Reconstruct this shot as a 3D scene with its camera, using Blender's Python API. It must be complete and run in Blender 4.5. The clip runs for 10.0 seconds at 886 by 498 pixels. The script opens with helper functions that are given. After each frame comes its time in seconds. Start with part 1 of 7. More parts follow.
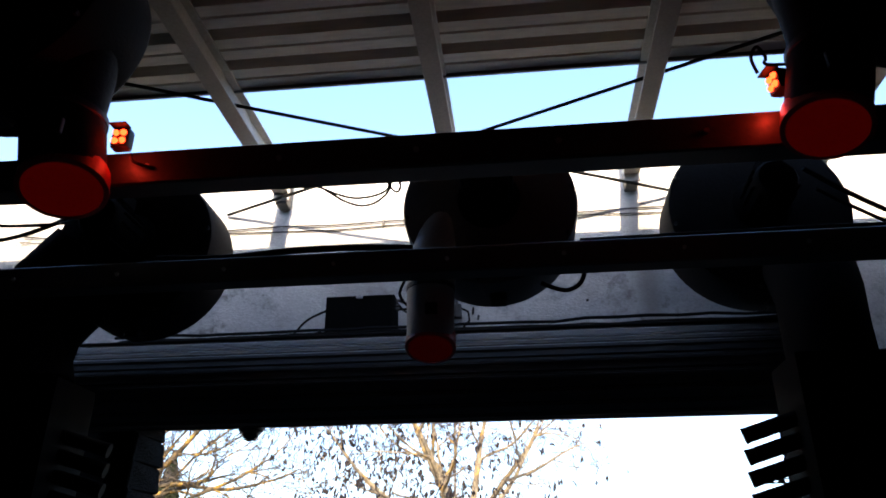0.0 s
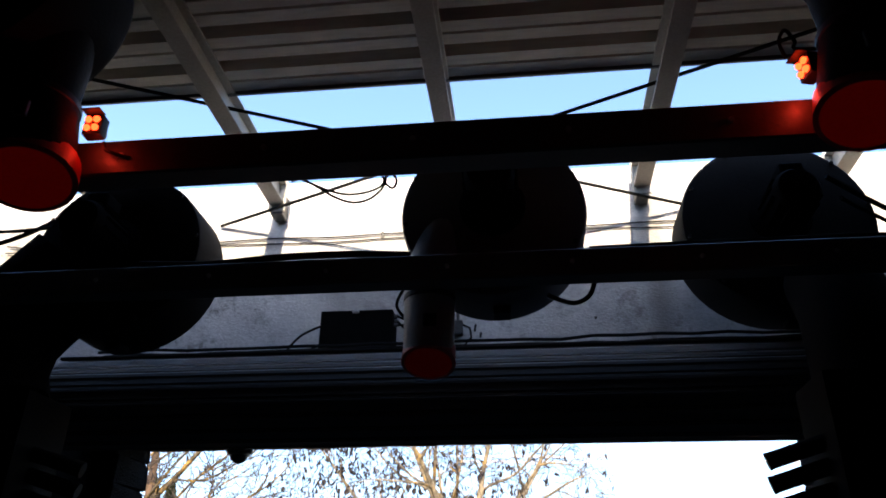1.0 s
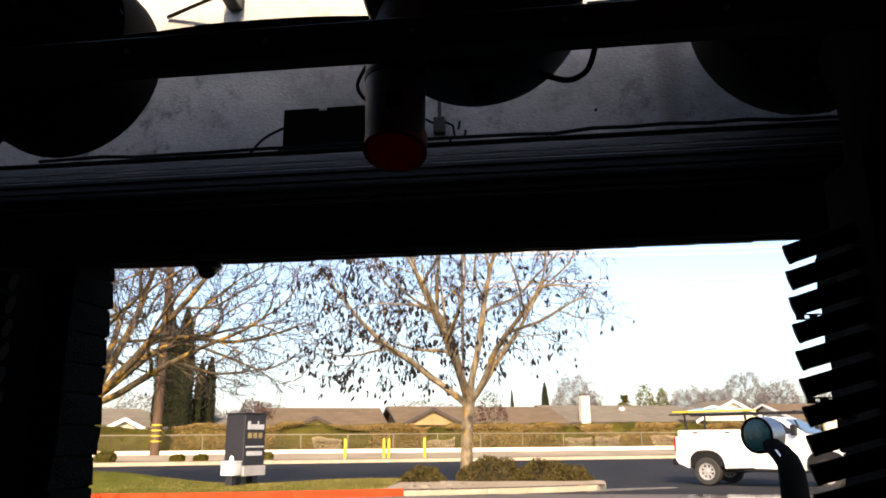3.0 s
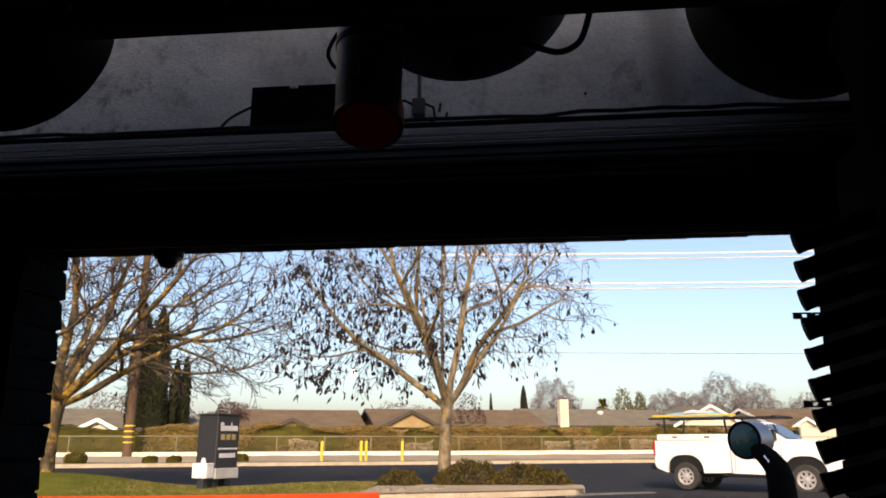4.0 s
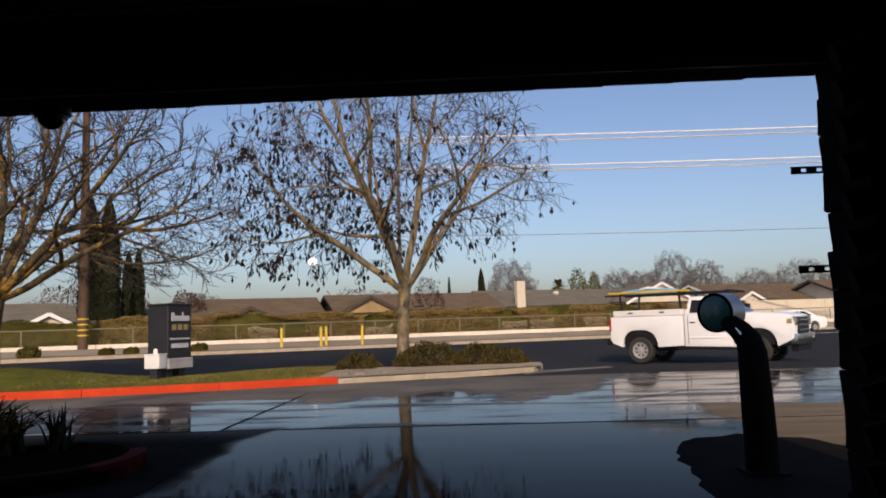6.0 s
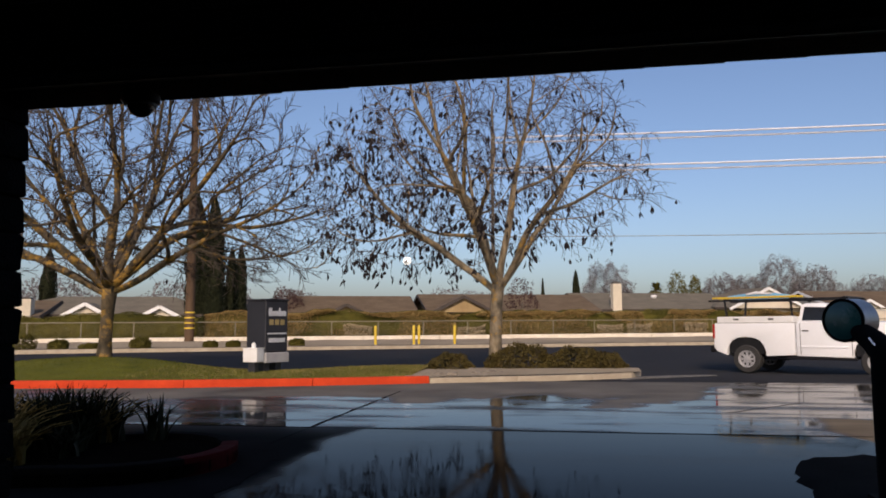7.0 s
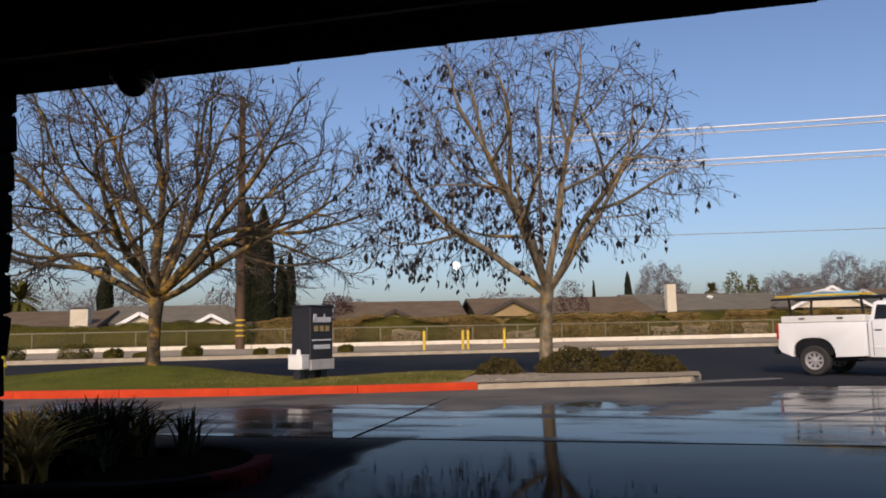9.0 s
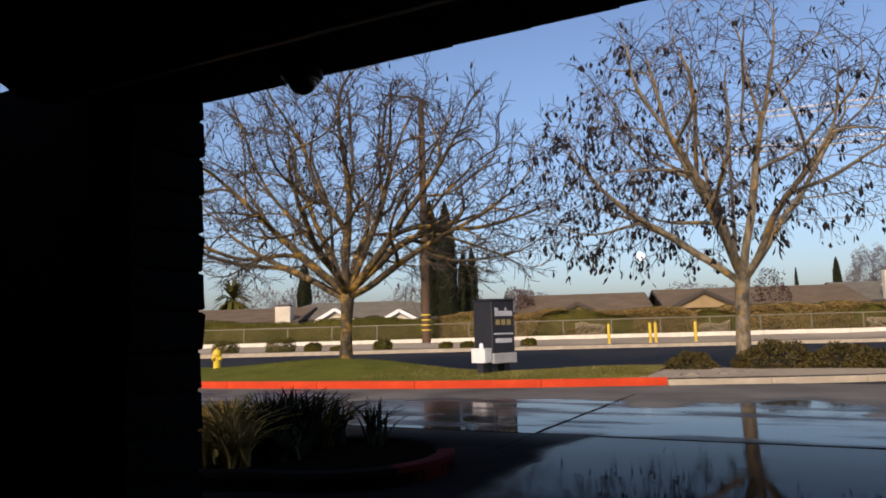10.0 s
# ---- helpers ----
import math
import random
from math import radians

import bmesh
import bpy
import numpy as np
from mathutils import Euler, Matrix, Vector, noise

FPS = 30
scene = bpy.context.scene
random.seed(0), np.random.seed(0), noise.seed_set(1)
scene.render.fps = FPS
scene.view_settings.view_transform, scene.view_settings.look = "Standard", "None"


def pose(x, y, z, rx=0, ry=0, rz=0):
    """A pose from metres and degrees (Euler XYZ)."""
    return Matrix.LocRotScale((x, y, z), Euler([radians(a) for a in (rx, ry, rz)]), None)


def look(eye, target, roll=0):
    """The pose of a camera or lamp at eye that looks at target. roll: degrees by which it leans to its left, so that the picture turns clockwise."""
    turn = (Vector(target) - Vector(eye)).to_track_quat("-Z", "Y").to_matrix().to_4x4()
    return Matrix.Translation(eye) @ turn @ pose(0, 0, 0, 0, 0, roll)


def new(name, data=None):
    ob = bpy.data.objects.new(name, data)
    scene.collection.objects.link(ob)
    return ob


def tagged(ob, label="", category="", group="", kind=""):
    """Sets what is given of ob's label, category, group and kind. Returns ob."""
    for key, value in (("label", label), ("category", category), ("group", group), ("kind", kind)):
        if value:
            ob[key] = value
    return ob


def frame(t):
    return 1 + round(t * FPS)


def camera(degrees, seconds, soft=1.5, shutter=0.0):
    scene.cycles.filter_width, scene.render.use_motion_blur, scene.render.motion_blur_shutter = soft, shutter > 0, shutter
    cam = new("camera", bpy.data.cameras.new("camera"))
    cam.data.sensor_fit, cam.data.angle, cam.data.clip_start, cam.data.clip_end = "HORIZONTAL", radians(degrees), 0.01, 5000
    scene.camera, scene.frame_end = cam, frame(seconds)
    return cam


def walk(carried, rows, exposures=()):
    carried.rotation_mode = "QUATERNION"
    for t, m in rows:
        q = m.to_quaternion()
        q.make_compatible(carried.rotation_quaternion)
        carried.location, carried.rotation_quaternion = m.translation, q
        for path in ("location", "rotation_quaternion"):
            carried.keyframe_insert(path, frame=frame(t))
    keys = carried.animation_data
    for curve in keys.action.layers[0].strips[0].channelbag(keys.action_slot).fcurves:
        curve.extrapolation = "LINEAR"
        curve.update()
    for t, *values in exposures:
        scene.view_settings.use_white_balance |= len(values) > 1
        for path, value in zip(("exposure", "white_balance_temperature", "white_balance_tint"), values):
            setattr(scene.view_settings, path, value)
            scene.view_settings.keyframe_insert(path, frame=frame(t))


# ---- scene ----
# camera and its way out of the wash bay
cam = camera(62.0, 10.0, soft=1.8)
# seconds, x, y, z, yaw, pitch, lean to the right
PATH = [
    (0.0, -0.019, 0.000, 1.292, 6.28, 25.08, 0.14),
    (0.5, -0.022, 0.124, 1.295, 5.96, 24.48, 0.43),
    (1.0, -0.025, 0.285, 1.306, 6.70, 27.25, -0.63),
    (1.5, -0.012, 0.451, 1.308, 5.43, 20.70, -0.13),
    (2.0, 0.018, 0.585, 1.305, 6.13, 19.07, 0.17),
    (2.5, 0.038, 0.743, 1.307, 8.17, 17.89, 0.63),
    (3.0, 0.067, 0.931, 1.307, 7.14, 14.34, 0.37),
    (3.2, 0.067, 1.000, 1.308, 6.00, 12.70, 0.30),
    (4.3, 0.040, 1.338, 1.312, 5.25, 15.22, -0.17),
    (4.5, 0.041, 1.405, 1.313, 3.67, 15.38, 0.39),
    (5.0, 0.026, 1.575, 1.312, 2.85, 13.96, 1.70),
    (5.5, 0.034, 1.787, 1.301, 2.07, 7.22, 1.63),
    (5.7, 0.036, 1.854, 1.300, 1.94, 5.60, 1.97),
    (6.8, 0.023, 2.174, 1.302, 7.47, 6.02, -0.01),
    (7.0, 0.003, 2.239, 1.296, 9.64, 5.87, 0.36),
    (7.5, -0.024, 2.434, 1.311, 10.28, 6.09, 1.02),
    (8.0, -0.027, 2.558, 1.303, 12.03, 6.50, 1.03),
    (8.5, -0.031, 2.682, 1.297, 11.99, 6.77, 1.28),
    (9.0, -0.035, 2.798, 1.286, 13.43, 6.28, 1.14),
    (9.5, -0.052, 2.869, 1.284, 20.75, 5.59, 1.07),
    (9.6, -0.056, 2.895, 1.284, 22.41, 5.70, 1.15),
    (9.7, -0.060, 2.921, 1.283, 24.60, 5.91, 1.25),
    (9.8, -0.064, 2.947, 1.283, 25.54, 6.30, 1.35),
    (9.9, -0.068, 2.974, 1.282, 26.40, 5.67, 1.45),
    (10.0, -0.072, 3.000, 1.282, 27.46, 6.12, 1.56),
]
EXPO = [(0.0, 2.54, 6900, 12), (0.8, 2.56, 6900, 12), (1.0, 2.24, 6800, 12), (1.5, 2.64, 7250, 14), (2.0, 2.33, 7500, 16), (2.5, 1.92, 8000, 17), (3.2, 1.38, 8100, 17), (4.5, 0.85, 8200, 18),
        (5.0, 0.74, 7900, 18), (5.5, 0.22, 7500, 20), (7.0, 0.02, 7000, 19), (9.0, 0.06, 6850, 18), (10.0, 0.32, 6950, 18)]
walk(cam, [(t, pose(x, y, z, 90 + pitch, 0, yaw) @ pose(0, 0, 0, 0, 0, -lean)) for t, x, y, z, yaw, pitch, lean in PATH], EXPO)

# ---- daylight: low winter sun from behind the bay
SUN_EL, SUN_AZ = 32.0, 3.0          # elevation; degrees by which it stands to the right of straight behind
world = bpy.data.worlds.new("sky_world")
world.use_nodes = True
scene.world = world
wt = world.node_tree
sky = wt.nodes.new("ShaderNodeTexSky")
sky.sky_type = 'NISHITA'
sky.sun_disc = False
sky.sun_elevation = radians(SUN_EL)
sky.sun_rotation = radians(180 - SUN_AZ)
sky.air_density, sky.dust_density, sky.ozone_density = 1.0, 2.2, 5.0
bg = wt.nodes["Background"]
bg.inputs["Strength"].default_value = 0.135
wt.links.new(sky.outputs["Color"], bg.inputs["Color"])
sun_data = bpy.data.lights.new("sun", 'SUN')
sun_data.energy, sun_data.angle, sun_data.color = 2.9, radians(0.5), (1.0, 0.83, 0.62)
sun = new("sun", sun_data)
_sd = Vector((math.sin(radians(SUN_AZ)) * math.cos(radians(SUN_EL)), -math.cos(radians(SUN_AZ)) * math.cos(radians(SUN_EL)), math.sin(radians(SUN_EL))))
sun.matrix_world = look(_sd * 50, (0, 0, 0))
# ---- materials
def surface(name, c1, c2, rough=0.6, metal=0.0, scale=3.0, fine=60.0, bump=0.15, spread=0.5, rand=0.0, rough_var=0.12, stretch=(1, 1, 1), emit=None, spec=0.5, grain=0.5):
    """Two-scale procedural surface: broad tone change c1..c2, fine grain, bump, varied roughness."""
    m = bpy.data.materials.new(name)
    m.use_nodes = True
    t = m.node_tree
    N, L = t.nodes, t.links
    b = N["Principled BSDF"]
    co = N.new("ShaderNodeTexCoord")
    mp = N.new("ShaderNodeMapping")
    mp.inputs["Scale"].default_value = stretch
    L.new(co.outputs["Object"], mp.inputs["Vector"])
    n1 = N.new("ShaderNodeTexNoise")
    n1.inputs["Scale"].default_value, n1.inputs["Detail"].default_value, n1.inputs["Roughness"].default_value = scale, 7, 0.6
    n2 = N.new("ShaderNodeTexNoise")
    n2.inputs["Scale"].default_value, n2.inputs["Detail"].default_value = fine, 3
    for n in (n1, n2):
        L.new(mp.outputs["Vector"], n.inputs["Vector"])
    r = N.new("ShaderNodeValToRGB")
    r.color_ramp.elements[0].position, r.color_ramp.elements[1].position = 0.5 - spread / 2, 0.5 + spread / 2
    r.color_ramp.elements[0].color, r.color_ramp.elements[1].color = (*c1, 1), (*c2, 1)
    L.new(n1.outputs["Fac"], r.inputs["Fac"])
    hs = N.new("ShaderNodeHueSaturation")
    L.new(r.outputs["Color"], hs.inputs["Color"])
    ma = N.new("ShaderNodeMath")
    ma.operation = 'MULTIPLY_ADD'
    L.new(n2.outputs["Fac"], ma.inputs[0])
    ma.inputs[1].default_value, ma.inputs[2].default_value = grain, 1 - grain / 2
    if rand:
        oi = N.new("ShaderNodeObjectInfo")
        mr = N.new("ShaderNodeMath")
        mr.operation = 'MULTIPLY_ADD'
        L.new(oi.outputs["Random"], mr.inputs[0])
        mr.inputs[1].default_value, mr.inputs[2].default_value = 2 * rand, -rand
        ad = N.new("ShaderNodeMath")
        L.new(ma.outputs[0], ad.inputs[0])
        L.new(mr.outputs[0], ad.inputs[1])
        L.new(ad.outputs[0], hs.inputs["Value"])
    else:
        L.new(ma.outputs[0], hs.inputs["Value"])
    L.new(hs.outputs["Color"], b.inputs["Base Color"])
    rr = N.new("ShaderNodeMath")
    rr.operation = 'MULTIPLY_ADD'
    L.new(n1.outputs["Fac"], rr.inputs[0])
    rr.inputs[1].default_value, rr.inputs[2].default_value = 2 * rough_var, rough - rough_var
    L.new(rr.outputs[0], b.inputs["Roughness"])
    b.inputs["Metallic"].default_value = metal
    b.inputs["Specular IOR Level"].default_value = spec
    if bump:
        bp = N.new("ShaderNodeBump")
        bp.inputs["Strength"].default_value, bp.inputs["Distance"].default_value = bump, 0.02
        mx = N.new("ShaderNodeMath")
        L.new(n1.outputs["Fac"], mx.inputs[0])
        L.new(n2.outputs["Fac"], mx.inputs[1])
        L.new(mx.outputs[0], bp.inputs["Height"])
        L.new(bp.outputs["Normal"], b.inputs["Normal"])
    if emit:
        b.inputs["Emission Color"].default_value, b.inputs["Emission Strength"].default_value = (*emit[0], 1), emit[1]
    return m


def wet_surface(name, c1, c2, dry_left, dry_right, gloss, dry=((0.075, 0.071, 0.066), (0.15, 0.14, 0.125)), tan=None, film=(0.30, 0.035)):
    """Hosed-down concrete: smooth where the water film lies, rough where it has dried; the film keeps to the drive-out lane."""
    m = surface(name, c1, c2, 0.7, 0, 0.6, 40, 0.0, 0.6, spec=gloss)
    t = m.node_tree
    N, L = t.nodes, t.links
    b = N["Principled BSDF"]
    ge = N.new("ShaderNodeNewGeometry")
    se = N.new("ShaderNodeSeparateXYZ")
    L.new(ge.outputs["Position"], se.inputs[0])
    big = N.new("ShaderNodeTexNoise")
    big.inputs["Scale"].default_value, big.inputs["Detail"].default_value = 0.55, 6
    L.new(ge.outputs["Position"], big.inputs["Vector"])
    wob = N.new("ShaderNodeMath")
    wob.operation = 'MULTIPLY_ADD'
    L.new(big.outputs["Fac"], wob.inputs[0])
    wob.inputs[1].default_value, wob.inputs[2].default_value = 1.6, -0.8
    xs = N.new("ShaderNodeMath")
    L.new(se.outputs["X"], xs.inputs[0])
    L.new(wob.outputs[0], xs.inputs[1])
    lo = N.new("ShaderNodeMapRange")
    lo.interpolation_type = 'SMOOTHSTEP'
    L.new(xs.outputs[0], lo.inputs["Value"])
    lo.inputs["From Min"].default_value, lo.inputs["From Max"].default_value = dry_left - 0.25, dry_left + 0.25
    hi = N.new("ShaderNodeMapRange")
    hi.interpolation_type = 'SMOOTHSTEP'
    L.new(xs.outputs[0], hi.inputs["Value"])
    hi.inputs["From Min"].default_value, hi.inputs["From Max"].default_value = dry_right - 0.5, dry_right + 0.5
    hi.inputs["To Min"].default_value, hi.inputs["To Max"].default_value = 1, 0
    far = N.new("ShaderNodeMapRange")
    L.new(se.outputs["Y"], far.inputs["Value"])
    far.inputs["From Min"].default_value, far.inputs["From Max"].default_value = 10.5, 12.0
    mx = N.new("ShaderNodeMath")
    mx.operation = 'MAXIMUM'
    L.new(lo.outputs[0], mx.inputs[0])
    L.new(far.outputs[0], mx.inputs[1])
    wander = N.new("ShaderNodeMath")
    wander.operation = 'MULTIPLY_ADD'
    L.new(big.outputs["Fac"], wander.inputs[0])
    wander.inputs[1].default_value = 7.0
    aside = N.new("ShaderNodeMapRange")
    aside.interpolation_type = 'SMOOTHSTEP'
    L.new(se.outputs["X"], aside.inputs["Value"])
    aside.inputs["From Min"].default_value, aside.inputs["From Max"].default_value = 1.2, 4.5
    aside.inputs["To Min"].default_value, aside.inputs["To Max"].default_value = 0.0, -4.6
    reach = N.new("ShaderNodeMath")
    L.new(se.outputs["Y"], reach.inputs[0])
    L.new(aside.outputs[0], reach.inputs[1])
    L.new(reach.outputs[0], wander.inputs[2])
    kerbside = N.new("ShaderNodeMapRange")
    kerbside.interpolation_type = 'SMOOTHSTEP'
    L.new(wander.outputs[0], kerbside.inputs["Value"])
    kerbside.inputs["From Min"].default_value, kerbside.inputs["From Max"].default_value = 18.3, 19.2
    kerbside.inputs["To Min"].default_value, kerbside.inputs["To Max"].default_value = 1.0, 0.0
    kw = N.new("ShaderNodeMath")
    kw.operation = 'MULTIPLY'
    L.new(kerbside.outputs[0], kw.inputs[0])
    wet = N.new("ShaderNodeMath")
    wet.operation = 'MULTIPLY'
    L.new(mx.outputs[0], wet.inputs[0])
    L.new(hi.outputs[0], kw.inputs[1])
    L.new(kw.outputs[0], wet.inputs[1])
    pat = N.new("ShaderNodeMapRange")
    swm = N.new("ShaderNodeMapping")
    swm.inputs["Scale"].default_value = (0.45, 1.9, 1.0)
    L.new(ge.outputs["Position"], swm.inputs["Vector"])
    sweep = N.new("ShaderNodeTexNoise")
    sweep.inputs["Scale"].default_value, sweep.inputs["Detail"].default_value = 0.9, 6
    L.new(swm.outputs["Vector"], sweep.inputs["Vector"])
    L.new(sweep.outputs["Fac"], pat.inputs["Value"])
    pat.inputs["From Min"].default_value, pat.inputs["From Max"].default_value = 0.36, 0.54
    pat.inputs["To Min"].default_value, pat.inputs["To Max"].default_value = film
    ro = N.new("ShaderNodeMix")
    L.new(wet.outputs[0], ro.inputs["Factor"])
    ro.inputs["A"].default_value = 0.8
    thin = N.new("ShaderNodeMapRange")
    thin.interpolation_type = 'SMOOTHSTEP'
    L.new(xs.outputs[0], thin.inputs["Value"])
    thin.inputs["From Min"].default_value, thin.inputs["From Max"].default_value = -7.2, -4.2
    thin.inputs["To Min"].default_value, thin.inputs["To Max"].default_value = 0.24, 0.0
    fr = N.new("ShaderNodeMath")
    L.new(pat.outputs[0], fr.inputs[0])
    L.new(thin.outputs[0], fr.inputs[1])
    L.new(fr.outputs[0], ro.inputs["B"])
    L.new(ro.outputs["Result"], b.inputs["Roughness"])
    dr = N.new("ShaderNodeValToRGB")
    dr.color_ramp.elements[0].position, dr.color_ramp.elements[1].position = 0.3, 0.7
    dr.color_ramp.elements[0].color, dr.color_ramp.elements[1].color = (*dry[0], 1), (*dry[1], 1)
    L.new(big.outputs["Fac"], dr.inputs["Fac"])
    cm = N.new("ShaderNodeMix")
    cm.data_type = 'RGBA'
    L.new(kerbside.outputs[0], cm.inputs["Factor"])
    L.new(dr.outputs["Color"], cm.inputs[6])
    L.new(b.inputs["Base Color"].links[0].from_socket, cm.inputs[7])
    L.new(cm.outputs[2], b.inputs["Base Color"])
    if tan:
        # bare dry corner of the apron beyond the wet lane
        a = N.new("ShaderNodeMapRange")
        a.interpolation_type = 'SMOOTHSTEP'
        L.new(xs.outputs[0], a.inputs["Value"])
        a.inputs["From Min"].default_value, a.inputs["From Max"].default_value = tan[0] - 0.15, tan[0] + 0.15
        c = N.new("ShaderNodeMapRange")
        c.interpolation_type = 'SMOOTHSTEP'
        wy = N.new("ShaderNodeMath")
        L.new(wob.outputs[0], wy.inputs[0])
        L.new(se.outputs["Y"], wy.inputs[1])
        L.new(wy.outputs[0], c.inputs["Value"])
        c.inputs["From Min"].default_value, c.inputs["From Max"].default_value = tan[1] - 0.1, tan[1] + 0.1
        c.inputs["To Min"].default_value, c.inputs["To Max"].default_value = 1, 0
        f = N.new("ShaderNodeMath")
        f.operation = 'MULTIPLY'
        L.new(a.outputs[0], f.inputs[0])
        L.new(c.outputs[0], f.inputs[1])
        tr = N.new("ShaderNodeValToRGB")
        tr.color_ramp.elements[0].position, tr.color_ramp.elements[1].position = 0.3, 0.7
        tr.color_ramp.elements[0].color, tr.color_ramp.elements[1].color = (0.11, 0.088, 0.06, 1), (0.20, 0.162, 0.115, 1)
        L.new(sweep.outputs["Fac"], tr.inputs["Fac"])
        tm = N.new("ShaderNodeMix")
        tm.data_type = 'RGBA'
        L.new(f.outputs[0], tm.inputs["Factor"])
        L.new(cm.outputs[2], tm.inputs[6])
        L.new(tr.outputs["Color"], tm.inputs[7])
        L.new(tm.outputs[2], b.inputs["Base Color"])
        tw = N.new("ShaderNodeMix")
        L.new(f.outputs[0], tw.inputs["Factor"])
        L.new(ro.outputs["Result"], tw.inputs["A"])
        tw.inputs["B"].default_value = 0.75
        L.new(tw.outputs["Result"], b.inputs["Roughness"])
    rip = N.new("ShaderNodeTexNoise")
    rip.inputs["Scale"].default_value, rip.inputs["Detail"].default_value = 2.2, 6
    rm = N.new("ShaderNodeMapping")
    rm.inputs["Scale"].default_value = (0.5, 3.0, 1.0)
    L.new(ge.outputs["Position"], rm.inputs["Vector"])
    L.new(rm.outputs["Vector"], rip.inputs["Vector"])
    bp = N.new("ShaderNodeBump")
    bp.inputs["Strength"].default_value, bp.inputs["Distance"].default_value = 0.035, 0.02
    L.new(rip.outputs["Fac"], bp.inputs["Height"])
    L.new(bp.outputs["Normal"], b.inputs["Normal"])
    return m


def stained(name):
    """Brushed white plaster with dark mottled damp stains and fine horizontal trowel marks."""
    m = surface(name, (0.34, 0.34, 0.33), (0.62, 0.61, 0.58), 0.85, 0, 1.6, 70, 0.25, 0.35, stretch=(0.7, 1, 1.1))
    t = m.node_tree
    N, L = t.nodes, t.links
    b = N["Principled BSDF"]
    co = N.new("ShaderNodeTexCoord")
    spots = N.new("ShaderNodeTexNoise")
    spots.inputs["Scale"].default_value, spots.inputs["Detail"].default_value, spots.inputs["Roughness"].default_value = 7.0, 8, 0.7
    zone = N.new("ShaderNodeTexNoise")
    zone.inputs["Scale"].default_value, zone.inputs["Detail"].default_value = 0.75, 2
    for n in (spots, zone):
        L.new(co.outputs["Object"], n.inputs["Vector"])
    sm, zm = N.new("ShaderNodeMapRange"), N.new("ShaderNodeMapRange")
    L.new(spots.outputs["Fac"], sm.inputs["Value"])
    sm.inputs["From Min"].default_value, sm.inputs["From Max"].default_value = 0.50, 0.66
    L.new(zone.outputs["Fac"], zm.inputs["Value"])
    zm.inputs["From Min"].default_value, zm.inputs["From Max"].default_value = 0.47, 0.62
    mu0 = N.new("ShaderNodeMath")
    mu0.operation = 'MULTIPLY'
    L.new(sm.outputs[0], mu0.inputs[0])
    L.new(zm.outputs[0], mu0.inputs[1])
    # damp run below a rafter end
    se = N.new("ShaderNodeSeparateXYZ")
    L.new(co.outputs["Object"], se.inputs[0])
    off = N.new("ShaderNodeMath")
    off.operation = 'SUBTRACT'
    L.new(se.outputs["X"], off.inputs[0])
    off.inputs[1].default_value = 0.97
    ab = N.new("ShaderNodeMath")
    ab.operation = 'ABSOLUTE'
    L.new(off.outputs[0], ab.inputs[0])
    wv = N.new("ShaderNodeMath")
    wv.operation = 'MULTIPLY_ADD'
    L.new(zone.outputs["Fac"], wv.inputs[0])
    wv.inputs[1].default_value = 0.15
    L.new(ab.outputs[0], wv.inputs[2])
    run = N.new("ShaderNodeMapRange")
    run.interpolation_type = 'SMOOTHSTEP'
    L.new(wv.outputs[0], run.inputs["Value"])
    run.inputs["From Min"].default_value, run.inputs["From Max"].default_value = 0.10, 0.24
    run.inputs["To Min"].default_value, run.inputs["To Max"].default_value = 0.6, 0.0
    mu = N.new("ShaderNodeMath")
    mu.operation = 'MAXIMUM'
    L.new(mu0.outputs[0], mu.inputs[0])
    L.new(run.outputs[0], mu.inputs[1])
    mx = N.new("ShaderNodeMix")
    mx.data_type = 'RGBA'
    src = b.inputs["Base Color"].links[0].from_socket
    L.new(mu.outputs[0], mx.inputs["Factor"])
    L.new(src, mx.inputs["A"] if mx.inputs["A"].type == 'RGBA' else mx.inputs[6])
    mx.inputs[7].default_value = (0.15, 0.14, 0.125, 1)
    L.new(mx.outputs[2], b.inputs["Base Color"])
    return m


M_PLASTER = stained("white_plaster")
# jamb blocks and lower exit wall are coloured near black for their shade
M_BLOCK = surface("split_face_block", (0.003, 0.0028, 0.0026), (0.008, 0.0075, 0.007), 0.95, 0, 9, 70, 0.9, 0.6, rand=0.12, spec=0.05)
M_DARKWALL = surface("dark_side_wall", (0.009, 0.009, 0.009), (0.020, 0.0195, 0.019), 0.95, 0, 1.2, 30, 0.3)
M_DECK = surface("galvanised_deck", (0.52, 0.49, 0.43), (0.72, 0.68, 0.60), 0.55, 0.0, 1.3, 40, 0.1, stretch=(0.15, 1, 1))
# brown darkened so the colour itself carries the shade inside the flutes
M_FLUTE = surface("shaded_brown_flute", (0.045, 0.036, 0.028), (0.10, 0.082, 0.064), 0.9, 0, 2, 40, 0.2, spec=0.1)
M_RAFTER = surface("cream_steel_paint", (0.32, 0.30, 0.262), (0.46, 0.435, 0.385), 0.5, 0, 2.5, 50, 0.12)
M_STEEL = surface("dark_painted_steel", (0.032, 0.032, 0.032), (0.070, 0.068, 0.065), 0.5, 0.0, 4, 60, 0.1)
M_BLACK = surface("black_plastic", (0.006, 0.006, 0.007), (0.013, 0.013, 0.014), 0.5, 0, 5, 80, 0.08, spec=0.3)
M_DRUM = surface("charcoal_plastic_shell", (0.006, 0.006, 0.006), (0.014, 0.0135, 0.013), 0.7, 0, 3, 60, 0.1, spec=0.06)
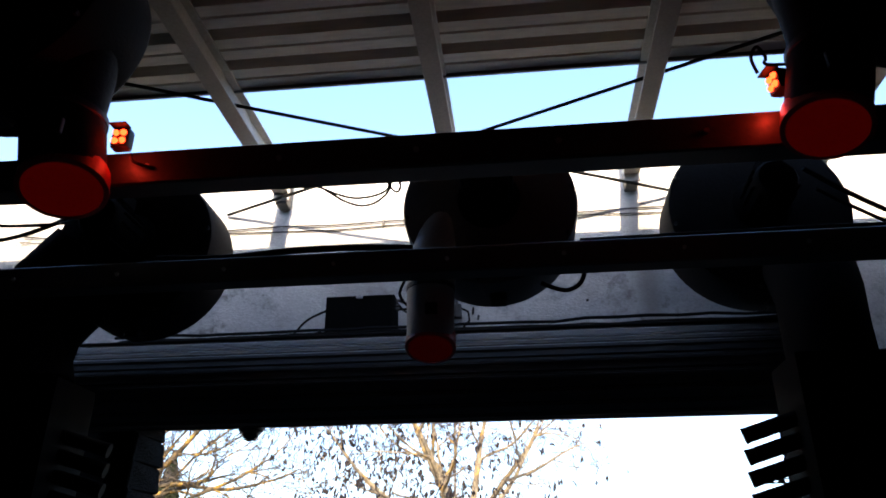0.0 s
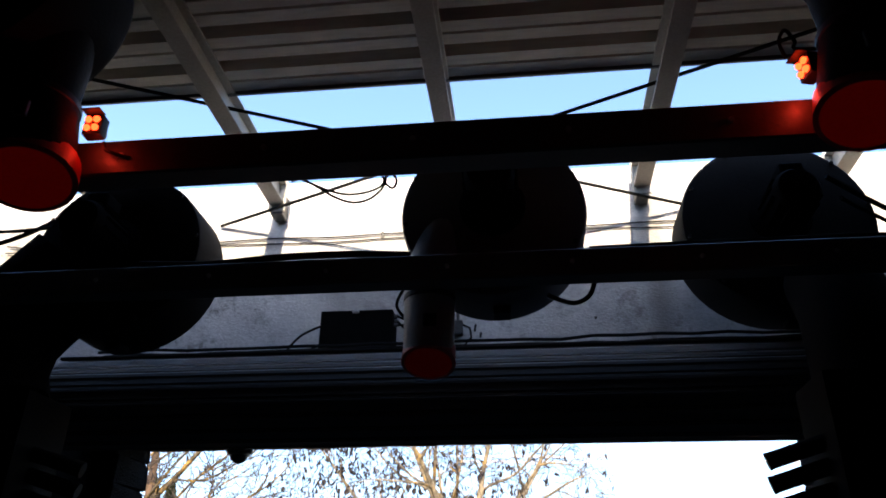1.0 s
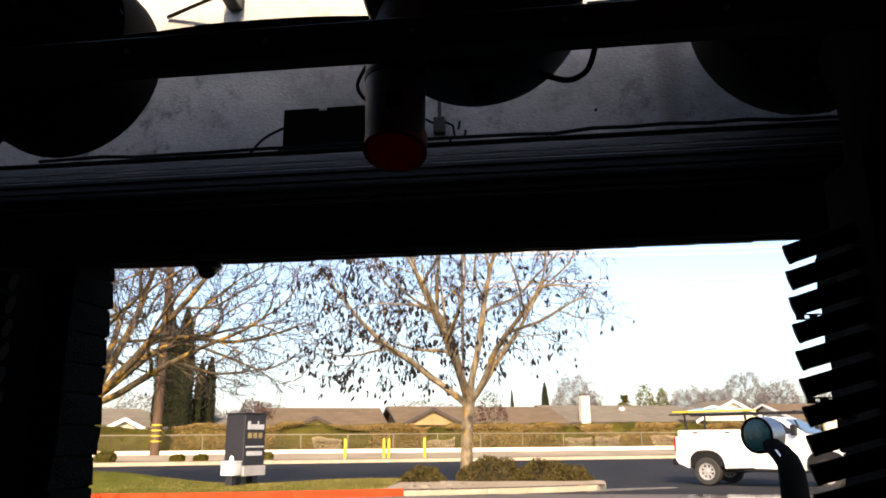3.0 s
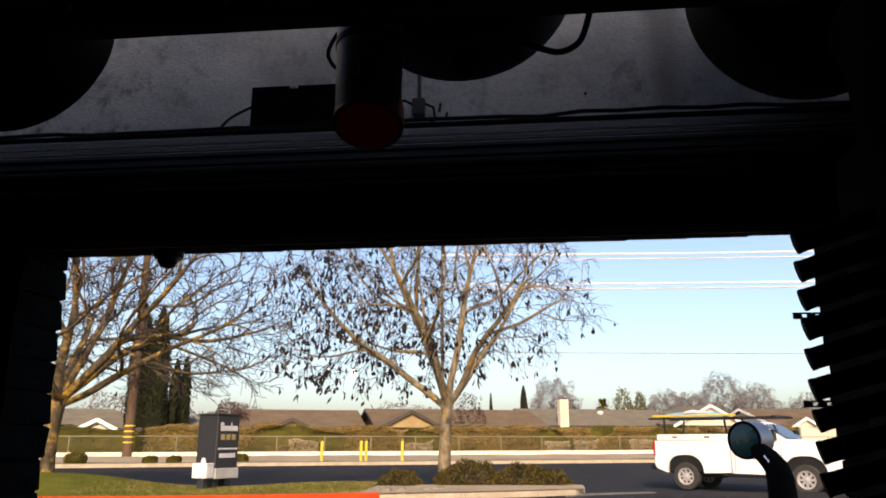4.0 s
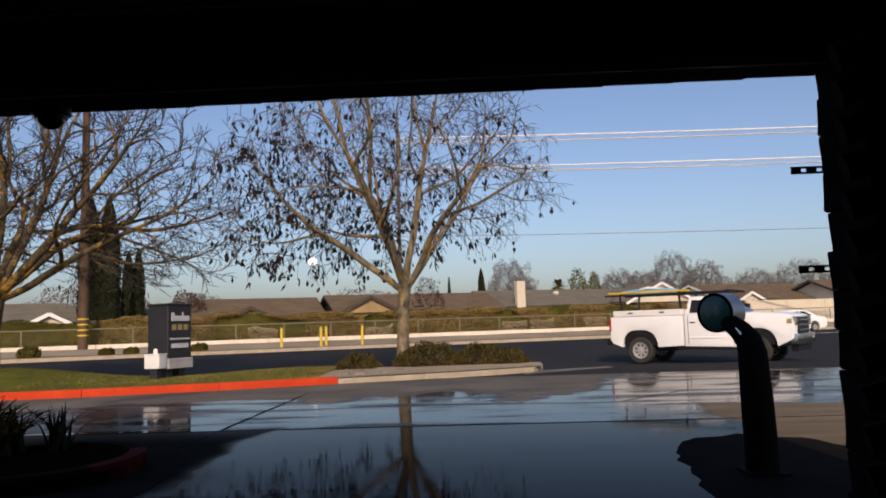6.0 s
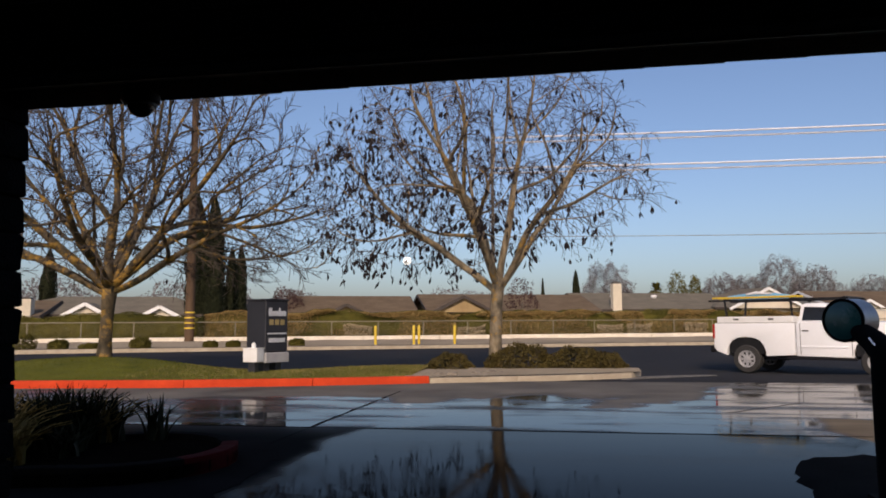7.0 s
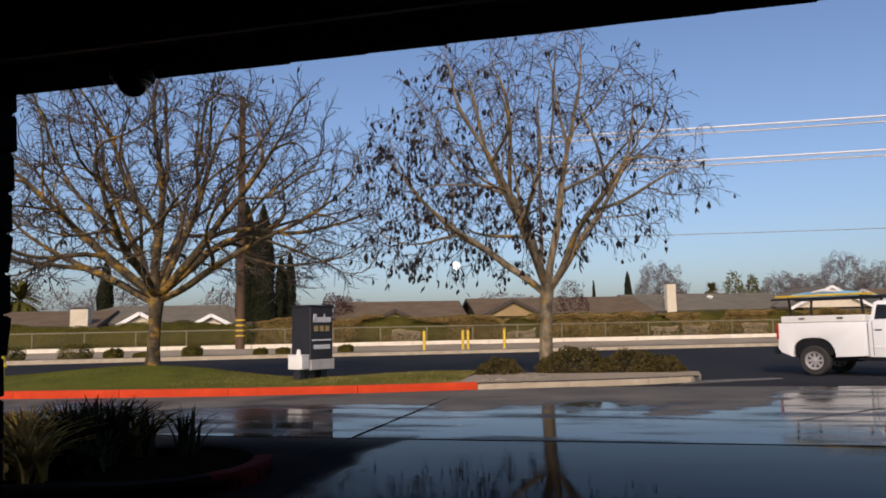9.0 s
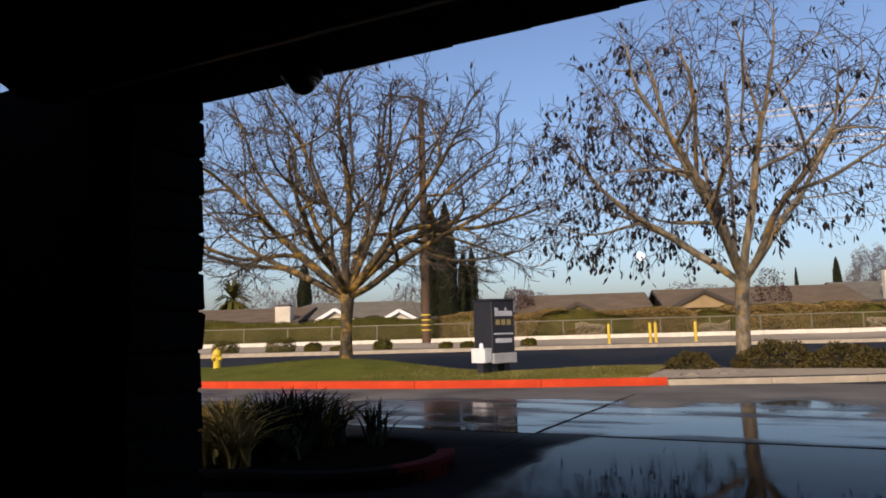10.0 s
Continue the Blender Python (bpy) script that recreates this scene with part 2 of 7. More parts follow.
M_DUCT = surface("grey_plastic_duct", (0.17, 0.165, 0.16), (0.28, 0.27, 0.26), 0.5, 0, 3, 60, 0.1)
M_REDRIM = surface("red_plastic", (0.30, 0.015, 0.01), (0.48, 0.03, 0.018), 0.5, 0, 6, 60, 0.08)
# no lamp inside the nozzles: the mouths' red glow is added emission
M_MOUTH = surface("red_glow_mouth", (0.065, 0.002, 0.002), (0.10, 0.003, 0.003), 0.7, 0, 6, 60, 0.05, spec=0.1, emit=((1.0, 0.008, 0.003), 0.005))
M_MOUTHDIM = surface("dim_glow_mouth", (0.030, 0.001, 0.001), (0.055, 0.002, 0.002), 0.7, 0, 6, 60, 0.05, spec=0.1, emit=((1.0, 0.008, 0.003), 0.0016))
M_FLASH = surface("pale_painted_flashing", (0.60, 0.60, 0.58), (0.76, 0.76, 0.74), 0.5, 0, 4, 50, 0.1, stretch=(0.2, 1, 1))
M_RIM = surface("silver_wheel_paint", (0.26, 0.26, 0.27), (0.38, 0.38, 0.39), 0.35, 0.0, 4, 40, 0.03)
M_STRAW = surface("straw_grass", (0.12, 0.10, 0.035), (0.25, 0.21, 0.085), 0.95, 0, 1.2, 30, 0.5, spec=0.12)
M_TOWER = surface("matt_black_plastic", (0.003, 0.003, 0.003), (0.007, 0.007, 0.007), 0.85, 0, 5, 80, 0.08, spec=0.04)
M_DRUMGREY = surface("grey_plastic_shell", (0.075, 0.073, 0.07), (0.125, 0.12, 0.115), 0.6, 0, 3, 60, 0.1)
M_RUBBER = surface("black_cable_rubber", (0.006, 0.006, 0.006), (0.011, 0.011, 0.011), 0.8, 0, 10, 90, 0.05, spec=0.1)
M_SHUTTER = surface("grey_shutter_slat", (0.055, 0.054, 0.052), (0.11, 0.107, 0.102), 0.6, 0.0, 2.5, 60, 0.1, stretch=(0.2, 1, 1), spec=0.05)
M_GALV = surface("galvanised_steel", (0.30, 0.30, 0.31), (0.48, 0.48, 0.49), 0.4, 0.8, 6, 60, 0.08)
M_FLOOR = wet_surface("wet_bay_floor", (0.02, 0.02, 0.02), (0.05, 0.05, 0.048), -2.6, 2.2, 0.02)
M_APRON = wet_surface("wet_concrete", (0.013, 0.0125, 0.012), (0.032, 0.030, 0.028), -2.75, 12.0, 0.031, tan=(3.1, 13.0), film=(0.32, 0.055))
M_DAMPSIDE = wet_surface("damp_brown_concrete", (0.012, 0.0115, 0.011), (0.032, 0.030, 0.028), -12.0, 12.0, 0.03)
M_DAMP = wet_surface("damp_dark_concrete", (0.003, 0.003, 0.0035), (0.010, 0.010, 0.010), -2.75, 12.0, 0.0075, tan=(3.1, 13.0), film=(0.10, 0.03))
# black of the joint tar and of the sheets that paint ground shade
M_TARSHADE = surface("black_tar_and_shade", (0.006, 0.006, 0.006), (0.014, 0.013, 0.013), 0.98, 0, 1.5, 50, 0.4, spec=0.01, rough_var=0.02)
# two darkened copies of the red kerb, holding the building's shade
M_KERBSHADE = surface("shaded_red_kerb", (0.035, 0.003, 0.003), (0.075, 0.006, 0.006), 0.9, 0, 3, 50, 0.25, spec=0.05)
M_KERBBLACK = surface("shade_black_kerb", (0.003, 0.0028, 0.0026), (0.009, 0.008, 0.007), 0.95, 0, 4, 50, 0.3, spec=0.02)
M_ASPHALT = surface("road_asphalt", (0.015, 0.0155, 0.017), (0.031, 0.0315, 0.035), 0.9, 0, 0.4, 45, 0.35, spec=0.08)
M_LED = surface("red_led_lens", (0.6, 0.05, 0.02), (0.8, 0.08, 0.03), 0.3, 0, 30, 90, 0, emit=((1.0, 0.035, 0.008), 2.6))
M_REDKERB = surface("red_kerb_paint", (0.44, 0.038, 0.011), (0.62, 0.066, 0.020), 0.75, 0, 2.2, 50, 0.25, spec=0.15)
M_KERB = surface("concrete_kerb", (0.30, 0.25, 0.185), (0.47, 0.405, 0.305), 0.9, 0, 2.5, 60, 0.35, spec=0.15)
M_GUTTER = surface("grey_gutter_concrete", (0.095, 0.091, 0.085), (0.17, 0.162, 0.15), 0.9, 0, 2.5, 60, 0.3, spec=0.15)
M_FARPAVE = surface("tan_far_pavement", (0.16, 0.13, 0.09), (0.27, 0.225, 0.165), 0.9, 0, 1.2, 40, 0.3, spec=0.12)
M_GRASS = surface("grass_sod", (0.058, 0.068, 0.008), (0.125, 0.128, 0.018), 0.95, 0, 1.2, 30, 0.6, spec=0.12)
M_DIRT = surface("dry_ground", (0.20, 0.16, 0.11), (0.33, 0.28, 0.20), 0.95, 0, 0.3, 8, 0.4)
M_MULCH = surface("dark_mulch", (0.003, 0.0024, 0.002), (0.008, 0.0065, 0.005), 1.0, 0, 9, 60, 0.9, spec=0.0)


def lichened(name, start=0.50, dark=(0.055, 0.047, 0.038), light=(0.215, 0.18, 0.14)):
    """Pale grey furrowed bark with ochre lichen patches."""
    m = surface(name, dark, light, 0.9, 0, 7, 60, 1.0, 0.45, stretch=(1, 1, 0.4), spec=0.15)
    t = m.node_tree
    N, L = t.nodes, t.links
    b = N["Principled BSDF"]
    co = N.new("ShaderNodeTexCoord")
    n = N.new("ShaderNodeTexNoise")
    n.inputs["Scale"].default_value, n.inputs["Detail"].default_value, n.inputs["Roughness"].default_value = 2.6, 6, 0.7
    L.new(co.outputs["Object"], n.inputs["Vector"])
    mr = N.new("ShaderNodeMapRange")
    mr.inputs["From Min"].default_value, mr.inputs["From Max"].default_value = start, start + 0.10
    mr.inputs["To Max"].default_value = 0.85
    L.new(n.outputs["Fac"], mr.inputs["Value"])
    mx = N.new("ShaderNodeMix")
    mx.data_type = 'RGBA'
    L.new(mr.outputs[0], mx.inputs["Factor"])
    L.new(b.inputs["Base Color"].links[0].from_socket, mx.inputs[6])
    mx.inputs[7].default_value = (0.40, 0.235, 0.05, 1)
    L.new(mx.outputs[2], b.inputs["Base Color"])
    return m


M_BARK = surface("grey_bark", (0.055, 0.047, 0.038), (0.215, 0.18, 0.14), 0.9, 0, 8, 60, 1.0, 0.35, stretch=(1, 1, 0.4), spec=0.15)
M_LICHEN = lichened("lichened_bark", 0.51, (0.026, 0.021, 0.014), (0.16, 0.125, 0.08))
M_PALEBARK = lichened("pale_bark", 0.54, (0.065, 0.052, 0.036), (0.34, 0.275, 0.185))
M_TWIG = surface("twig_bark", (0.028, 0.023, 0.019), (0.115, 0.094, 0.078), 0.9, 0, 1.6, 30, 0.2, spec=0.15)
M_POD = surface("dry_seed_pods", (0.008, 0.0075, 0.009), (0.028, 0.022, 0.022), 0.9, 0, 4, 30, 0.2, spec=0.15)
M_LEAF = surface("shrub_leaves", (0.018, 0.017, 0.006), (0.115, 0.088, 0.028), 0.8, 0, 2.5, 20, 0.1, 0.6, spec=0.12)
M_HEDGE = surface("hedge_leaves", (0.040, 0.041, 0.008), (0.125, 0.108, 0.022), 0.85, 0, 0.35, 4, 0.1, 0.5, spec=0.12)
M_DRYIVY = surface("dry_ivy", (0.17, 0.11, 0.04), (0.36, 0.25, 0.10), 0.9, 0, 0.6, 5, 0.1, 0.5, spec=0.12)
M_SANDLEAF = surface("pale_sand_leaf", (0.32, 0.25, 0.15), (0.52, 0.43, 0.29), 0.9, 0, 0.8, 6, 0.1, 0.5, spec=0.12)
M_CYPRESS = surface("cypress_green", (0.009, 0.012, 0.006), (0.032, 0.036, 0.017), 0.9, 0, 1.2, 9, 0.2, 0.6, spec=0.12)
# tone lightened to grey so the colour carries the distance haze
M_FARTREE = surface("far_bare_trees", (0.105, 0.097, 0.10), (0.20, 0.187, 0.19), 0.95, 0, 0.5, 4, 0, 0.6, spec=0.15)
M_PLUM = surface("dark_red_leaves", (0.045, 0.026, 0.024), (0.10, 0.056, 0.048), 0.9, 0, 1.5, 9, 0, 0.6, spec=0.15)
# one leaf in two colours: a shaded copy and a sunlit copy
M_STRAP = surface("strap_leaves", (0.005, 0.007, 0.003), (0.018, 0.021, 0.008), 0.7, 0, 4, 30, 0.1, spec=0.12)
M_STRAPLIT = surface("sunlit_strap_leaves", (0.085, 0.058, 0.016), (0.25, 0.185, 0.062), 0.8, 0, 4, 30, 0.1, spec=0.1)
M_ROOFBROWN = surface("brown_shingle_roof", (0.095, 0.068, 0.043), (0.165, 0.122, 0.08), 0.9, 0, 0.8, 6, 0.5, stretch=(1, 1, 4), spec=0.15)
M_ROOFGREY = surface("grey_shingle_roof", (0.11, 0.098, 0.076), (0.18, 0.16, 0.125), 0.9, 0, 0.8, 6, 0.5, stretch=(1, 1, 4), spec=0.15)
M_STUCCO = surface("tan_stucco", (0.26, 0.18, 0.09), (0.38, 0.28, 0.15), 0.9, 0, 0.8, 12, 0.2, spec=0.15)
M_CREAM = surface("cream_stucco", (0.52, 0.46, 0.36), (0.66, 0.59, 0.47), 0.9, 0, 0.6, 12, 0.2, spec=0.15)
M_PALEWALL = surface("pale_concrete_wall", (0.60, 0.54, 0.44), (0.78, 0.71, 0.60), 0.9, 0, 0.9, 14, 0.25, spec=0.15)
M_WHITE = surface("white_paint", (0.68, 0.68, 0.67), (0.80, 0.80, 0.79), 0.5, 0, 1.2, 30, 0.05, grain=0.1)
M_DKTRIM = surface("dark_brown_trim", (0.03, 0.022, 0.018), (0.06, 0.045, 0.035), 0.7, 0, 3, 30, 0.1)
M_POLE = surface("creosoted_wood", (0.055, 0.034, 0.022), (0.13, 0.085, 0.055), 0.9, 0, 2, 30, 0.5, stretch=(1, 1, 0.1), spec=0.15)
M_YELLOW = surface("yellow_paint", (0.55, 0.37, 0.02), (0.72, 0.52, 0.05), 0.5, 0, 3, 40, 0.1)
M_CHROME = surface("polished_steel", (0.55, 0.56, 0.57), (0.72, 0.73, 0.74), 0.22, 1.0, 4, 50, 0.03)
M_TEAL = surface("dark_teal_lens", (0.012, 0.075, 0.07), (0.025, 0.12, 0.11), 0.25, 0, 4, 60, 0.05, grain=0.1)
M_CARPAINT = surface("white_car_paint", (0.80, 0.81, 0.83), (0.85, 0.86, 0.88), 0.2, 0, 1, 20, 0.0, rough_var=0.04, grain=0.05)
M_CARGLASS = surface("dark_car_glass", (0.010, 0.012, 0.014), (0.02, 0.022, 0.025), 0.06, 0, 2, 20, 0.0, rough_var=0.02)
M_TYRE = surface("tyre_rubber", (0.018, 0.018, 0.018), (0.035, 0.034, 0.033), 0.8, 0, 6, 60, 0.3)
M_SIGN = surface("charcoal_sign_panel", (0.012, 0.0125, 0.017), (0.022, 0.0225, 0.029), 0.45, 0, 3, 40, 0.05)
M_PLINTH = surface("grey_plinth_paint", (0.27, 0.27, 0.28), (0.38, 0.38, 0.39), 0.6, 0, 3, 40, 0.1)
M_SIGNBAR = surface("pale_sign_lettering", (0.42, 0.44, 0.48), (0.55, 0.57, 0.60), 0.5, 0, 6, 40, 0.05)
M_SIGNGOLD = surface("dull_yellow_lettering", (0.22, 0.17, 0.07), (0.32, 0.25, 0.11), 0.5, 0, 6, 40, 0.05)
M_BLUE = surface("blue_fibreglass", (0.10, 0.30, 0.50), (0.18, 0.42, 0.62), 0.5, 0, 4, 40, 0.05)
M_WIRE = surface("bright_aluminium_wire", (0.62, 0.63, 0.66), (0.75, 0.76, 0.79), 0.5, 0.0, 4, 40, 0.0)
M_MOON = surface("pale_moon", (0.8, 0.8, 0.78), (0.9, 0.9, 0.88), 0.9, 0, 0.02, 0.1, 0, emit=((1.0, 0.99, 0.95), 1.6))
M_LINE = surface("worn_lane_paint", (0.40, 0.40, 0.40), (0.60, 0.60, 0.59), 0.8, 0, 3, 40, 0.2)
M_TAILRED = surface("tail_lamp_red", (0.30, 0.012, 0.01), (0.45, 0.02, 0.015), 0.2, 0, 8, 40, 0)
M_FENCE = surface("weathered_fence_steel", (0.14, 0.125, 0.085), (0.24, 0.21, 0.15), 0.6, 0.0, 3, 40, 0.1)
M_ROCK = surface("pale_stones", (0.16, 0.14, 0.11), (0.30, 0.26, 0.21), 0.9, 0, 5, 40, 0.5, rand=0.15, spec=0.15)


# ---- mesh helpers
def thing(name, at, label, category, group="", kind="", turn=0.0):
    ob = new(name)
    ob.empty_display_size = 0.1
    ob.matrix_basis = pose(*at, 0, 0, turn)
    return tagged(ob, label, category, group, kind)


def part(name, bm, material, parent=None, label="", smooth=True):
    me = bpy.data.meshes.new(name)
    bm.to_mesh(me)
    bm.free()
    me.materials.append(material)
    if smooth:
        me.polygons.foreach_set("use_smooth", [True] * len(me.polygons))
        me.set_sharp_from_angle(angle=radians(35))
    ob = new(name, me)
    if parent:
        ob.parent = parent
    if label:
        ob["label"] = label
    return ob


def raw(name, verts, faces, material, parent=None, label="", smooth=False):
    me = bpy.data.meshes.new(name)
    me.from_pydata(verts, [], faces)
    me.materials.append(material)
    if smooth:
        me.polygons.foreach_set("use_smooth", [True] * len(me.polygons))
    me.update()
    ob = new(name, me)
    if parent:
        ob.parent = parent
    if label:
        ob["label"] = label
    return ob


def share(ob, name, m, parent):
    """Another piece on the same mesh."""
    o = new(name, ob.data)
    o.parent = parent
    o.matrix_basis = m
    return o


def box(bm, c, s, bevel=0.0, m=None, seg=1):
    r = bmesh.ops.create_cube(bm, size=1.0)
    vs = r["verts"]
    for v in vs:
        v.co = Vector((v.co.x * s[0], v.co.y * s[1], v.co.z * s[2])) + Vector(c)
    if bevel:
        es = list({e for v in vs for e in v.link_edges})
        out = bmesh.ops.bevel(bm, geom=es, offset=bevel, segments=seg, affect='EDGES', profile=0.7)
        vs = list({v for f in out["faces"] for v in f.verts} | {v for v in vs if v.is_valid})
    if m:
        bmesh.ops.transform(bm, matrix=m, verts=vs)
    return bm


def boxes(*args, bevel=0.0, seg=1):
    bm = bmesh.new()
    for c, s in args:
        box(bm, c, s, bevel, None, seg)
    return bm


def cyl(bm, p0, p1, r0, r1=None, seg=20, cap=True):
    p0, p1 = Vector(p0), Vector(p1)
    r1 = r0 if r1 is None else r1
    q = (p1 - p0).to_track_quat('Z', 'Y').to_matrix()
    a, b = [], []
    for i in range(seg):
        w = 2 * math.pi * i / seg
        d = q @ Vector((math.cos(w), math.sin(w), 0))
        a.append(bm.verts.new(p0 + d * r0))
        b.append(bm.verts.new(p1 + d * r1))
    for i in range(seg):
        bm.faces.new((a[i], a[(i + 1) % seg], b[(i + 1) % seg], b[i]))
    if cap:
        bm.faces.new(a[::-1])
        bm.faces.new(b)
    return bm


def lathe(bm, rings, axis_at=(0, 0, 0), axis='z', seg=32, close=True):
    """rings: (radius, height) along the axis."""
    loops = []
    for r, h in rings:
        lo = []
        for i in range(seg):
            w = 2 * math.pi * i / seg
            x, y = r * math.cos(w), r * math.sin(w)
            p = (x, y, h) if axis == 'z' else ((x, h, -y) if axis == 'y' else (h, x, y))
            lo.append(bm.verts.new(Vector(p) + Vector(axis_at)))
        loops.append(lo)
    for A, B in zip(loops, loops[1:]):
        for i in range(seg):
            bm.faces.new((A[i], A[(i + 1) % seg], B[(i + 1) % seg], B[i]))
    if close:
        bm.faces.new(loops[0][::-1])
        bm.faces.new(loops[-1])
    return bm


def tube(bm, pts, r, seg=8, cap=True):
    """Sweep of radius r (number or list) along pts."""
    pts = [Vector(p) for p in pts]
    rs = r if isinstance(r, (list, tuple)) else [r] * len(pts)
    loops = []
    side = None
    for i, p in enumerate(pts):
        d = (pts[min(i + 1, len(pts) - 1)] - pts[max(i - 1, 0)]).normalized()
        if side is None:
            side = d.orthogonal()
        side = (side - d * side.dot(d)).normalized()
        u = side.cross(d)
        loops.append([bm.verts.new(p + (side * math.cos(2 * math.pi * k / seg) + u * math.sin(2 * math.pi * k / seg)) * rs[i]) for k in range(seg)])
    for A, B in zip(loops, loops[1:]):
        for k in range(seg):
            bm.faces.new((A[k], B[k], B[(k + 1) % seg], A[(k + 1) % seg]))
    if cap:
        bm.faces.new(loops[0])
        bm.faces.new(loops[-1][::-1])
    return bm


def sag(a, b, drop, n=10):
    a, b = Vector(a), Vector(b)
    return [a.lerp(b, i / n) - Vector((0, 0, drop * 4 * (i / n) * (1 - i / n))) for i in range(n + 1)]


def sheet(name, outline, z, thick, material, label, category, kind="structure"):
    bm = bmesh.new()
    f = bm.faces.new([bm.verts.new((x, y, z)) for x, y in outline])
    if f.normal.z < 0:
        f.normal_flip()
    ex = bmesh.ops.extrude_face_region(bm, geom=[f])
    bmesh.ops.translate(bm, verts=[v for v in ex["geom"] if isinstance(v, bmesh.types.BMVert)], vec=(0, 0, -thick))
    bmesh.ops.recalc_face_normals(bm, faces=bm.faces)
    return tagged(part(name, bm, material, smooth=False), label, category, "", kind)
# ---- the wash bay: x across, y towards the exit
X0, X1, YB, YW, YO = -4.75, 3.1, -7.0, 5.35, 5.80     # side walls, back, inner and outer face of the exit wall
OPL, OPR, OPH, WTOP = -2.93, 1.86, 2.52, 4.61          # exit opening and top of the wall
tagged(part("floor", boxes((((X0 + X1) / 2, (YB + YO) / 2, -0.1), (X1 - X0, YO - YB, 0.2))), M_FLOOR, smooth=False), "wet dark concrete wash bay floor", "floor", "", "structure")
SL0, SL1, SLH = -4.94, -3.84, 3.20                     # small unglazed slot beside the shutter's end


def across(xa, xb, za, zb):
    """Centre and size of a stretch of the exit wall."""
    return ((xa + xb) / 2, (YW + YO) / 2, (za + zb) / 2), (xb - xa, YO - YW, zb - za)


wall_exit = tagged(part("wall_exit", boxes(across(X0 - 0.25, SL0, 2.80, WTOP), across(SL0, SL1, SLH, WTOP), across(SL1, X1 + 0.25, 2.80, WTOP)), M_PLASTER, smooth=False),
    "white plastered exit wall, stained and patched", "wall", "", "structure")
# below the plaster the bay's shade is put into the wall colour
tagged(part("wall_lintel", boxes(across(X0 - 0.25, SL0, OPH + 0.10, 2.798), across(SL1, X1 + 0.25, OPH + 0.10, 2.798)), M_DARKWALL, smooth=False), "band of wall over the exit opening, shade put into its colour", "wall", "", "structure")
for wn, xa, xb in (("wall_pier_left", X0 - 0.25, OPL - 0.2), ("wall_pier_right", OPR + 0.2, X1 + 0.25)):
    tagged(part(wn, boxes((((xa + xb) / 2, (YW + YO) / 2, (OPH + 0.098) / 2), (xb - xa, YO - YW, OPH + 0.098))), M_DARKWALL, smooth=False), "pier beside the exit opening, shade put into its colour", "wall", "", "structure")
tagged(part("wall_left", boxes(((X0 - 0.125, (YB + YW) / 2, 2.33), (0.25, YW - YB - 0.004, 4.66))), M_DARKWALL, smooth=False), "dark side wall of the wash bay", "wall", "", "structure")
tagged(part("wall_right", boxes(((X1 + 0.125, (YB + YW) / 2, 2.33), (0.25, YW - YB - 0.004, 4.66))), M_DARKWALL, smooth=False), "dark side wall of the wash bay", "wall", "", "structure")
# unseen solid back wall, added so no light enters from behind
tagged(part("wall_back", boxes((((X0 + X1) / 2, YB - 0.125, 2.33), (X1 - X0 + 0.5, 0.25, 4.66))), M_DARKWALL, smooth=False), "unseen dark back wall added to keep light out of the bay", "wall", "", "structure")

# split-face blocks lining the jambs, soldier blocks under the lintel
bm = bmesh.new()
box(bm, (0, 0, 0), (0.2, YO - YW + 0.024, 0.192), 0.012)
rb = random.Random(5)
for v in bm.verts:
    v.co += Vector((rb.uniform(-0.010, 0.010), 0, rb.uniform(-0.004, 0.004)))
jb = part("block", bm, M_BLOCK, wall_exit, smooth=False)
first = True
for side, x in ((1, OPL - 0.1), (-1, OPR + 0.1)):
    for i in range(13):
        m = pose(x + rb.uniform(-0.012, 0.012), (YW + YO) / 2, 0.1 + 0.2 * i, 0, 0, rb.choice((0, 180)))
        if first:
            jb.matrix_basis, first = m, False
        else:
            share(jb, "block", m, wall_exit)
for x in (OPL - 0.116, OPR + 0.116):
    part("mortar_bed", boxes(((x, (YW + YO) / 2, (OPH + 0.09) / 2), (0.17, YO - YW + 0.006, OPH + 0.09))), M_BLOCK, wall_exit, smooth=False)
bm = bmesh.new()
box(bm, (0, 0, 0.03), (0.392, YO - YW + 0.024, 0.12), 0.008)
for v in bm.verts:
    v.co += Vector((rb.uniform(-0.004, 0.004), 0, rb.uniform(-0.006, 0.006)))
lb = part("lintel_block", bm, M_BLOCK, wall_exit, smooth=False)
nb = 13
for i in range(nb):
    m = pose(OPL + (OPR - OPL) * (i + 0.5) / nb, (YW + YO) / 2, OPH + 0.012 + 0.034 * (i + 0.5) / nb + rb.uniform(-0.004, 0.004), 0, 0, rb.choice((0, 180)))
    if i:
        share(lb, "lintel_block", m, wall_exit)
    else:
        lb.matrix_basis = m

# ribbed roof deck, ribs run across the bay; it stops short of the exit wall
YD, ZD = 4.04, 4.52
bm = bmesh.new()
prof = []
y = YD
while y > YB:
    prof += [(y, ZD), (y - 0.088, ZD), (y - 0.092, ZD + 0.022), (y - 0.106, ZD + 0.022), (y - 0.110, ZD), (y - 0.198, ZD), (y - 0.204, ZD + 0.13), (y - 0.294, ZD + 0.13)]
    y -= 0.3
lo = [[bm.verts.new((x, py, pz)) for py, pz in prof] for x in (X0, X1)]
for i in range(len(prof) - 1):
    bm.faces.new((lo[0][i], lo[0][i + 1], lo[1][i + 1], lo[1][i]))
box(bm, ((X0 + X1) / 2, (YB + YD) / 2, ZD + 0.16), (X1 - X0, YD - YB, 0.05))
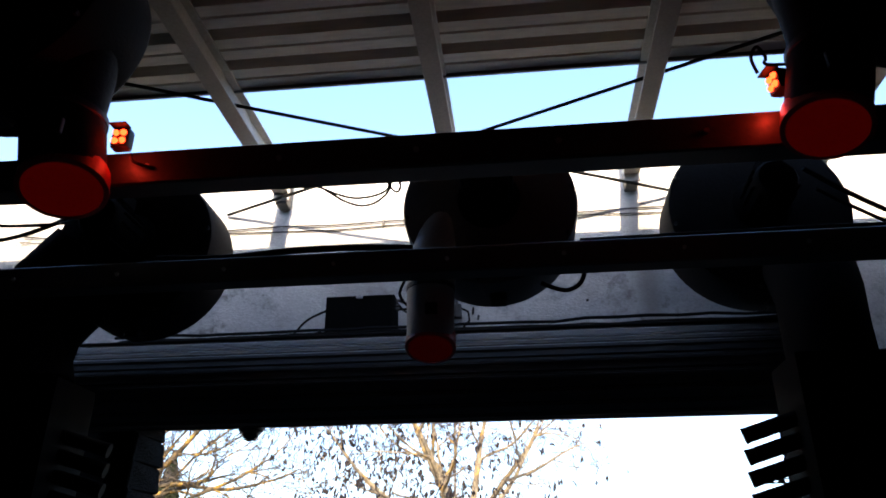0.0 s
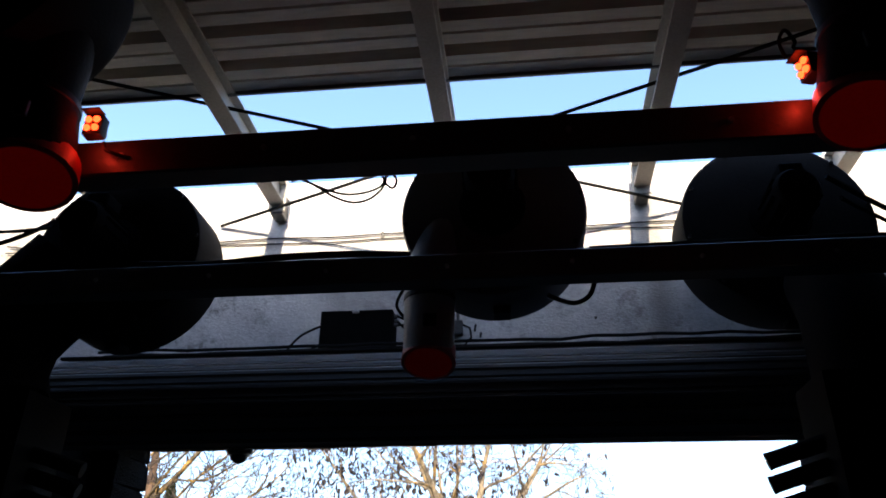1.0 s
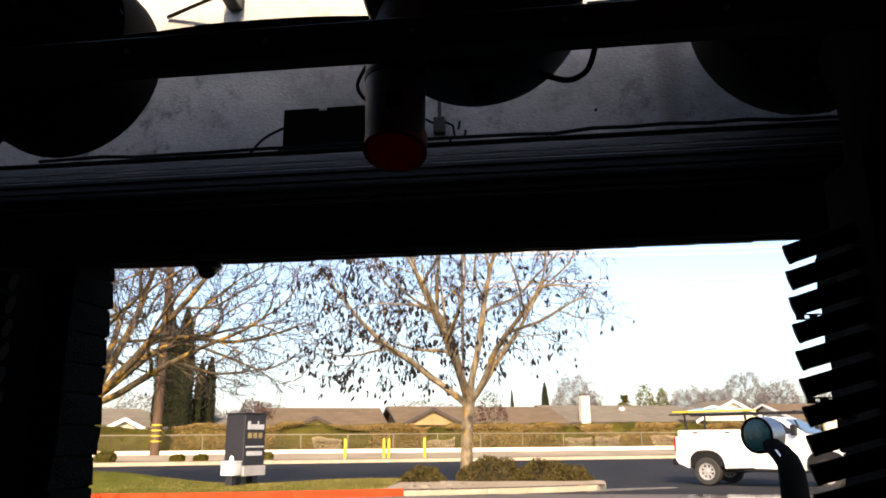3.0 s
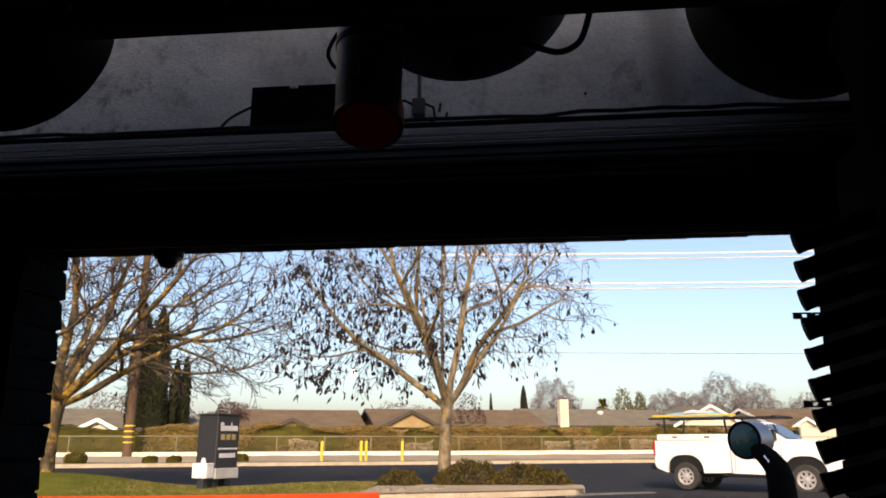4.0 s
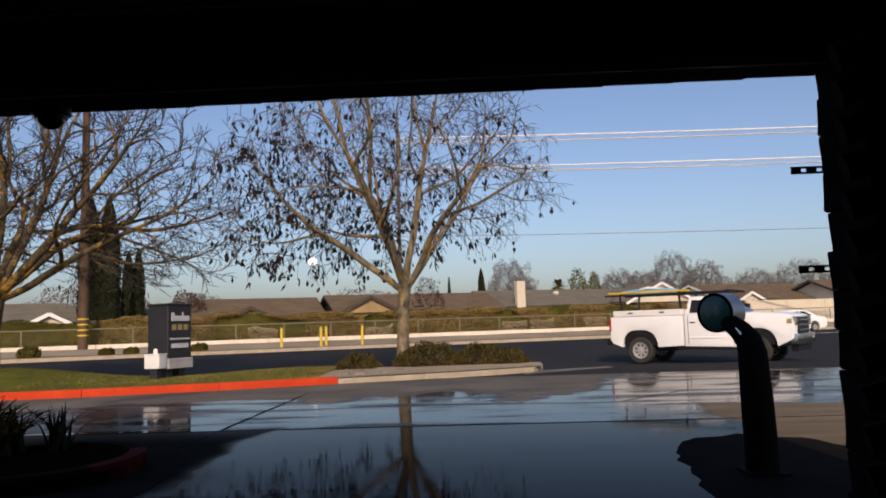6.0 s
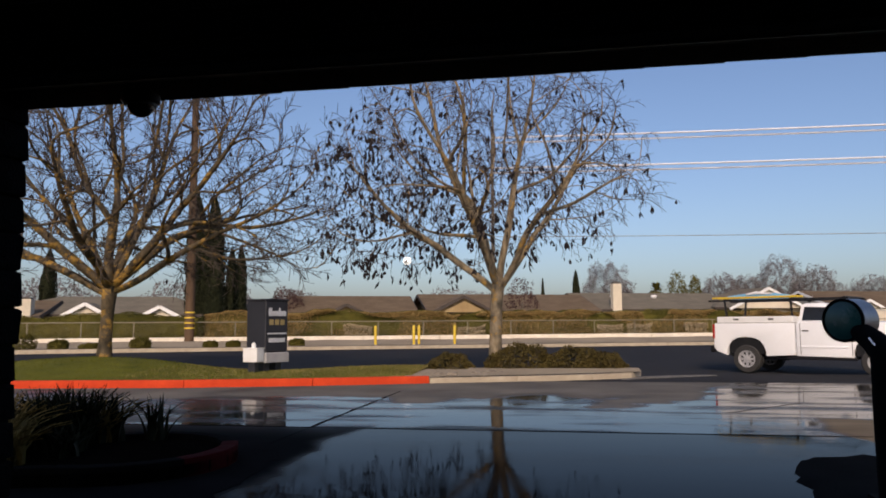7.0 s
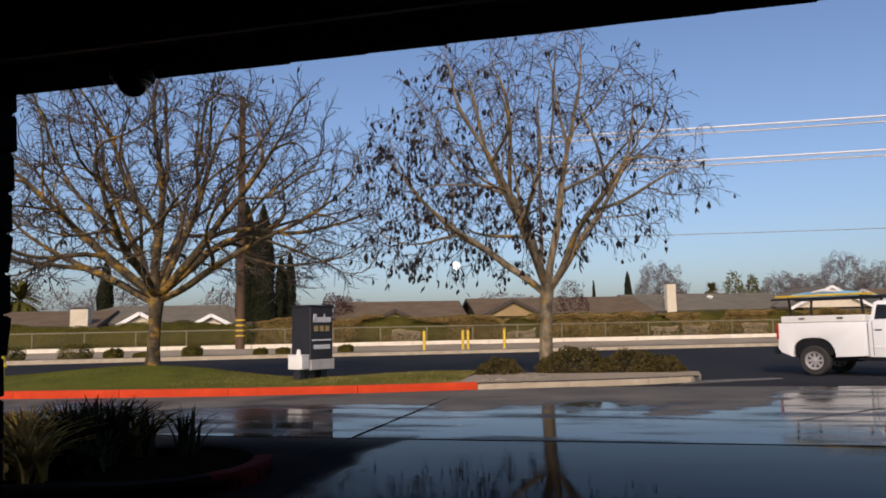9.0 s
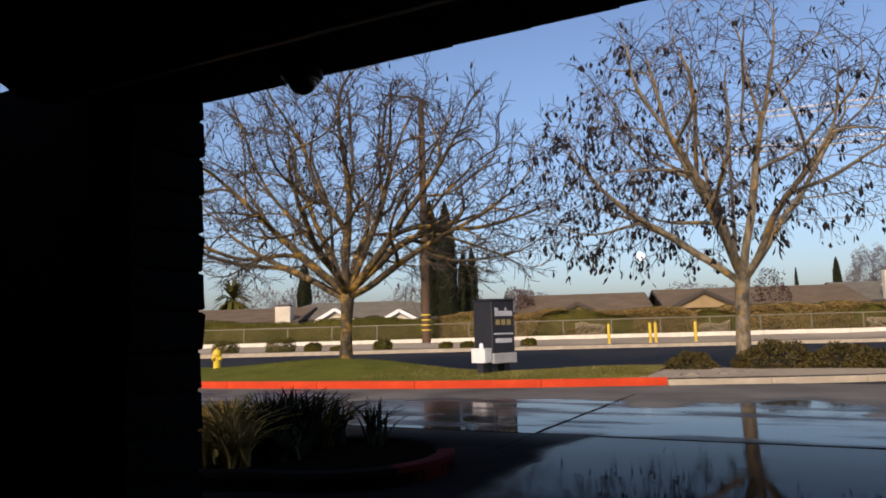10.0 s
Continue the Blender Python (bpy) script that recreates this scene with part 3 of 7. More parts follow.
# flute tops take the darker material, painting in their recess shade
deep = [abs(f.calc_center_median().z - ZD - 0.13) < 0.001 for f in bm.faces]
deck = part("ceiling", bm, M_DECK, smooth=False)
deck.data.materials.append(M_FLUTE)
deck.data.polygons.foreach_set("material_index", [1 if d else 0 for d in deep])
tagged(deck, "ribbed galvanised metal roof deck, dusty grey-beige", "ceiling", "", "structure")
tagged(part("trim", boxes((((X0 + X1) / 2, YD + 0.012, ZD + 0.08), (X1 - X0, 0.02, 0.21))), M_STEEL, smooth=False), "dark metal edge trim of the roof deck", "trim", "", "structure")


def rafter(x):
    r = thing("roof_rafter", (x, YD, ZD - 0.2), "cream painted steel roof rafter under the metal deck", "rafter", "roof rafters")
    y0, y1 = YB - YD + 0.02, 5.20 - YD
    part("web", boxes(((0, (y0 + y1) / 2, 0.098), (0.014, y1 - y0, 0.17))), M_RAFTER, r)
    part("top_flange", boxes(((0, (y0 + y1) / 2, 0.190), (0.125, y1 - y0, 0.014)), bevel=0.003), M_RAFTER, r)
    part("bottom_flange", boxes(((0, (y0 + y1) / 2, 0.007), (0.125, y1 - y0, 0.014)), bevel=0.003), M_RAFTER, r)
    part("end_plate", boxes(((0, y1 + 0.008, 0.08), (0.14, 0.016, 0.28)), bevel=0.003), M_RAFTER, r)
    part("wall_bracket", boxes(((0, y1 + 0.08, 0.02), (0.10, 0.14, 0.20)), bevel=0.006), M_STEEL, r, "dark steel wall bracket")
    return r


for x in (-3.38, -1.95, -0.50, 0.92, 2.35):
    rafter(x)


# rolled-up door above the opening
def rolling_shutter():
    s = thing("rolling_shutter", (-0.55, 5.06, 2.365), "rolled-up grey steel shutter door above the exit", "shutter")
    n, R, half = 18, 0.285, 2.70
    bm = bmesh.new()
    w = 2 * math.pi * R / n
    box(bm, (0, 0, 0), (2 * half, 0.018, w * 0.93), 0.005)
    box(bm, (0, -0.012, w * 0.2), (2 * half, 0.012, w * 0.28), 0.004)
    first = part("slat", bm, M_SHUTTER, s)
    for i in range(n):
        m = pose(0, 0, 0.30, 360 * i / n, 0, 0) @ pose(0, -R, 0)
        if i:
            share(first, "slat", m, s)
        else:
            first.matrix_basis = m
    part("barrel", cyl(bmesh.new(), (-half - 0.005, 0, 0.3), (half + 0.005, 0, 0.3), R - 0.03, seg=24), M_STEEL, s)
    for sx in (-1, 1):
        part("end_plate", cyl(bmesh.new(), (sx * (half + 0.01), 0, 0.3), (sx * (half + 0.03), 0, 0.3), R - 0.01, seg=28), M_STEEL, s)
    part("top_flashing", boxes(((0, 0.06, 0.603), (2 * half, 0.40, 0.012)), ((0, -0.190, 0.535), (2 * half, 0.012, 0.046)), bevel=0.003), M_FLASH, s, "pale painted flashing")
    # straight black strip stands in for the cable at the plaster's foot
    part("cable_strip", boxes(((0, -0.165, 0.592), (2 * half, 0.024, 0.022)), bevel=0.004), M_RUBBER, s, "black strip standing in for the cable along the hood")
    for dy, dz in ((-0.222, 0.488), (-0.25, 0.440)):
        part("hood_step", boxes(((0, dy, dz), (2 * half, 0.012, 0.016)), bevel=0.003), M_FLASH, s, "pale edge of the stepped hood")
    return s


rolling_shutter()
# ---- drying gantries
def gantry(y, z0, z1, xa, xb, name_label):
    g = thing("dryer_gantry", ((xa + xb) / 2, y, 0), name_label, "gantry", "dryer gantries")
    h, w = z1 - z0, xb - xa
    part("beam", boxes(((0, 0, (z0 + z1) / 2), (w, 0.12, h)), bevel=0.008), M_STEEL, g)
    for sx in (-1, 1):
        part("post", boxes(((sx * (w / 2 + 0.06), 0, (z1) / 2), (0.12, 0.12, z1)), bevel=0.008), M_STEEL, g)
        part("foot_plate", boxes(((sx * (w / 2 + 0.06), 0, 0.01), (0.26, 0.26, 0.02)), bevel=0.004), M_STEEL, g)
    for x in [(-0.5 + (i + 0.5) / 9) * w for i in range(9)]:
        part("bolt", cyl(bmesh.new(), (x, -0.06, z0 + h * 0.5), (x, -0.072, z0 + h * 0.5), 0.012, seg=6), M_GALV, g)
    return g


gantry(2.55, 2.83, 2.99, -2.95, 2.15, "dark painted square steel gantry of the front dryers")
gantry(3.72, 2.88, 3.03, -3.25, 2.45, "dark painted square steel gantry of the rear dryers")


def blower(at, r, depth, label, nozzle=None, motor=True, duct_mat=None, shell_mat=None, tilt=14, lean=0):
    """Round fan housing, axis towards the entrance; nozzle: (x offset, y offset, bottom z offset, radius)."""
    b = thing("dryer_blower", at, label, "blower", "dryer blowers")
    bm = bmesh.new()
    d = depth / 2
    lathe(bm, [(0.16, -d - 0.03), (r * 0.55, -d - 0.03), (r * 0.93, -d), (r * 0.985, -d + 0.015), (r, -d + 0.04), (r, d - 0.04), (r * 0.985, d - 0.015), (r * 0.93, d), (0.16, d)], axis='y', seg=56)
    shell = part("housing", bm, shell_mat or M_DRUM, b)
    part("foot_tab", boxes(((0.03, 0, -r - 0.02), (0.10, 0.12, 0.05)), bevel=0.008), M_BLACK, b)
    for k in range(10):
        w = 2 * math.pi * (k + 0.25) / 10
        part("rim_bolt", cyl(bmesh.new(), (0.95 * r * math.cos(w), -d - 0.012, 0.95 * r * math.sin(w)), (0.95 * r * math.cos(w), d * 0.3, 0.95 * r * math.sin(w)), 0.014, seg=6), M_BLACK, b)
    if motor:
        bm = bmesh.new()
        lathe(bm, [(0.05, -d - 0.42), (0.115, -d - 0.41), (0.135, -d - 0.38), (0.135, -d - 0.08), (0.19, -d - 0.05), (0.19, -d - 0.028)], axis='y', seg=28)
        part("motor", bm, M_TOWER, b)
        for k in range(14):
            w = 2 * math.pi * k / 14
            part("cooling_fin", boxes(((0, 0, 0.142), (0.008, 0.26, 0.02))), M_TOWER, b, smooth=False).matrix_basis = pose(0, -d - 0.22, 0, 0, math.degrees(w), 0)
        part("terminal_box", boxes(((0.02, -d - 0.24, 0.18), (0.14, 0.16, 0.09)), bevel=0.01), M_TOWER, b)
    if nozzle:
        nx, ny, nz, nr = nozzle
        over = -nz * 0.45 * math.tan(radians(lean))
        bm = bmesh.new()
        tube(bm, [(nx * 0.62, 0, 0.16), (nx * 0.72, ny * 0.2, -0.02), (nx * 0.88 + 0.6 * over, ny * 0.6, -0.25), (nx + over, ny, nz * 0.55), (nx + 0.1 * over, ny, nz + 0.05)], [nr * 1.5, nr * 1.42, nr * 1.25, nr * 1.04, nr], seg=28)
        duct = part("duct", bm, duct_mat or M_DUCT, b)
        tip = pose(nx, ny, nz, -tilt, lean, 0)
        bm = bmesh.new()
        lathe(bm, [(nr * 0.98, 0.10), (nr * 1.05, 0.095), (nr * 1.07, 0.0), (nr * 0.94, -0.004), (nr * 0.90, 0.035)], seg=32)
        part("nozzle_rim", bm, M_REDRIM, b, "dull red plastic nozzle mouth").matrix_basis = tip
        part("mouth", cyl(bmesh.new(), (0, 0, -0.002), (0, 0, 0.02), nr * 0.945, seg=28), M_MOUTH if duct_mat else M_MOUTHDIM, b, "dull red glowing mouth screen" if duct_mat else "dark red mouth screen with a faint added glow").matrix_basis = tip
        part("clamp_band", lathe(bmesh.new(), [(nr * 1.03, nz * 0.62), (nr * 1.06, nz * 0.62 + 0.004), (nr * 1.06, nz * 0.62 + 0.03), (nr * 1.03, nz * 0.62 + 0.034)], axis_at=(nx + 0.8 * over, ny, 0), seg=28, close=False), M_BLACK, b)
        part("label_plate", boxes(((nx + 0.02, ny - nr * 1.0, nz + 0.19), (0.07, 0.02, 0.07)), bevel=0.004), M_BLACK, b)
    return b


blower((-0.17, 4.16, 3.45), 0.535, 0.42, "charcoal round dryer blower with a grey duct and red mouth", nozzle=(-0.36, -0.18, -0.90, 0.135), shell_mat=M_DRUMGREY, tilt=20)
blower((1.62, 4.79, 3.64), 0.60, 0.42, "charcoal round dryer blower above the finger tower")
blower((-2.52, 4.30, 3.37), 0.545, 0.42, "charcoal round dryer blower above the finger tower")
blower((-2.16, 2.30, 3.62), 0.52, 0.42, "charcoal round dryer blower on the front gantry with a red mouth", nozzle=(0.36, 0.07, -0.87, 0.160), duct_mat=M_DRUM, lean=-12)
blower((1.60, 2.36, 3.70), 0.52, 0.42, "charcoal round dryer blower on the front gantry with a red mouth", nozzle=(-0.48, 0.01, -0.885, 0.148), duct_mat=M_DRUM, lean=14)


def finger_tower(at, side):
    """Side dryer: air box with a row of short blowing tubes; side -1: tubes point to -x."""
    w = thing("side_dryer", at, "tall black side dryer with a comb of air tubes", "dryer", "side dryers")
    part("air_box", boxes(((-side * 0.04, 0, 1.22), (0.52, 0.42, 2.44)), bevel=0.03, seg=2), M_TOWER, w)
    if side > 0:
        bend, wide = [(-0.08, 0, 2.38), (-0.18, 0.02, 2.58), (-0.22, 0.06, 2.82), (-0.14, 0.12, 3.06), (0.06, 0.16, 3.30)], [0.25, 0.27, 0.30, 0.32, 0.34]
    else:
        bend, wide = [(0.05, 0, 2.40), (0.06, 0.02, 2.62), (0.10, 0.10, 2.85), (0.14, 0.26, 3.10)], [0.23, 0.23, 0.24, 0.26]
    part("elbow", tube(bmesh.new(), bend, wide, 24), M_TOWER, w)
    part("base_plate", boxes(((0, 0, 0.012), (0.6, 0.56, 0.024)), bevel=0.004), M_STEEL, w)
    tip = Vector((side * 0.29, 0.07, -0.085))
    bm = cyl(bmesh.new(), (0, 0, 0), tip, 0.041, 0.041, 18, True)
    cyl(bm, tip * 0.97, tip * 1.02, 0.043, 0.043, 18, True)
    f = part("air_tube", bm, M_TOWER, w)
    f.matrix_basis = pose(side * 0.18, -0.04, 2.135)
    for i in range(1, 16):
        share(f, "air_tube", pose(side * 0.18, -0.04, 2.135 - 0.112 * i), w)
    return w


finger_tower((1.61, 4.10, 0), -1)
finger_tower((-2.90, 4.10, 0), 1)


def strobe(at, turn):
    s = thing("warning_lamp", at, "small red led warning lamp, lit, clamped beside a dryer duct", "lamp", "warning lamps", turn=turn)
    part("case", boxes(((0, 0.025, 0), (0.074, 0.05, 0.092)), bevel=0.010, seg=2), M_BLACK, s)
    for ix in (-1, 1):
        for iz in (-1, 1):
            bm = bmesh.new()
            bmesh.ops.create_uvsphere(bm, u_segments=10, v_segments=6, radius=0.0135, matrix=Matrix.Translation((ix * 0.0165, -0.004, iz * 0.019)))
            part("led", bm, M_LED, s, "glowing red led")
    part("visor", boxes(((0, -0.012, 0.049), (0.076, 0.05, 0.006)), bevel=0.002), M_BLACK, s)
    part("clamp", boxes(((0, 0.06, 0.0), (0.03, 0.05, 0.03)), bevel=0.004), M_GALV, s)
    return s


strobe((-1.64, 2.42, 3.02), 0)
strobe((1.00, 2.44, 3.085), -78)
for x, z in ((-1.60, 2.93), (0.975, 2.965)):
    ld = bpy.data.lights.new("warning_glow", 'POINT')
    ld.energy, ld.color, ld.shadow_soft_size = 0.09, (1.0, 0.04, 0.02), 0.02
    lamp = new("warning_glow", ld)
    lamp.location = (x, 2.435, z)
# ---- small things inside the bay
def flow(pts, n=5):
    """Smooth curve through the points."""
    p = [Vector(q) for q in pts]
    out = []
    for i in range(len(p) - 1):
        a, b, c, d = p[max(i - 1, 0)], p[i], p[i + 1], p[min(i + 2, len(p) - 1)]
        for k in range(n):
            t = k / n
            out.append(0.5 * (2 * b + (c - a) * t + (2 * a - 5 * b + 4 * c - d) * t * t + (3 * b - a - 3 * c + d) * t ** 3))
    return out + [p[-1]]


def cable(name, pts, r, label, category="cable", material=None, group="hanging cables", seg=7):
    ob = part(name, tube(bmesh.new(), flow(pts) if len(pts) < 16 else pts, r, seg), material or M_RUBBER)
    return tagged(ob, label, category, group)


cable("brace_rod", [(-2.45, 5.33, 4.22), (-0.39, 4.515, 4.3), (1.67, 3.7, 4.38), (2.164, 3.504, 4.399)], 0.013, "thin black bracing rod crossing under the open roof", "rod", M_RUBBER, "bracing rods")
cable("brace_rod", [(1.3, 5.33, 4.2), (-0.66, 4.515, 4.29), (-2.62, 3.7, 4.38), (-3.09, 3.504, 4.402)], 0.013, "thin black bracing rod crossing under the open roof", "rod", M_RUBBER, "bracing rods")


def control_box():
    b = thing("control_box", (-1.22, 5.22, 3.031), "black metal control box on the shutter flashing against the wall", "box")
    part("case", boxes(((0, 0.02, 0.185), (0.53, 0.20, 0.28)), bevel=0.012, seg=2), M_TOWER, b)
    part("lid", boxes(((0, -0.090, 0.185), (0.51, 0.02, 0.26)), bevel=0.006), M_TOWER, b)
    part("latch", boxes(((-0.0, -0.104, 0.30), (0.05, 0.012, 0.02)), bevel=0.003), M_GALV, b)
    for x in (-0.22, 0.22):
        part("foot", boxes(((x, 0.02, 0.025), (0.05, 0.18, 0.05)), bevel=0.004), M_STEEL, b)
    for x, dz in ((0.30, 0.30), (0.30, 0.26), (0.30, 0.23)):
        part("gland", cyl(bmesh.new(), (0.258, 0.0, dz), (0.295, 0.0, dz), 0.014, seg=10), M_STEEL, b)
    return b


control_box()
for k, (z, d) in enumerate(((3.33, 0.05), (3.29, 0.08), (3.26, 0.02))):
    cable("power_cable", [(-0.93, 5.22, z), (-0.86, 5.16, z - d), (-0.74, 5.0, z - d * 1.6), (-0.66, 4.72, z - 0.02), (-0.62, 4.36, 3.30 + 0.02 * k)], 0.009, "black power cable from the control box to the blower", group="power cables")
cable("power_cable", [(-1.478, 5.24, 3.29), (-1.66, 5.27, 3.22), (-1.78, 5.29, 3.10), (-1.86, 5.28, 3.045)], 0.009, "black power cable from the control box down to the flashing", group="power cables")
cable("power_cable", [(-1.478, 5.22, 3.14), (-1.58, 5.26, 3.10), (-1.64, 5.28, 3.045)], 0.009, "black power cable from the control box down to the flashing", group="power cables")
# bundle lying on the shutter flashing
rc = random.Random(21)
for k in range(4):
    pts = []
    for i in range(24):
        x = -3.1 + 5.1 * i / 23
        pts.append((x, 5.24 - 0.05 * k + rc.uniform(-0.012, 0.012), 3.052 + 0.012 * (k % 2) + (0.02 if k == 3 and 15 < i < 21 else 0) + rc.uniform(0, 0.012)))
    cable("loose_cable", pts, 0.012, "black cable lying along the shutter flashing", group="loose cables")
cable("wall_wire", [(-4.3, 5.33, 4.12)] + [(-4.0 + 0.5 * i, 5.335, 4.085 - 0.012 * (i % 2)) for i in range(14)], 0.006, "thin wire strung along the plaster wall", group="wall wires")
cable("wall_wire", [(-4.3, 5.33, 4.06)] + [(-4.0 + 0.5 * i, 5.338, 4.045 - 0.008 * (i % 3)) for i in range(14)], 0.005, "thin wire strung along the plaster wall", group="wall wires")
bm = boxes(((0, 0, 0), (0.022, 0.02, 0.06)), bevel=0.004)
o = tagged(part("wire_clip", bm, M_STEEL), "small dark clip on the strung wall wire", "clip")
o.matrix_basis = pose(-1.10, 5.334, 4.07)
# hanging loops under the front gantry
cable("loop_cable", [(-0.89, 2.62, 2.84), (-0.88, 2.70, 2.90), (-0.87, 2.8, 2.94), (-0.82, 2.8, 2.905), (-0.76, 2.8, 2.865), (-0.69, 2.8, 2.84), (-0.63, 2.8, 2.85), (-0.585, 2.8, 2.885), (-0.56, 2.8, 2.93), (-0.545, 2.72, 2.95), (-0.54, 2.62, 2.90)], 0.005, "black cable hanging in a loop under the gantry beam")
cable("loop_cable", [(-0.88, 2.62, 2.86), (-0.86, 2.8, 2.935), (-0.80, 2.8, 2.905), (-0.72, 2.8, 2.88), (-0.64, 2.8, 2.885), (-0.58, 2.8, 2.91), (-0.56, 2.8, 2.955), (-0.53, 2.8, 2.965), (-0.515, 2.8, 2.93), (-0.53, 2.8, 2.90), (-0.56, 2.78, 2.92), (-0.56, 2.62, 2.93)], 0.005, "black cable hanging in a loop under the gantry beam")
cable("loop_cable", [(-1.60, 2.46, 2.96), (-1.58, 2.46, 2.92), (-1.50, 2.49, 2.90)], 0.007, "short black lead of the warning lamp")
cable("loop_cable", [(0.955, 2.45, 3.14), (0.935, 2.43, 3.20), (0.96, 2.42, 3.245), (0.99, 2.43, 3.20), (1.0, 2.44, 3.17), (1.2, 2.43, 3.16)], 0.007, "short black lead of the warning lamp")
# looser cables draped on the rear gantry and at its ends
cable("draped_cable", [(-2.1, 3.70, 3.06), (-1.7, 3.70, 3.045), (-1.3, 3.70, 3.07), (-0.9, 3.71, 3.075), (-0.6, 3.70, 3.05)], 0.02, "black cable draped along the top of the rear gantry beam")
cable("draped_cable", [(0.33, 3.71, 3.05), (0.8, 3.71, 3.055), (1.1, 3.70, 3.05), (1.6, 3.71, 3.06), (2.3, 3.71, 3.05)], 0.014, "black cable draped along the top of the rear gantry beam")
cable("draped_cable", [(0.30, 4.2, 3.24), (0.6, 4.25, 3.235), (0.92, 4.3, 3.25)], 0.010, "black cable strung between two blowers")
cable("draped_cable", sag((1.75, 4.1, 3.65), (2.9, 4.6, 3.35), 0.06), 0.016, "black cable sagging from the blower to the side wall")
cable("draped_cable", sag((1.8, 4.1, 3.50), (2.95, 4.7, 3.30), 0.04), 0.012, "black cable sagging from the blower to the side wall")
cable("draped_cable", sag((-2.95, 4.1, 3.62), (-4.6, 4.9, 3.9), 0.10), 0.016, "black cable sagging from the blower to the side wall")
cable("draped_cable", sag((-2.9, 4.0, 3.5), (-4.6, 4.7, 4.0), 0.05), 0.012, "black cable sagging from the blower to the side wall")
# hose hook on the centre blower
cable("hose_hook", [(0.12, 4.15, 2.99), (0.19, 4.15, 2.955), (0.26, 4.15, 2.935), (0.315, 4.15, 2.95), (0.36, 4.15, 2.99), (0.39, 4.15, 3.07), (0.405, 4.15, 3.15), (0.37, 4.15, 3.24)], 0.014, "black rubber hose curling off the centre blower", "hose", None, "hoses", 9)
cable("loop_cable", [(-0.67, 4.02, 3.02), (-0.7, 4.02, 2.97), (-0.72, 4.02, 2.91), (-0.7, 4.02, 2.86), (-0.67, 4.02, 2.83), (-0.64, 4.02, 2.81)], 0.009, "black cable loop beside the grey duct")
# conduit with junction box on the wall


def conduit():
    c = thing("wall_conduit", (-0.50, 5.33, 3.16), "thin grey conduit with a small junction box on the wall", "conduit")
    part("pipe", cyl(bmesh.new(), (0, 0, 0.1), (0, 0, 0.95), 0.012, seg=10), M_STEEL, c)
    part("junction_box", boxes(((0.0, -0.01, 0.10), (0.075, 0.06, 0.11)), bevel=0.006), M_STEEL, c)
    part("lead", tube(bmesh.new(), [(0.04, -0.02, 0.12), (0.09, -0.03, 0.09), (0.10, -0.03, 0.02), (0.05, -0.03, -0.04), (-0.03, -0.03, -0.06)], 0.008, 7), M_RUBBER, c)
    part("lead", tube(bmesh.new(), [(-0.04, -0.02, 0.12), (-0.09, -0.04, 0.14), (-0.12, -0.05, 0.10)], 0.008, 7), M_RUBBER, c)
    return c


conduit()
for x, z, h in ((-0.375, 3.27, 0.06), (-0.335, 3.215, 0.045), (0.5, 3.32, 0.02)):
    o = part("wall_hole", boxes(((0, 0, 0), (0.016, 0.012, h)), bevel=0.004), M_BLACK, wall_exit)
    o.matrix_basis = pose(x, YW - 0.003, z, 0, 8, 0)


def dome_camera():
    d = thing("dome_camera", (-2.165, 5.655, OPH - 0.022), "dark dome camera hanging under the exit lintel", "camera")
    part("base", lathe(bmesh.new(), [(0.075, 0.0), (0.095, -0.005), (0.098, -0.04), (0.085, -0.052)], seg=28), M_BLACK, d)
    bm = bmesh.new()
    lathe(bm, [(0.07 * math.cos(a), -0.052 - 0.07 * math.sin(a)) for a in [radians(8 * i) for i in range(11)]], seg=24)
    part("dome", bm, M_CARGLASS, d, "smoked glass dome")
    part("trim_ring", lathe(bmesh.new(), [(0.072, -0.048), (0.083, -0.05), (0.080, -0.064), (0.070, -0.066)], seg=28, close=False), M_STEEL, d)
    return d


dome_camera()


def strap(z):
    s = thing("steel_strap", (OPR + 0.14, YO + 0.03, z), "flat perforated dark steel strap sticking out of the jamb", "strap", "jamb straps")
    bm = bmesh.new()
    for i, x in enumerate((-0.26, -0.18, -0.10, -0.02)):
        box(bm, (x, 0, 0.015), (0.052, 0.006, 0.04))
        if i < 3:
            box(bm, (x + 0.04, 0, 0.0005), (0.028, 0.006, 0.011))
            box(bm, (x + 0.04, 0, 0.0295), (0.028, 0.006, 0.011))
    part("plate", bm, M_STEEL, s, smooth=False)
    part("anchor_bolt", cyl(bmesh.new(), (0.0, 0.0, 0.015), (0.0, 0.016, 0.015), 0.012, seg=6), M_GALV, s)
    part("angle_leg", boxes(((0.02, -0.016, 0.015), (0.05, 0.03, 0.044))), M_STEEL, s)
    return s


strap(2.02)
strap(1.50)
# ---- ground outside
GX, GY = -9.0, 43.4
RANG = 21.0
RU, RN = Vector((math.cos(radians(RANG)), math.sin(radians(RANG)), 0)), Vector((-math.sin(radians(RANG)), math.cos(radians(RANG)), 0))


def rd(u, n, z=0.0):
    """Place in the far kerb's frame: u along the road, n away from the bay."""
    p = Vector((GX, GY, z)) + RU * u + RN * n
    return (p.x, p.y, p.z)


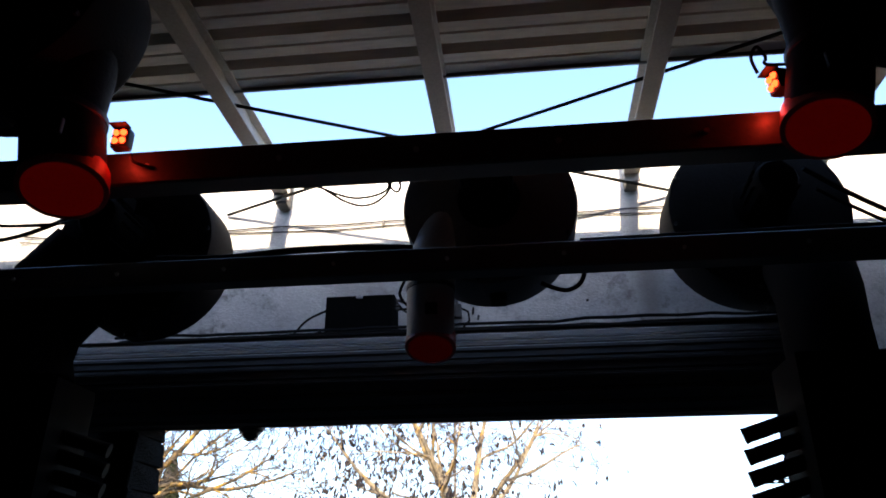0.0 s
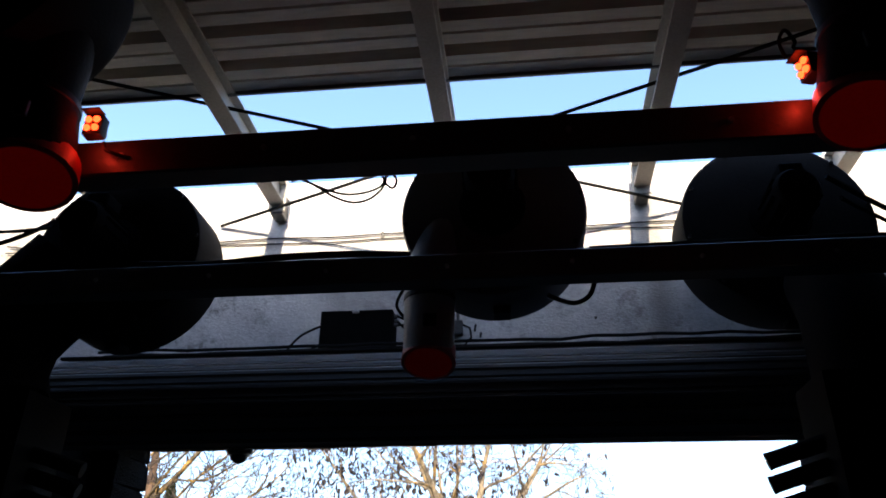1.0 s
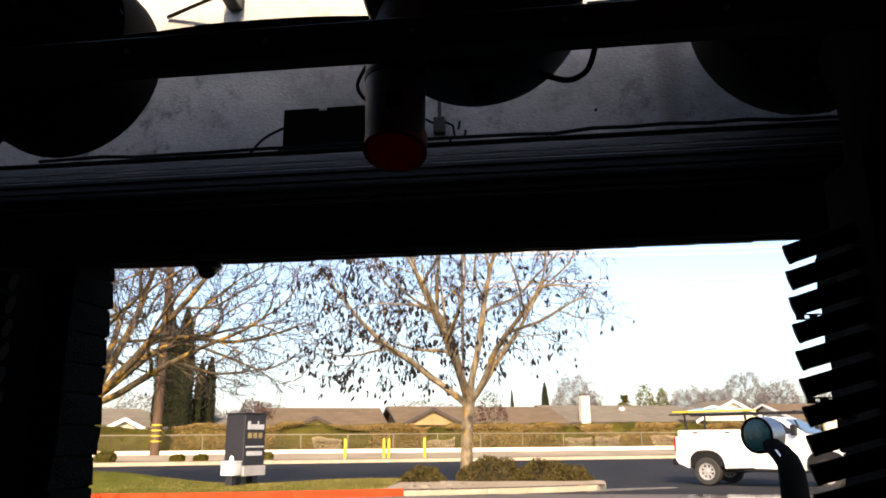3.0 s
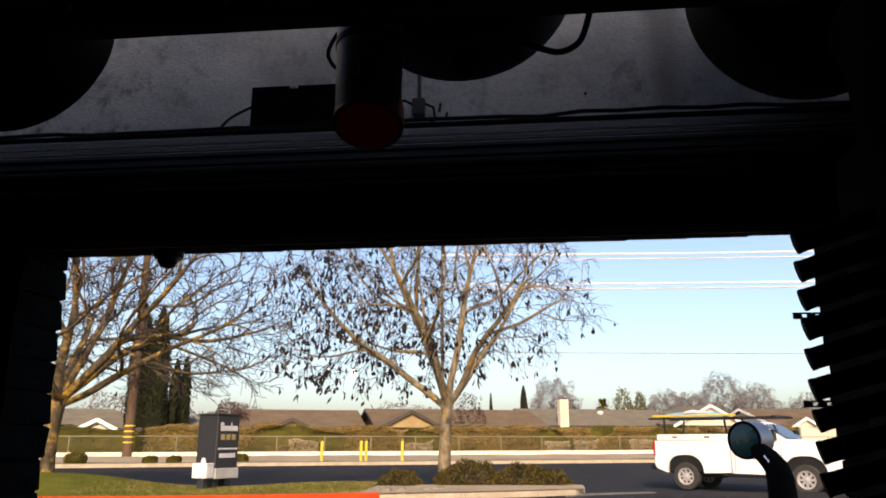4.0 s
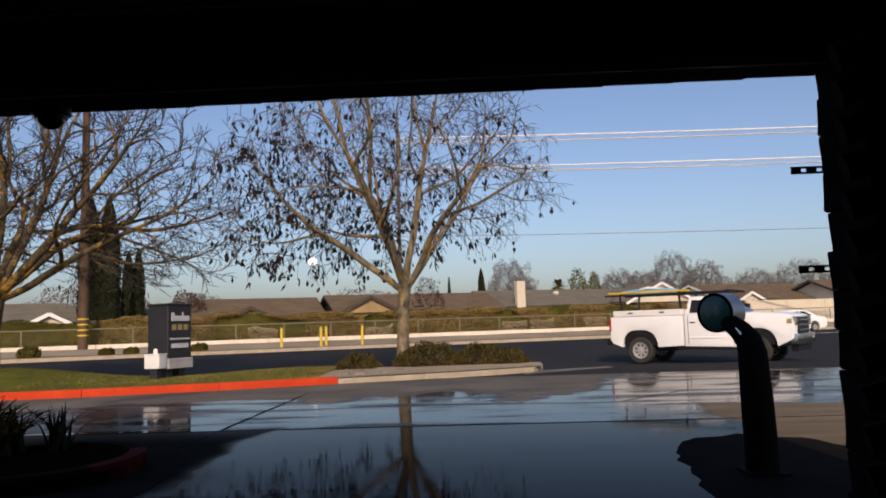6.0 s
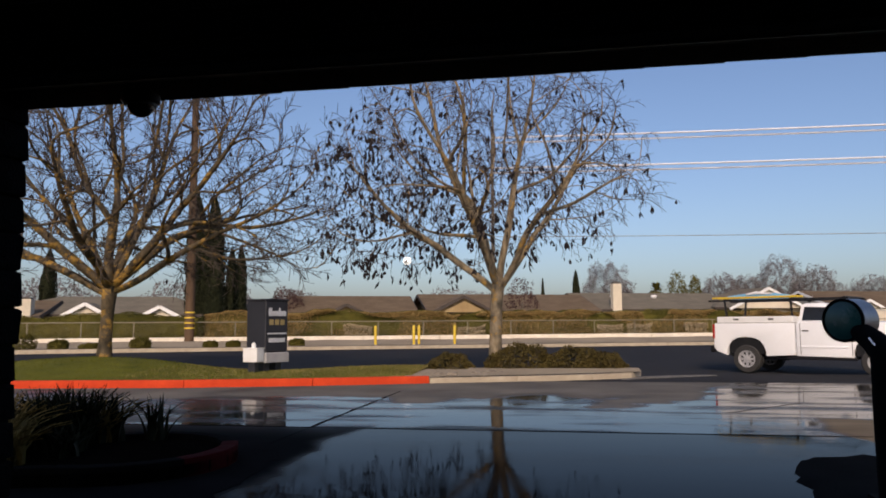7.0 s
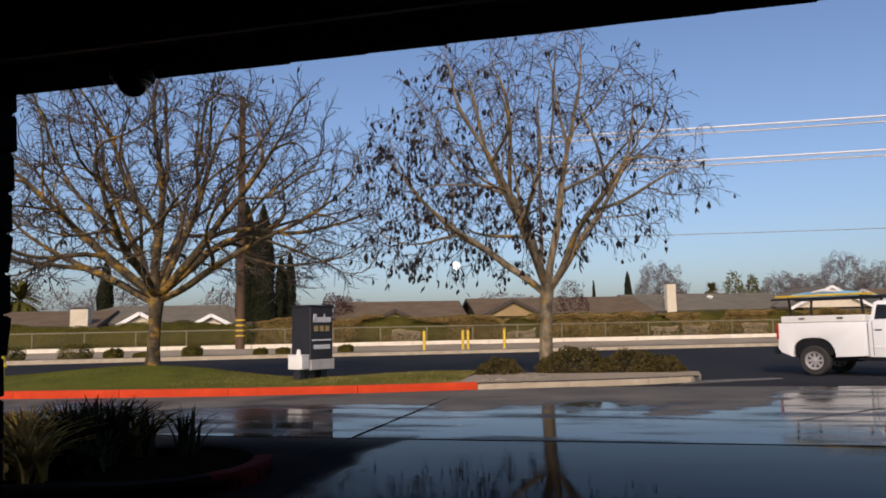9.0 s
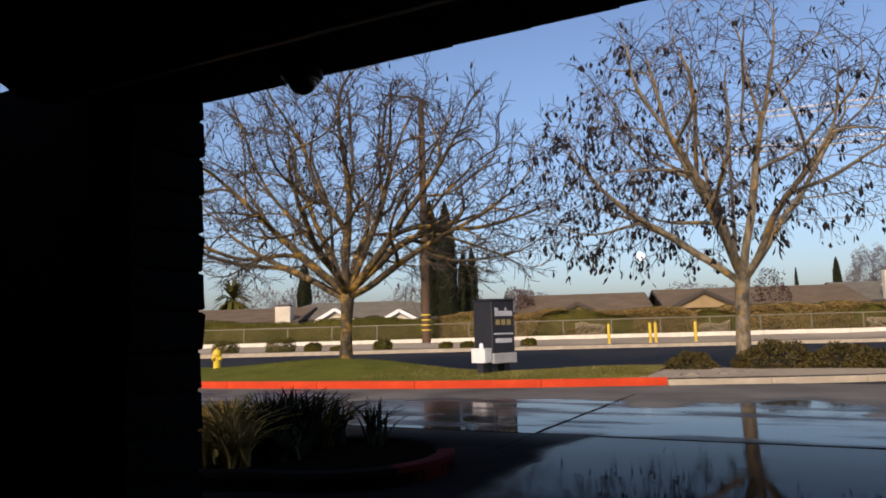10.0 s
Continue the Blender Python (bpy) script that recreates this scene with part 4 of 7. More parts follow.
def strip(name, u0, u1, rows, material, label, category, du=2.0, wob=0.0, seed=1):
    """Long sheet along the far side of the road; rows: (n, z)."""
    rr = random.Random(seed)
    cnt = int((u1 - u0) / du)
    vs, fs = [], []
    for i in range(cnt + 1):
        for n, z in rows:
            vs.append(rd(u0 + (u1 - u0) * i / cnt, n, z + rr.uniform(-wob, wob)))
    k = len(rows)
    for i in range(cnt):
        for j in range(k - 1):
            fs.append((i * k + j, (i + 1) * k + j, (i + 1) * k + j + 1, i * k + j + 1))
    return tagged(raw(name, vs, fs, material), label, category, "", "structure")


tagged(part("ground", boxes(((0, 1500, -0.40), (6000, 6000, 0.2))), M_DIRT, smooth=False), "bare dry ground reaching the horizon", "ground", "", "structure")


def road_z(y):
    """Street surface: falls to a gutter past the apron, then climbs gently towards the far kerb."""
    f = min(1, max(0, (y - 22.3) / 1.7))
    g = min(1, max(0, (y - 26.5) / 14))
    return -0.012 - 0.138 * f * f * (3 - 2 * f) + 0.11 * g


vs, fs = [], []
xs = [-82 + 4 * i for i in range(44)]
for x in xs:
    ye = max(24.5, GY + (x - GX) * math.tan(radians(RANG)))
    ys = [19.3, 22.3, 22.6, 22.9, 23.2, 23.5, 23.8, 24.1] + [24.5 + (ye - 24.5) * k / 8 for k in range(9)]
    vs += [(x, y, road_z(y)) for y in ys]
for i in range(len(xs) - 1):
    for j in range(16):
        fs.append((i * 17 + j, (i + 1) * 17 + j, (i + 1) * 17 + j + 1, i * 17 + j + 1))
tagged(raw("road", vs, fs, M_ASPHALT, smooth=True), "dark asphalt street beyond the planted island", "road", "", "structure")
# concrete apron in slabs with open joints
slab_rows = (5.806, 11.45, 16.6, 22.4)
slab_cols = (-24, -12.6, -3.3, 7.4, 30)
apron = tagged(part("pavement", boxes(((3, 12.6, -0.14), (54, 13.5, 0.22)), ((15, 20.8, -0.14), (30, 2.9, 0.22))), M_MULCH, smooth=False), "wet concrete drive apron outside the exit", "pavement", "", "structure")
for ya, yb in zip(slab_rows, slab_rows[1:]):
    for xa, xb in zip(slab_cols, slab_cols[1:]):
        if ya > 14 and xb < 0:
            yb = 19.4
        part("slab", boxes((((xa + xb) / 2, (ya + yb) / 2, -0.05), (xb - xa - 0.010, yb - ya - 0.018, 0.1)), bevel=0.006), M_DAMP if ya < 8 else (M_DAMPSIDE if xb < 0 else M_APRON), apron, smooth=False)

def ragged(outline, seed, amp=0.14, step=0.3):
    """Outline with a frayed edge."""
    r, out = random.Random(seed), []
    for (xa, ya), (xb, yb) in zip(outline, outline[1:] + outline[:1]):
        cnt = max(1, int(math.hypot(xb - xa, yb - ya) / step)) if min(ya, yb) > 6 and max(abs(xa), abs(xb)) < 11 else 1
        for i in range(cnt):
            x, y = xa + (xb - xa) * i / cnt, ya + (yb - ya) * i / cnt
            k = 0.0 if y < 6 or cnt == 1 else amp
            out.append((x + k * (noise.noise(Vector((x * 2.1, y * 2.1, seed))) + 0.5 * r.uniform(-1, 1)), y + k * (noise.noise(Vector((x * 2.1, y * 2.1, seed + 9))) + 0.5 * r.uniform(-1, 1))))
    return out


# black sheets painted on the ground in place of the building's shade
sheet("shade_sheet_left", ragged([(-14, 5.83), (-2.72, 5.83), (-2.62, 7.0), (-2.66, 7.8), (-2.80, 8.7), (-2.95, 9.6), (-3.4, 10.3), (-4.6, 10.75), (-14, 11.0)], 1), 0.004, 0.02, M_TARSHADE, "black sheet standing in for shade beside the wet lane", "pavement")
sheet("shade_sheet_right", ragged([(1.7, 5.83), (12, 5.83), (12, 8.8), (3.75, 9.0), (3.3, 9.8), (2.8, 10.2), (2.35, 10.05), (2.0, 9.55), (1.8, 8.8), (1.7, 7.6)], 2, 0.13, 0.16), 0.004, 0.02, M_TARSHADE, "black sheet standing in for shade beside the wet lane", "pavement")
strip("kerb_far", -75, 95, [(-0.03, -0.25), (0.0, 0.13), (0.15, 0.14)], M_KERB, "pale concrete kerb along the far side of the street", "kerb")
strip("pavement_far", -75, 95, [(0.15, 0.136), (1.9, 0.15)], M_FARPAVE, "pale concrete pavement along the far side", "pavement")
strip("verge", -75, 95, [(1.9, 0.145), (3.5, 0.22), (5.2, 0.36), (7.0, 0.40), (14, 0.4), (60, 0.2)], M_DIRT, "bare dry verge behind the far pavement", "ground", wob=0.03)
for i in range(3):
    u = 20 + i * 9.0
    corners = [Vector(rd(u + du, dn, 0)) for du, dn in ((0, -6.66), (3, -6.66), (3, -6.54), (0, -6.54))]
    bm = bmesh.new()
    top = [bm.verts.new((q.x, q.y, road_z(q.y) + 0.012)) for q in corners]
    low = [bm.verts.new((q.x, q.y, road_z(q.y) - 0.02)) for q in corners]
    bm.faces.new(top)
    for k in range(4):
        bm.faces.new((low[k], low[(k + 1) % 4], top[(k + 1) % 4], top[k]))
    ob = part("lane_line", bm, M_LINE, smooth=False)
    tagged(ob, "worn white dash painted on the asphalt", "lane marking", "lane dashes", "structure")

# tar-sealed joints between the slabs
def joint_seal(pts, w, seed):
    r = random.Random(seed)
    left, right = [], []
    for (xa, ya), (xb, yb) in zip(pts, pts[1:]):
        d = Vector((xb - xa, yb - ya))
        n = Vector((-d.y, d.x)).normalized()
        cnt = max(2, int(d.length / 0.35))
        for i in range(cnt):
            p = Vector((xa, ya)) + d * (i / cnt)
            left.append(p + n * w * r.uniform(0.25, 0.8))
            right.append(p - n * w * r.uniform(0.25, 0.8))
    vs = [(p.x, p.y, 0.004) for p in left] + [(p.x, p.y, 0.004) for p in right]
    k = len(left)
    fs = [(k + i, k + i + 1, i + 1, i) for i in range(k - 1)]
    return tagged(raw("joint_seal", vs, fs, M_TARSHADE), "black tar sealing a joint of the concrete apron", "seal", "joint seals", "structure")


joint_seal([(-3.3, 11.5), (-3.3, 16.9)], 0.045, 1)
joint_seal([(-12, 11.45), (12, 11.45)], 0.035, 2)
joint_seal([(2.2, 13.6), (3.9, 15.4)], 0.03, 3)
joint_seal([(7.4, 11.5), (7.4, 16.5)], 0.05, 4)

# ---- planted island with the red kerb
FRONT = [(-40, 15.2), (-22, 15.6), (-12.8, 16.25), (-8.1, 16.95), (-5.5, 17.7), (-3.1, 18.6), (-1.2, 19.3), (0.5, 20.1), (1.45, 20.75)]


def front_y(x):
    for (xa, ya), (xb, yb) in zip(FRONT, FRONT[1:]):
        if xa <= x <= xb:
            return ya + (yb - ya) * (x - xa) / (xb - xa)
    return FRONT[-1][1]


def kerb_run(name, pts, material, label, top=0.16):
    k = tagged(new(name), label, "kerb", "", "structure")
    for (xa, ya), (xb, yb) in zip(pts, pts[1:]):
        ln = math.hypot(xb - xa, yb - ya)
        cnt = max(1, round(ln / 2.4))
        for i in range(cnt):
            f, g = (i + 0.5) / cnt, ln / cnt
            bm = boxes(((0, 0.09, top / 2 - 0.05), (g - 0.008, 0.18, top + 0.10)), bevel=0.02, seg=2)
            part("kerbstone", bm, material, k).matrix_basis = pose(xa + (xb - xa) * f, ya + (yb - ya) * f, 0, 0, 0, math.degrees(math.atan2(yb - ya, xb - xa)))
    return k


kerb_run("kerb_red", FRONT[:6], M_REDKERB, "red painted kerb along the grass island")
kerb_run("kerb_plain", FRONT[5:] + [(1.75, 21.5), (1.2, 22.3)], M_KERB, "bare concrete kerb round the tip of the planted island", 0.115)

sheet("gutter", [(1.15, 20.1), (2.0, 20.75), (3.6, 21.75), (3.4, 21.95), (2.3, 21.5), (1.75, 21.2)], 0.004, 0.05, M_GUTTER, "pale concrete gutter round the island tip", "gutter")


def back_y(x):
    """Rear edge of the lawn: it draws in towards the island tip."""
    return 22.25 - 0.95 * min(1, max(0, (x + 11.5) / 2.5)) + 0.95 * min(1, max(0, (x + 5.0) / 1.4))


def island_z(x, f):
    hump = 0.34 * math.exp(-((x + 12.9) / 3.4) ** 2) + 0.13 * math.exp(-((x + 4.7) / 1.9) ** 2) + 0.01
    low = 0.045 * min(1, max(0, (x + 3.6) / 1.2)) + 0.04 * math.exp(-((x + 8.2) / 1.6) ** 2)
    return 0.13 - low + hump * math.sin(math.pi * min(1, f * 0.62 + 0.0)) * (1 if f < 0.8 else (1 - f) / 0.2 * 0.6 + 0.4)


vs, fs = [], []
xs = [-40 + 0.4 * i for i in range(92)]
for x in xs:
    for j in range(9):
        f = j / 8
        ya = front_y(x) + 0.15
        vs.append((x, ya + (back_y(x) - ya) * f, island_z(x, f)))
for i in range(len(xs) - 1):
    for j in range(8):
        fs.append((i * 9 + j, (i + 1) * 9 + j, (i + 1) * 9 + j + 1, i * 9 + j + 1))
tagged(raw("lawn", vs, fs, M_GRASS, smooth=True), "low mound of mown winter grass", "grass", "", "structure")
vs, fs = [], []
rg = random.Random(3)
for i in range(26000):
    x = rg.uniform(-30, -3.6)
    f = rg.random()
    ya = front_y(x) + 0.18
    y, z = ya + (back_y(x) - 0.05 - ya) * f, island_z(x, f) - 0.01
    a, h = rg.uniform(0, 6.28), rg.uniform(0.015, 0.05)
    dx, dy = 0.012 * math.cos(a), 0.012 * math.sin(a)
    n = len(vs)
    vs += [(x - dx, y - dy, z), (x + dx, y + dy, z), (x + rg.uniform(-0.03, 0.03), y + rg.uniform(-0.03, 0.03), z + h)]
    fs.append((n, n + 1, n + 2))
tagged(raw("grass_blades", vs, fs, M_GRASS), "short olive-green grass blades", "grass", "", "stuff")
vs, fs = [], []
for i in range(9000):
    x = -3.6 - 6.5 * rg.random() ** 1.5
    f = rg.random()
    ya = front_y(x) + 0.18
    y, z = ya + (back_y(x) - 0.05 - ya) * f, island_z(x, f) - 0.01
    a, h = rg.uniform(0, 6.28), rg.uniform(0.015, 0.05)
    dx, dy = 0.014 * math.cos(a), 0.014 * math.sin(a)
    n = len(vs)
    vs += [(x - dx, y - dy, z), (x + dx, y + dy, z), (x + rg.uniform(-0.04, 0.04), y + rg.uniform(-0.04, 0.04), z + h)]
    fs.append((n, n + 1, n + 2))
tagged(raw("dry_grass_blades", vs, fs, M_STRAW), "short straw-coloured dry grass blades", "grass", "", "stuff")
vs, fs = [], []
xs = [-3.7 + 0.3 * i for i in range(19)]
for x in xs:
    for j in range(6):
        ya = front_y(x) + 0.15
        vs.append((x, ya + (22.25 - ya) * j / 5, 0.137 + 0.05 * math.sin(math.pi * j / 5)))
for i in range(len(xs) - 1):
    for j in range(5):
        fs.append((i * 6 + j, (i + 1) * 6 + j, (i + 1) * 6 + j + 1, i * 6 + j + 1))
tagged(raw("shrub_bed", vs, fs, M_DIRT, smooth=True), "bare soil of the shrub bed", "soil", "", "structure")


# ---- trees
class Wood:
    """Collects tapered limbs of a tree into vertex and face lists."""
    def __init__(self, seed):
        self.r = random.Random(seed)
        self.v, self.f, self.tv, self.tf, self.tips = [], [], [], [], []

    def limb(self, pts, rs, sides, fine):
        v, f = (self.tv, self.tf) if fine else (self.v, self.f)
        side = None
        prev = None
        for i, p in enumerate(pts):
            d = (pts[min(i + 1, len(pts) - 1)] - pts[max(i - 1, 0)]).normalized()
            side = d.orthogonal() if side is None else side
            side = (side - d * side.dot(d)).normalized()
            u = side.cross(d)
            n = len(v)
            for k in range(sides):
                w = 2 * math.pi * k / sides
                q = p + (side * math.cos(w) + u * math.sin(w)) * rs[i]
                v.append((q.x, q.y, q.z))
            if prev is not None:
                for k in range(sides):
                    f.append((prev + k, n + k, n + (k + 1) % sides, prev + (k + 1) % sides))
            prev = n

    def grow(self, p, d, length, r0, level, spec):
        """Branch with its own side branches; it stops where it would leave the crown's outline."""
        nseg = (9, 7, 6, 5, 4)[min(level, 4)]
        wob, up = spec["wob"][level], spec["up"][level]
        (cx, cy, cz), (ex, ey, ez) = spec["crown"]
        pts, rs = [p.copy()], [r0]
        dirs = []
        for i in range(nseg):
            d = (d + Vector((self.r.gauss(0, wob), self.r.gauss(0, wob), self.r.gauss(0, wob) + up * (0.4 + 1.2 * i / nseg)))).normalized()
            if p.z < spec["floor"] and d.z < 0.15 and level < 3:
                d = Vector((d.x, d.y, 0.15 + 0.3 * abs(d.z))).normalized()
            q = p + d * (length / nseg)
            k = ((q.x - cx) / ex) ** 2 + ((q.y - cy) / ey) ** 2 + ((q.z - cz) / ez) ** 2
            k *= 1 + 0.25 * noise.noise(Vector((q.x * 0.55, q.y * 0.55, q.z * 0.55)))
            if i >= 1 and (k > (0.62, 0.85, 1, 1.08, 1.15)[min(level, 4)] or q.z < spec["hang"]):
                break
            p = q
            pts.append(p.copy())
            dirs.append(d.copy())
            rs.append(max(spec["thin"], r0 * (1 - 0.84 * ((i + 1) / nseg) ** 0.62)))
        n = len(dirs)
        self.limb(pts, rs, (10, 7, 5, 3, 3)[min(level, 4)], level >= 2)
        if level >= spec["levels"]:
            self.tips.append((pts[-1], dirs[-1]))
            self.tips.append((pts[n // 2], dirs[n // 2]))
            return
        kids = max(2, round(spec["kids"][level] * (0.3 + 0.7 * n / nseg)))
        turn = self.r.uniform(0, 6.283)
        for k in range(kids):
            f = 0.20 + 0.78 * (k + self.r.random() * 0.8) / kids
            i = min(n - 1, int(f * n))
            q = pts[i].lerp(pts[i + 1], f * n - i)
            ax = dirs[i].orthogonal()
            turn += 2.4 + self.r.gauss(0, 0.35)
            ax.rotate(Matrix.Rotation(turn, 3, dirs[i]))
            nd = dirs[i].copy()
            nd.rotate(Matrix.Rotation(radians(self.r.uniform(*spec["angle"])), 3, ax))
            out = Vector((q.x - cx, q.y - cy, 0.5 * (q.z - cz)))
            nd = (nd + out.normalized() * spec["spread"]).normalized()
            self.grow(q, nd, length * self.r.uniform(*spec["len"]) * (1.15 - 0.5 * f), max(spec["thin"], rs[i] * spec["child"]), level + 1, spec)


def pod_shape(r):
    """One hanging tuft of dry pods: a crooked spindle of eight faces round a short stalk, as vertices and faces."""
    h, b, a = r.uniform(0.6, 1.15), r.uniform(0.18, 0.36), r.uniform(0, 6.28)
    tx, ty = r.gauss(0, 0.38), r.gauss(0, 0.38)
    vs = [(0, 0, 0), (tx, ty, -h)]
    for k in range(5):
        w, m = a + k * 1.2566, r.uniform(0.6, 1.15)
        vs.append((tx * 0.5 + b * m * math.cos(w), ty * 0.5 + b * m * math.sin(w), -h * r.uniform(0.35, 0.75)))
    fs = []
    for k in range(5):
        fs += [(0, 2 + k, 2 + (k + 1) % 5), (1, 2 + (k + 1) % 5, 2 + k)]
    return vs, fs


def fill_crown(w, limbs, spec):
    """Limbs that branch towards free room until the crown is evenly filled; returns places, parents and thicknesses."""
    (cx, cy, cz), (ex, ey, ez) = spec["crown"]
    room = []
    while len(room) < spec["room"]:
        d = Vector((w.r.gauss(0, 1), w.r.gauss(0, 1), w.r.gauss(0, 1))).normalized() * w.r.random() ** 0.40
        q = Vector((cx + d.x * ex, cy + d.y * ey, cz + d.z * ez))
        k = d.length * (1 + 0.42 * noise.noise(Vector((q.x * 0.5, q.y * 0.5, q.z * 0.5 + spec["room"]))))
        if k < 1 and q.z > spec["hang"] + 0.5 + spec["rise"] * max(0.0, q.x) and not (q.z < spec["floor"] and math.hypot(q.x, q.y) < spec["open"]):
            room.append(q)
    room = np.array([tuple(q) for q in room])
    pts, par, tips = [], [], []
    for s, d, ln, r in limbs:
        p, d = Vector(s), Vector(d).normalized()
        pts.append(p)
        par.append(-1)
        for i in range(spec["bare"]):
            d = (d + Vector((w.r.gauss(0, 0.07), w.r.gauss(0, 0.07), w.r.gauss(0, 0.05)))).normalized()
            p = p + d * spec["step"]
            pts.append(p)
            par.append(len(pts) - 2)
        tips.append(len(pts) - 1)
    near = np.full(len(room), 1e9)
    who = np.zeros(len(room), dtype=int)
    kids = [0] * len(pts)
    fresh = list(range(len(pts)))
    for turn in range(90):
        for i in fresh:
            dist = np.linalg.norm(room - np.array(tuple(pts[i])), axis=1)
            m = dist < near
            near[m], who[m] = dist[m], i
        keep = near > spec["kill"]
        room, near, who = room[keep], near[keep], who[keep]
        if not len(room):
            break
        fresh = []
        for i in np.unique(who):
            i = int(i)
            if kids[i] > 2:
                continue
            pull = room[who == i] - np.array(tuple(pts[i]))
            pull = Vector((pull / np.linalg.norm(pull, axis=1)[:, None]).sum(axis=0)).normalized()
            last = (pts[i] - pts[par[i]]).normalized() if par[i] >= 0 else Vector((0, 0, 1))
            d = (pull + last * spec["keep"] + Vector((w.r.gauss(0, 0.12), w.r.gauss(0, 0.12), w.r.gauss(0, 0.12) + spec["lift"]))).normalized()
            pts.append(pts[i] + d * spec["step"])
            par.append(i)
            kids[i] += 1
            kids.append(0)
            fresh.append(len(pts) - 1)
        if not fresh:
            break
    load = [0.0] * len(pts)
    for i in range(len(pts) - 1, -1, -1):
        load[i] = max(load[i], spec["tip"] ** 2.7)
        if par[i] >= 0:
            load[par[i]] += load[i]
    return pts, par, [v ** (1 / 2.7) for v in load]


def bare_tree(at, trunk, limbs, spec, seed, label, bark, pods=0, pod_low=0.0, pod_size=(0.11, 0.24), near=0, favour=0.0):
    """favour: how much the pods gather on the outer, lower twigs."""
    t = thing("tree", at, label, "tree", "street trees")
    w = Wood(seed)
    tp = [Vector(p[:3]) for p in trunk]
    w.limb(tp, [p[3] for p in trunk], 16, False)
    pts, par, rs = fill_crown(w, limbs, spec)
    big, load = max(rs), rs
    rs = [spec["tip"] + (spec["thick"] - spec["tip"]) * ((r - spec["tip"]) / (big - spec["tip"])) ** spec["taper"] for r in rs]
    kids = [[] for p in pts]
    for i, p in enumerate(par):
        if p >= 0:
            kids[p].append(i)
    starts = [(i, None) for i, p in enumerate(par) if p < 0]
    while starts:
        i, frm = starts.pop()
        line, thick = ([pts[frm]], [min(rs[frm], rs[i] * 1.15)]) if frm is not None else ([], [])
        while True:
            line.append(pts[i])
            thick.append(rs[i])
            if not kids[i]:
                break
            order = sorted(kids[i], key=lambda k: -rs[k])
            starts += [(k, i) for k in order[1:]]
            i = order[0]
        if len(line) > 1:
            soft = [line[0]] + [(line[k - 1] + line[k] * 2 + line[k + 1]) / 4 for k in range(1, len(line) - 1)] + [line[-1]]
            m = max(thick)
            w.limb(soft, thick, 10 if m > 0.06 else (6 if m > 0.025 else 4), m < 0.022)
    # twigs on the thin wood
    (cx, cy, cz), (ex, ey, ez) = spec["crown"]
    for i, p in enumerate(pts):
        if par[i] < 0 or load[i] > spec["tip"] * 2.2:
            continue
        d0 = (p - pts[par[i]]).normalized()
        for k in range(spec["twigs"] if kids[i] else spec["twigs"] + 1):
            ax = d0.orthogonal()
            ax.rotate(Matrix.Rotation(w.r.uniform(0, 6.283), 3, d0))
            d = d0.copy()
            d.rotate(Matrix.Rotation(radians(w.r.uniform(*spec["angle"])), 3, ax))
            stack = [(p, d, w.r.uniform(*spec["twig"]), 0)]
            while stack:
                q, d, ln, lev = stack.pop()
                n = 4 if lev == 0 else 3
                tw, dirs = [q], []
                for j in range(n):
                    d = (d + Vector((w.r.gauss(0, 0.12), w.r.gauss(0, 0.12), w.r.gauss(0, 0.10) + spec["droop"]))).normalized()
                    q = q + d * (ln / n)
                    tw.append(q)
                    dirs.append(d)
                w.limb(tw, [spec["thin"] * (1.25 - 0.5 * j / n) for j in range(n + 1)], 3, True)
                w.tips.append((tw[-1], d))
                if lev == 0:
                    for j in (1, 2, 3):
                        e = dirs[j].copy()
                        e.rotate(Matrix.Rotation(radians(w.r.uniform(25, 55)) * (1 if j % 2 else -1), 3, ax))
                        stack.append((tw[j], e, ln * w.r.uniform(0.35, 0.65), 1))
    raw("trunk", w.v, w.f, bark, t, "grey trunk and limbs with yellow lichen", True)
    raw("crown", w.tv, w.tf, M_TWIG, t, "leafless twigs", True)["kind"] = "stuff"
    if pods:
        kinds = []
        for k in range(6):
            vs, fs = pod_shape(w.r)
            me = bpy.data.meshes.new("seed_pod")
            me.from_pydata(vs, [], fs)
            me.materials.append(M_POD)
            kinds.append((me, vs, fs))
        tips = []
        for p, d in w.tips:
            out = ((p.x - cx) / ex) ** 2 + ((p.y - cy) / ey) ** 2 + ((p.z - cz) / ez) ** 2
            low = (cz + 0.6 - p.z) / ez - 0.75 * (p.x - cx) / ex
            if p.z > pod_low and w.r.random() < 1 - favour + favour * max(0.0, min(1.0, 0.35 * out + 0.7 * low)):
                tips.append(p)
        allv, allf = [], []
        for i in range(pods):
            p = w.r.choice(tips) + Vector((w.r.gauss(0, 0.04), w.r.gauss(0, 0.04), -w.r.uniform(0.0, 0.05)))
            me, vs, fs = w.r.choice(kinds)
            m = Matrix.Translation(p) @ Matrix.Rotation(w.r.uniform(0, 6.28), 4, 'Z') @ Matrix.Diagonal((*(2 * [w.r.uniform(*pod_size)]), 1.6 * w.r.uniform(*pod_size), 1))
            if i < near:
                o = new("seed_pod", me)
                o.parent = t
                o.matrix_basis = m
            else:
                n = len(allv)
                allv += [tuple(m @ Vector(q)) for q in vs]
                allf += [tuple(n + k for k in f) for f in fs]
        raw("dead_foliage", allv, allf, M_POD, t, "dark hanging dry seed pods")["kind"] = "stuff"
    return t


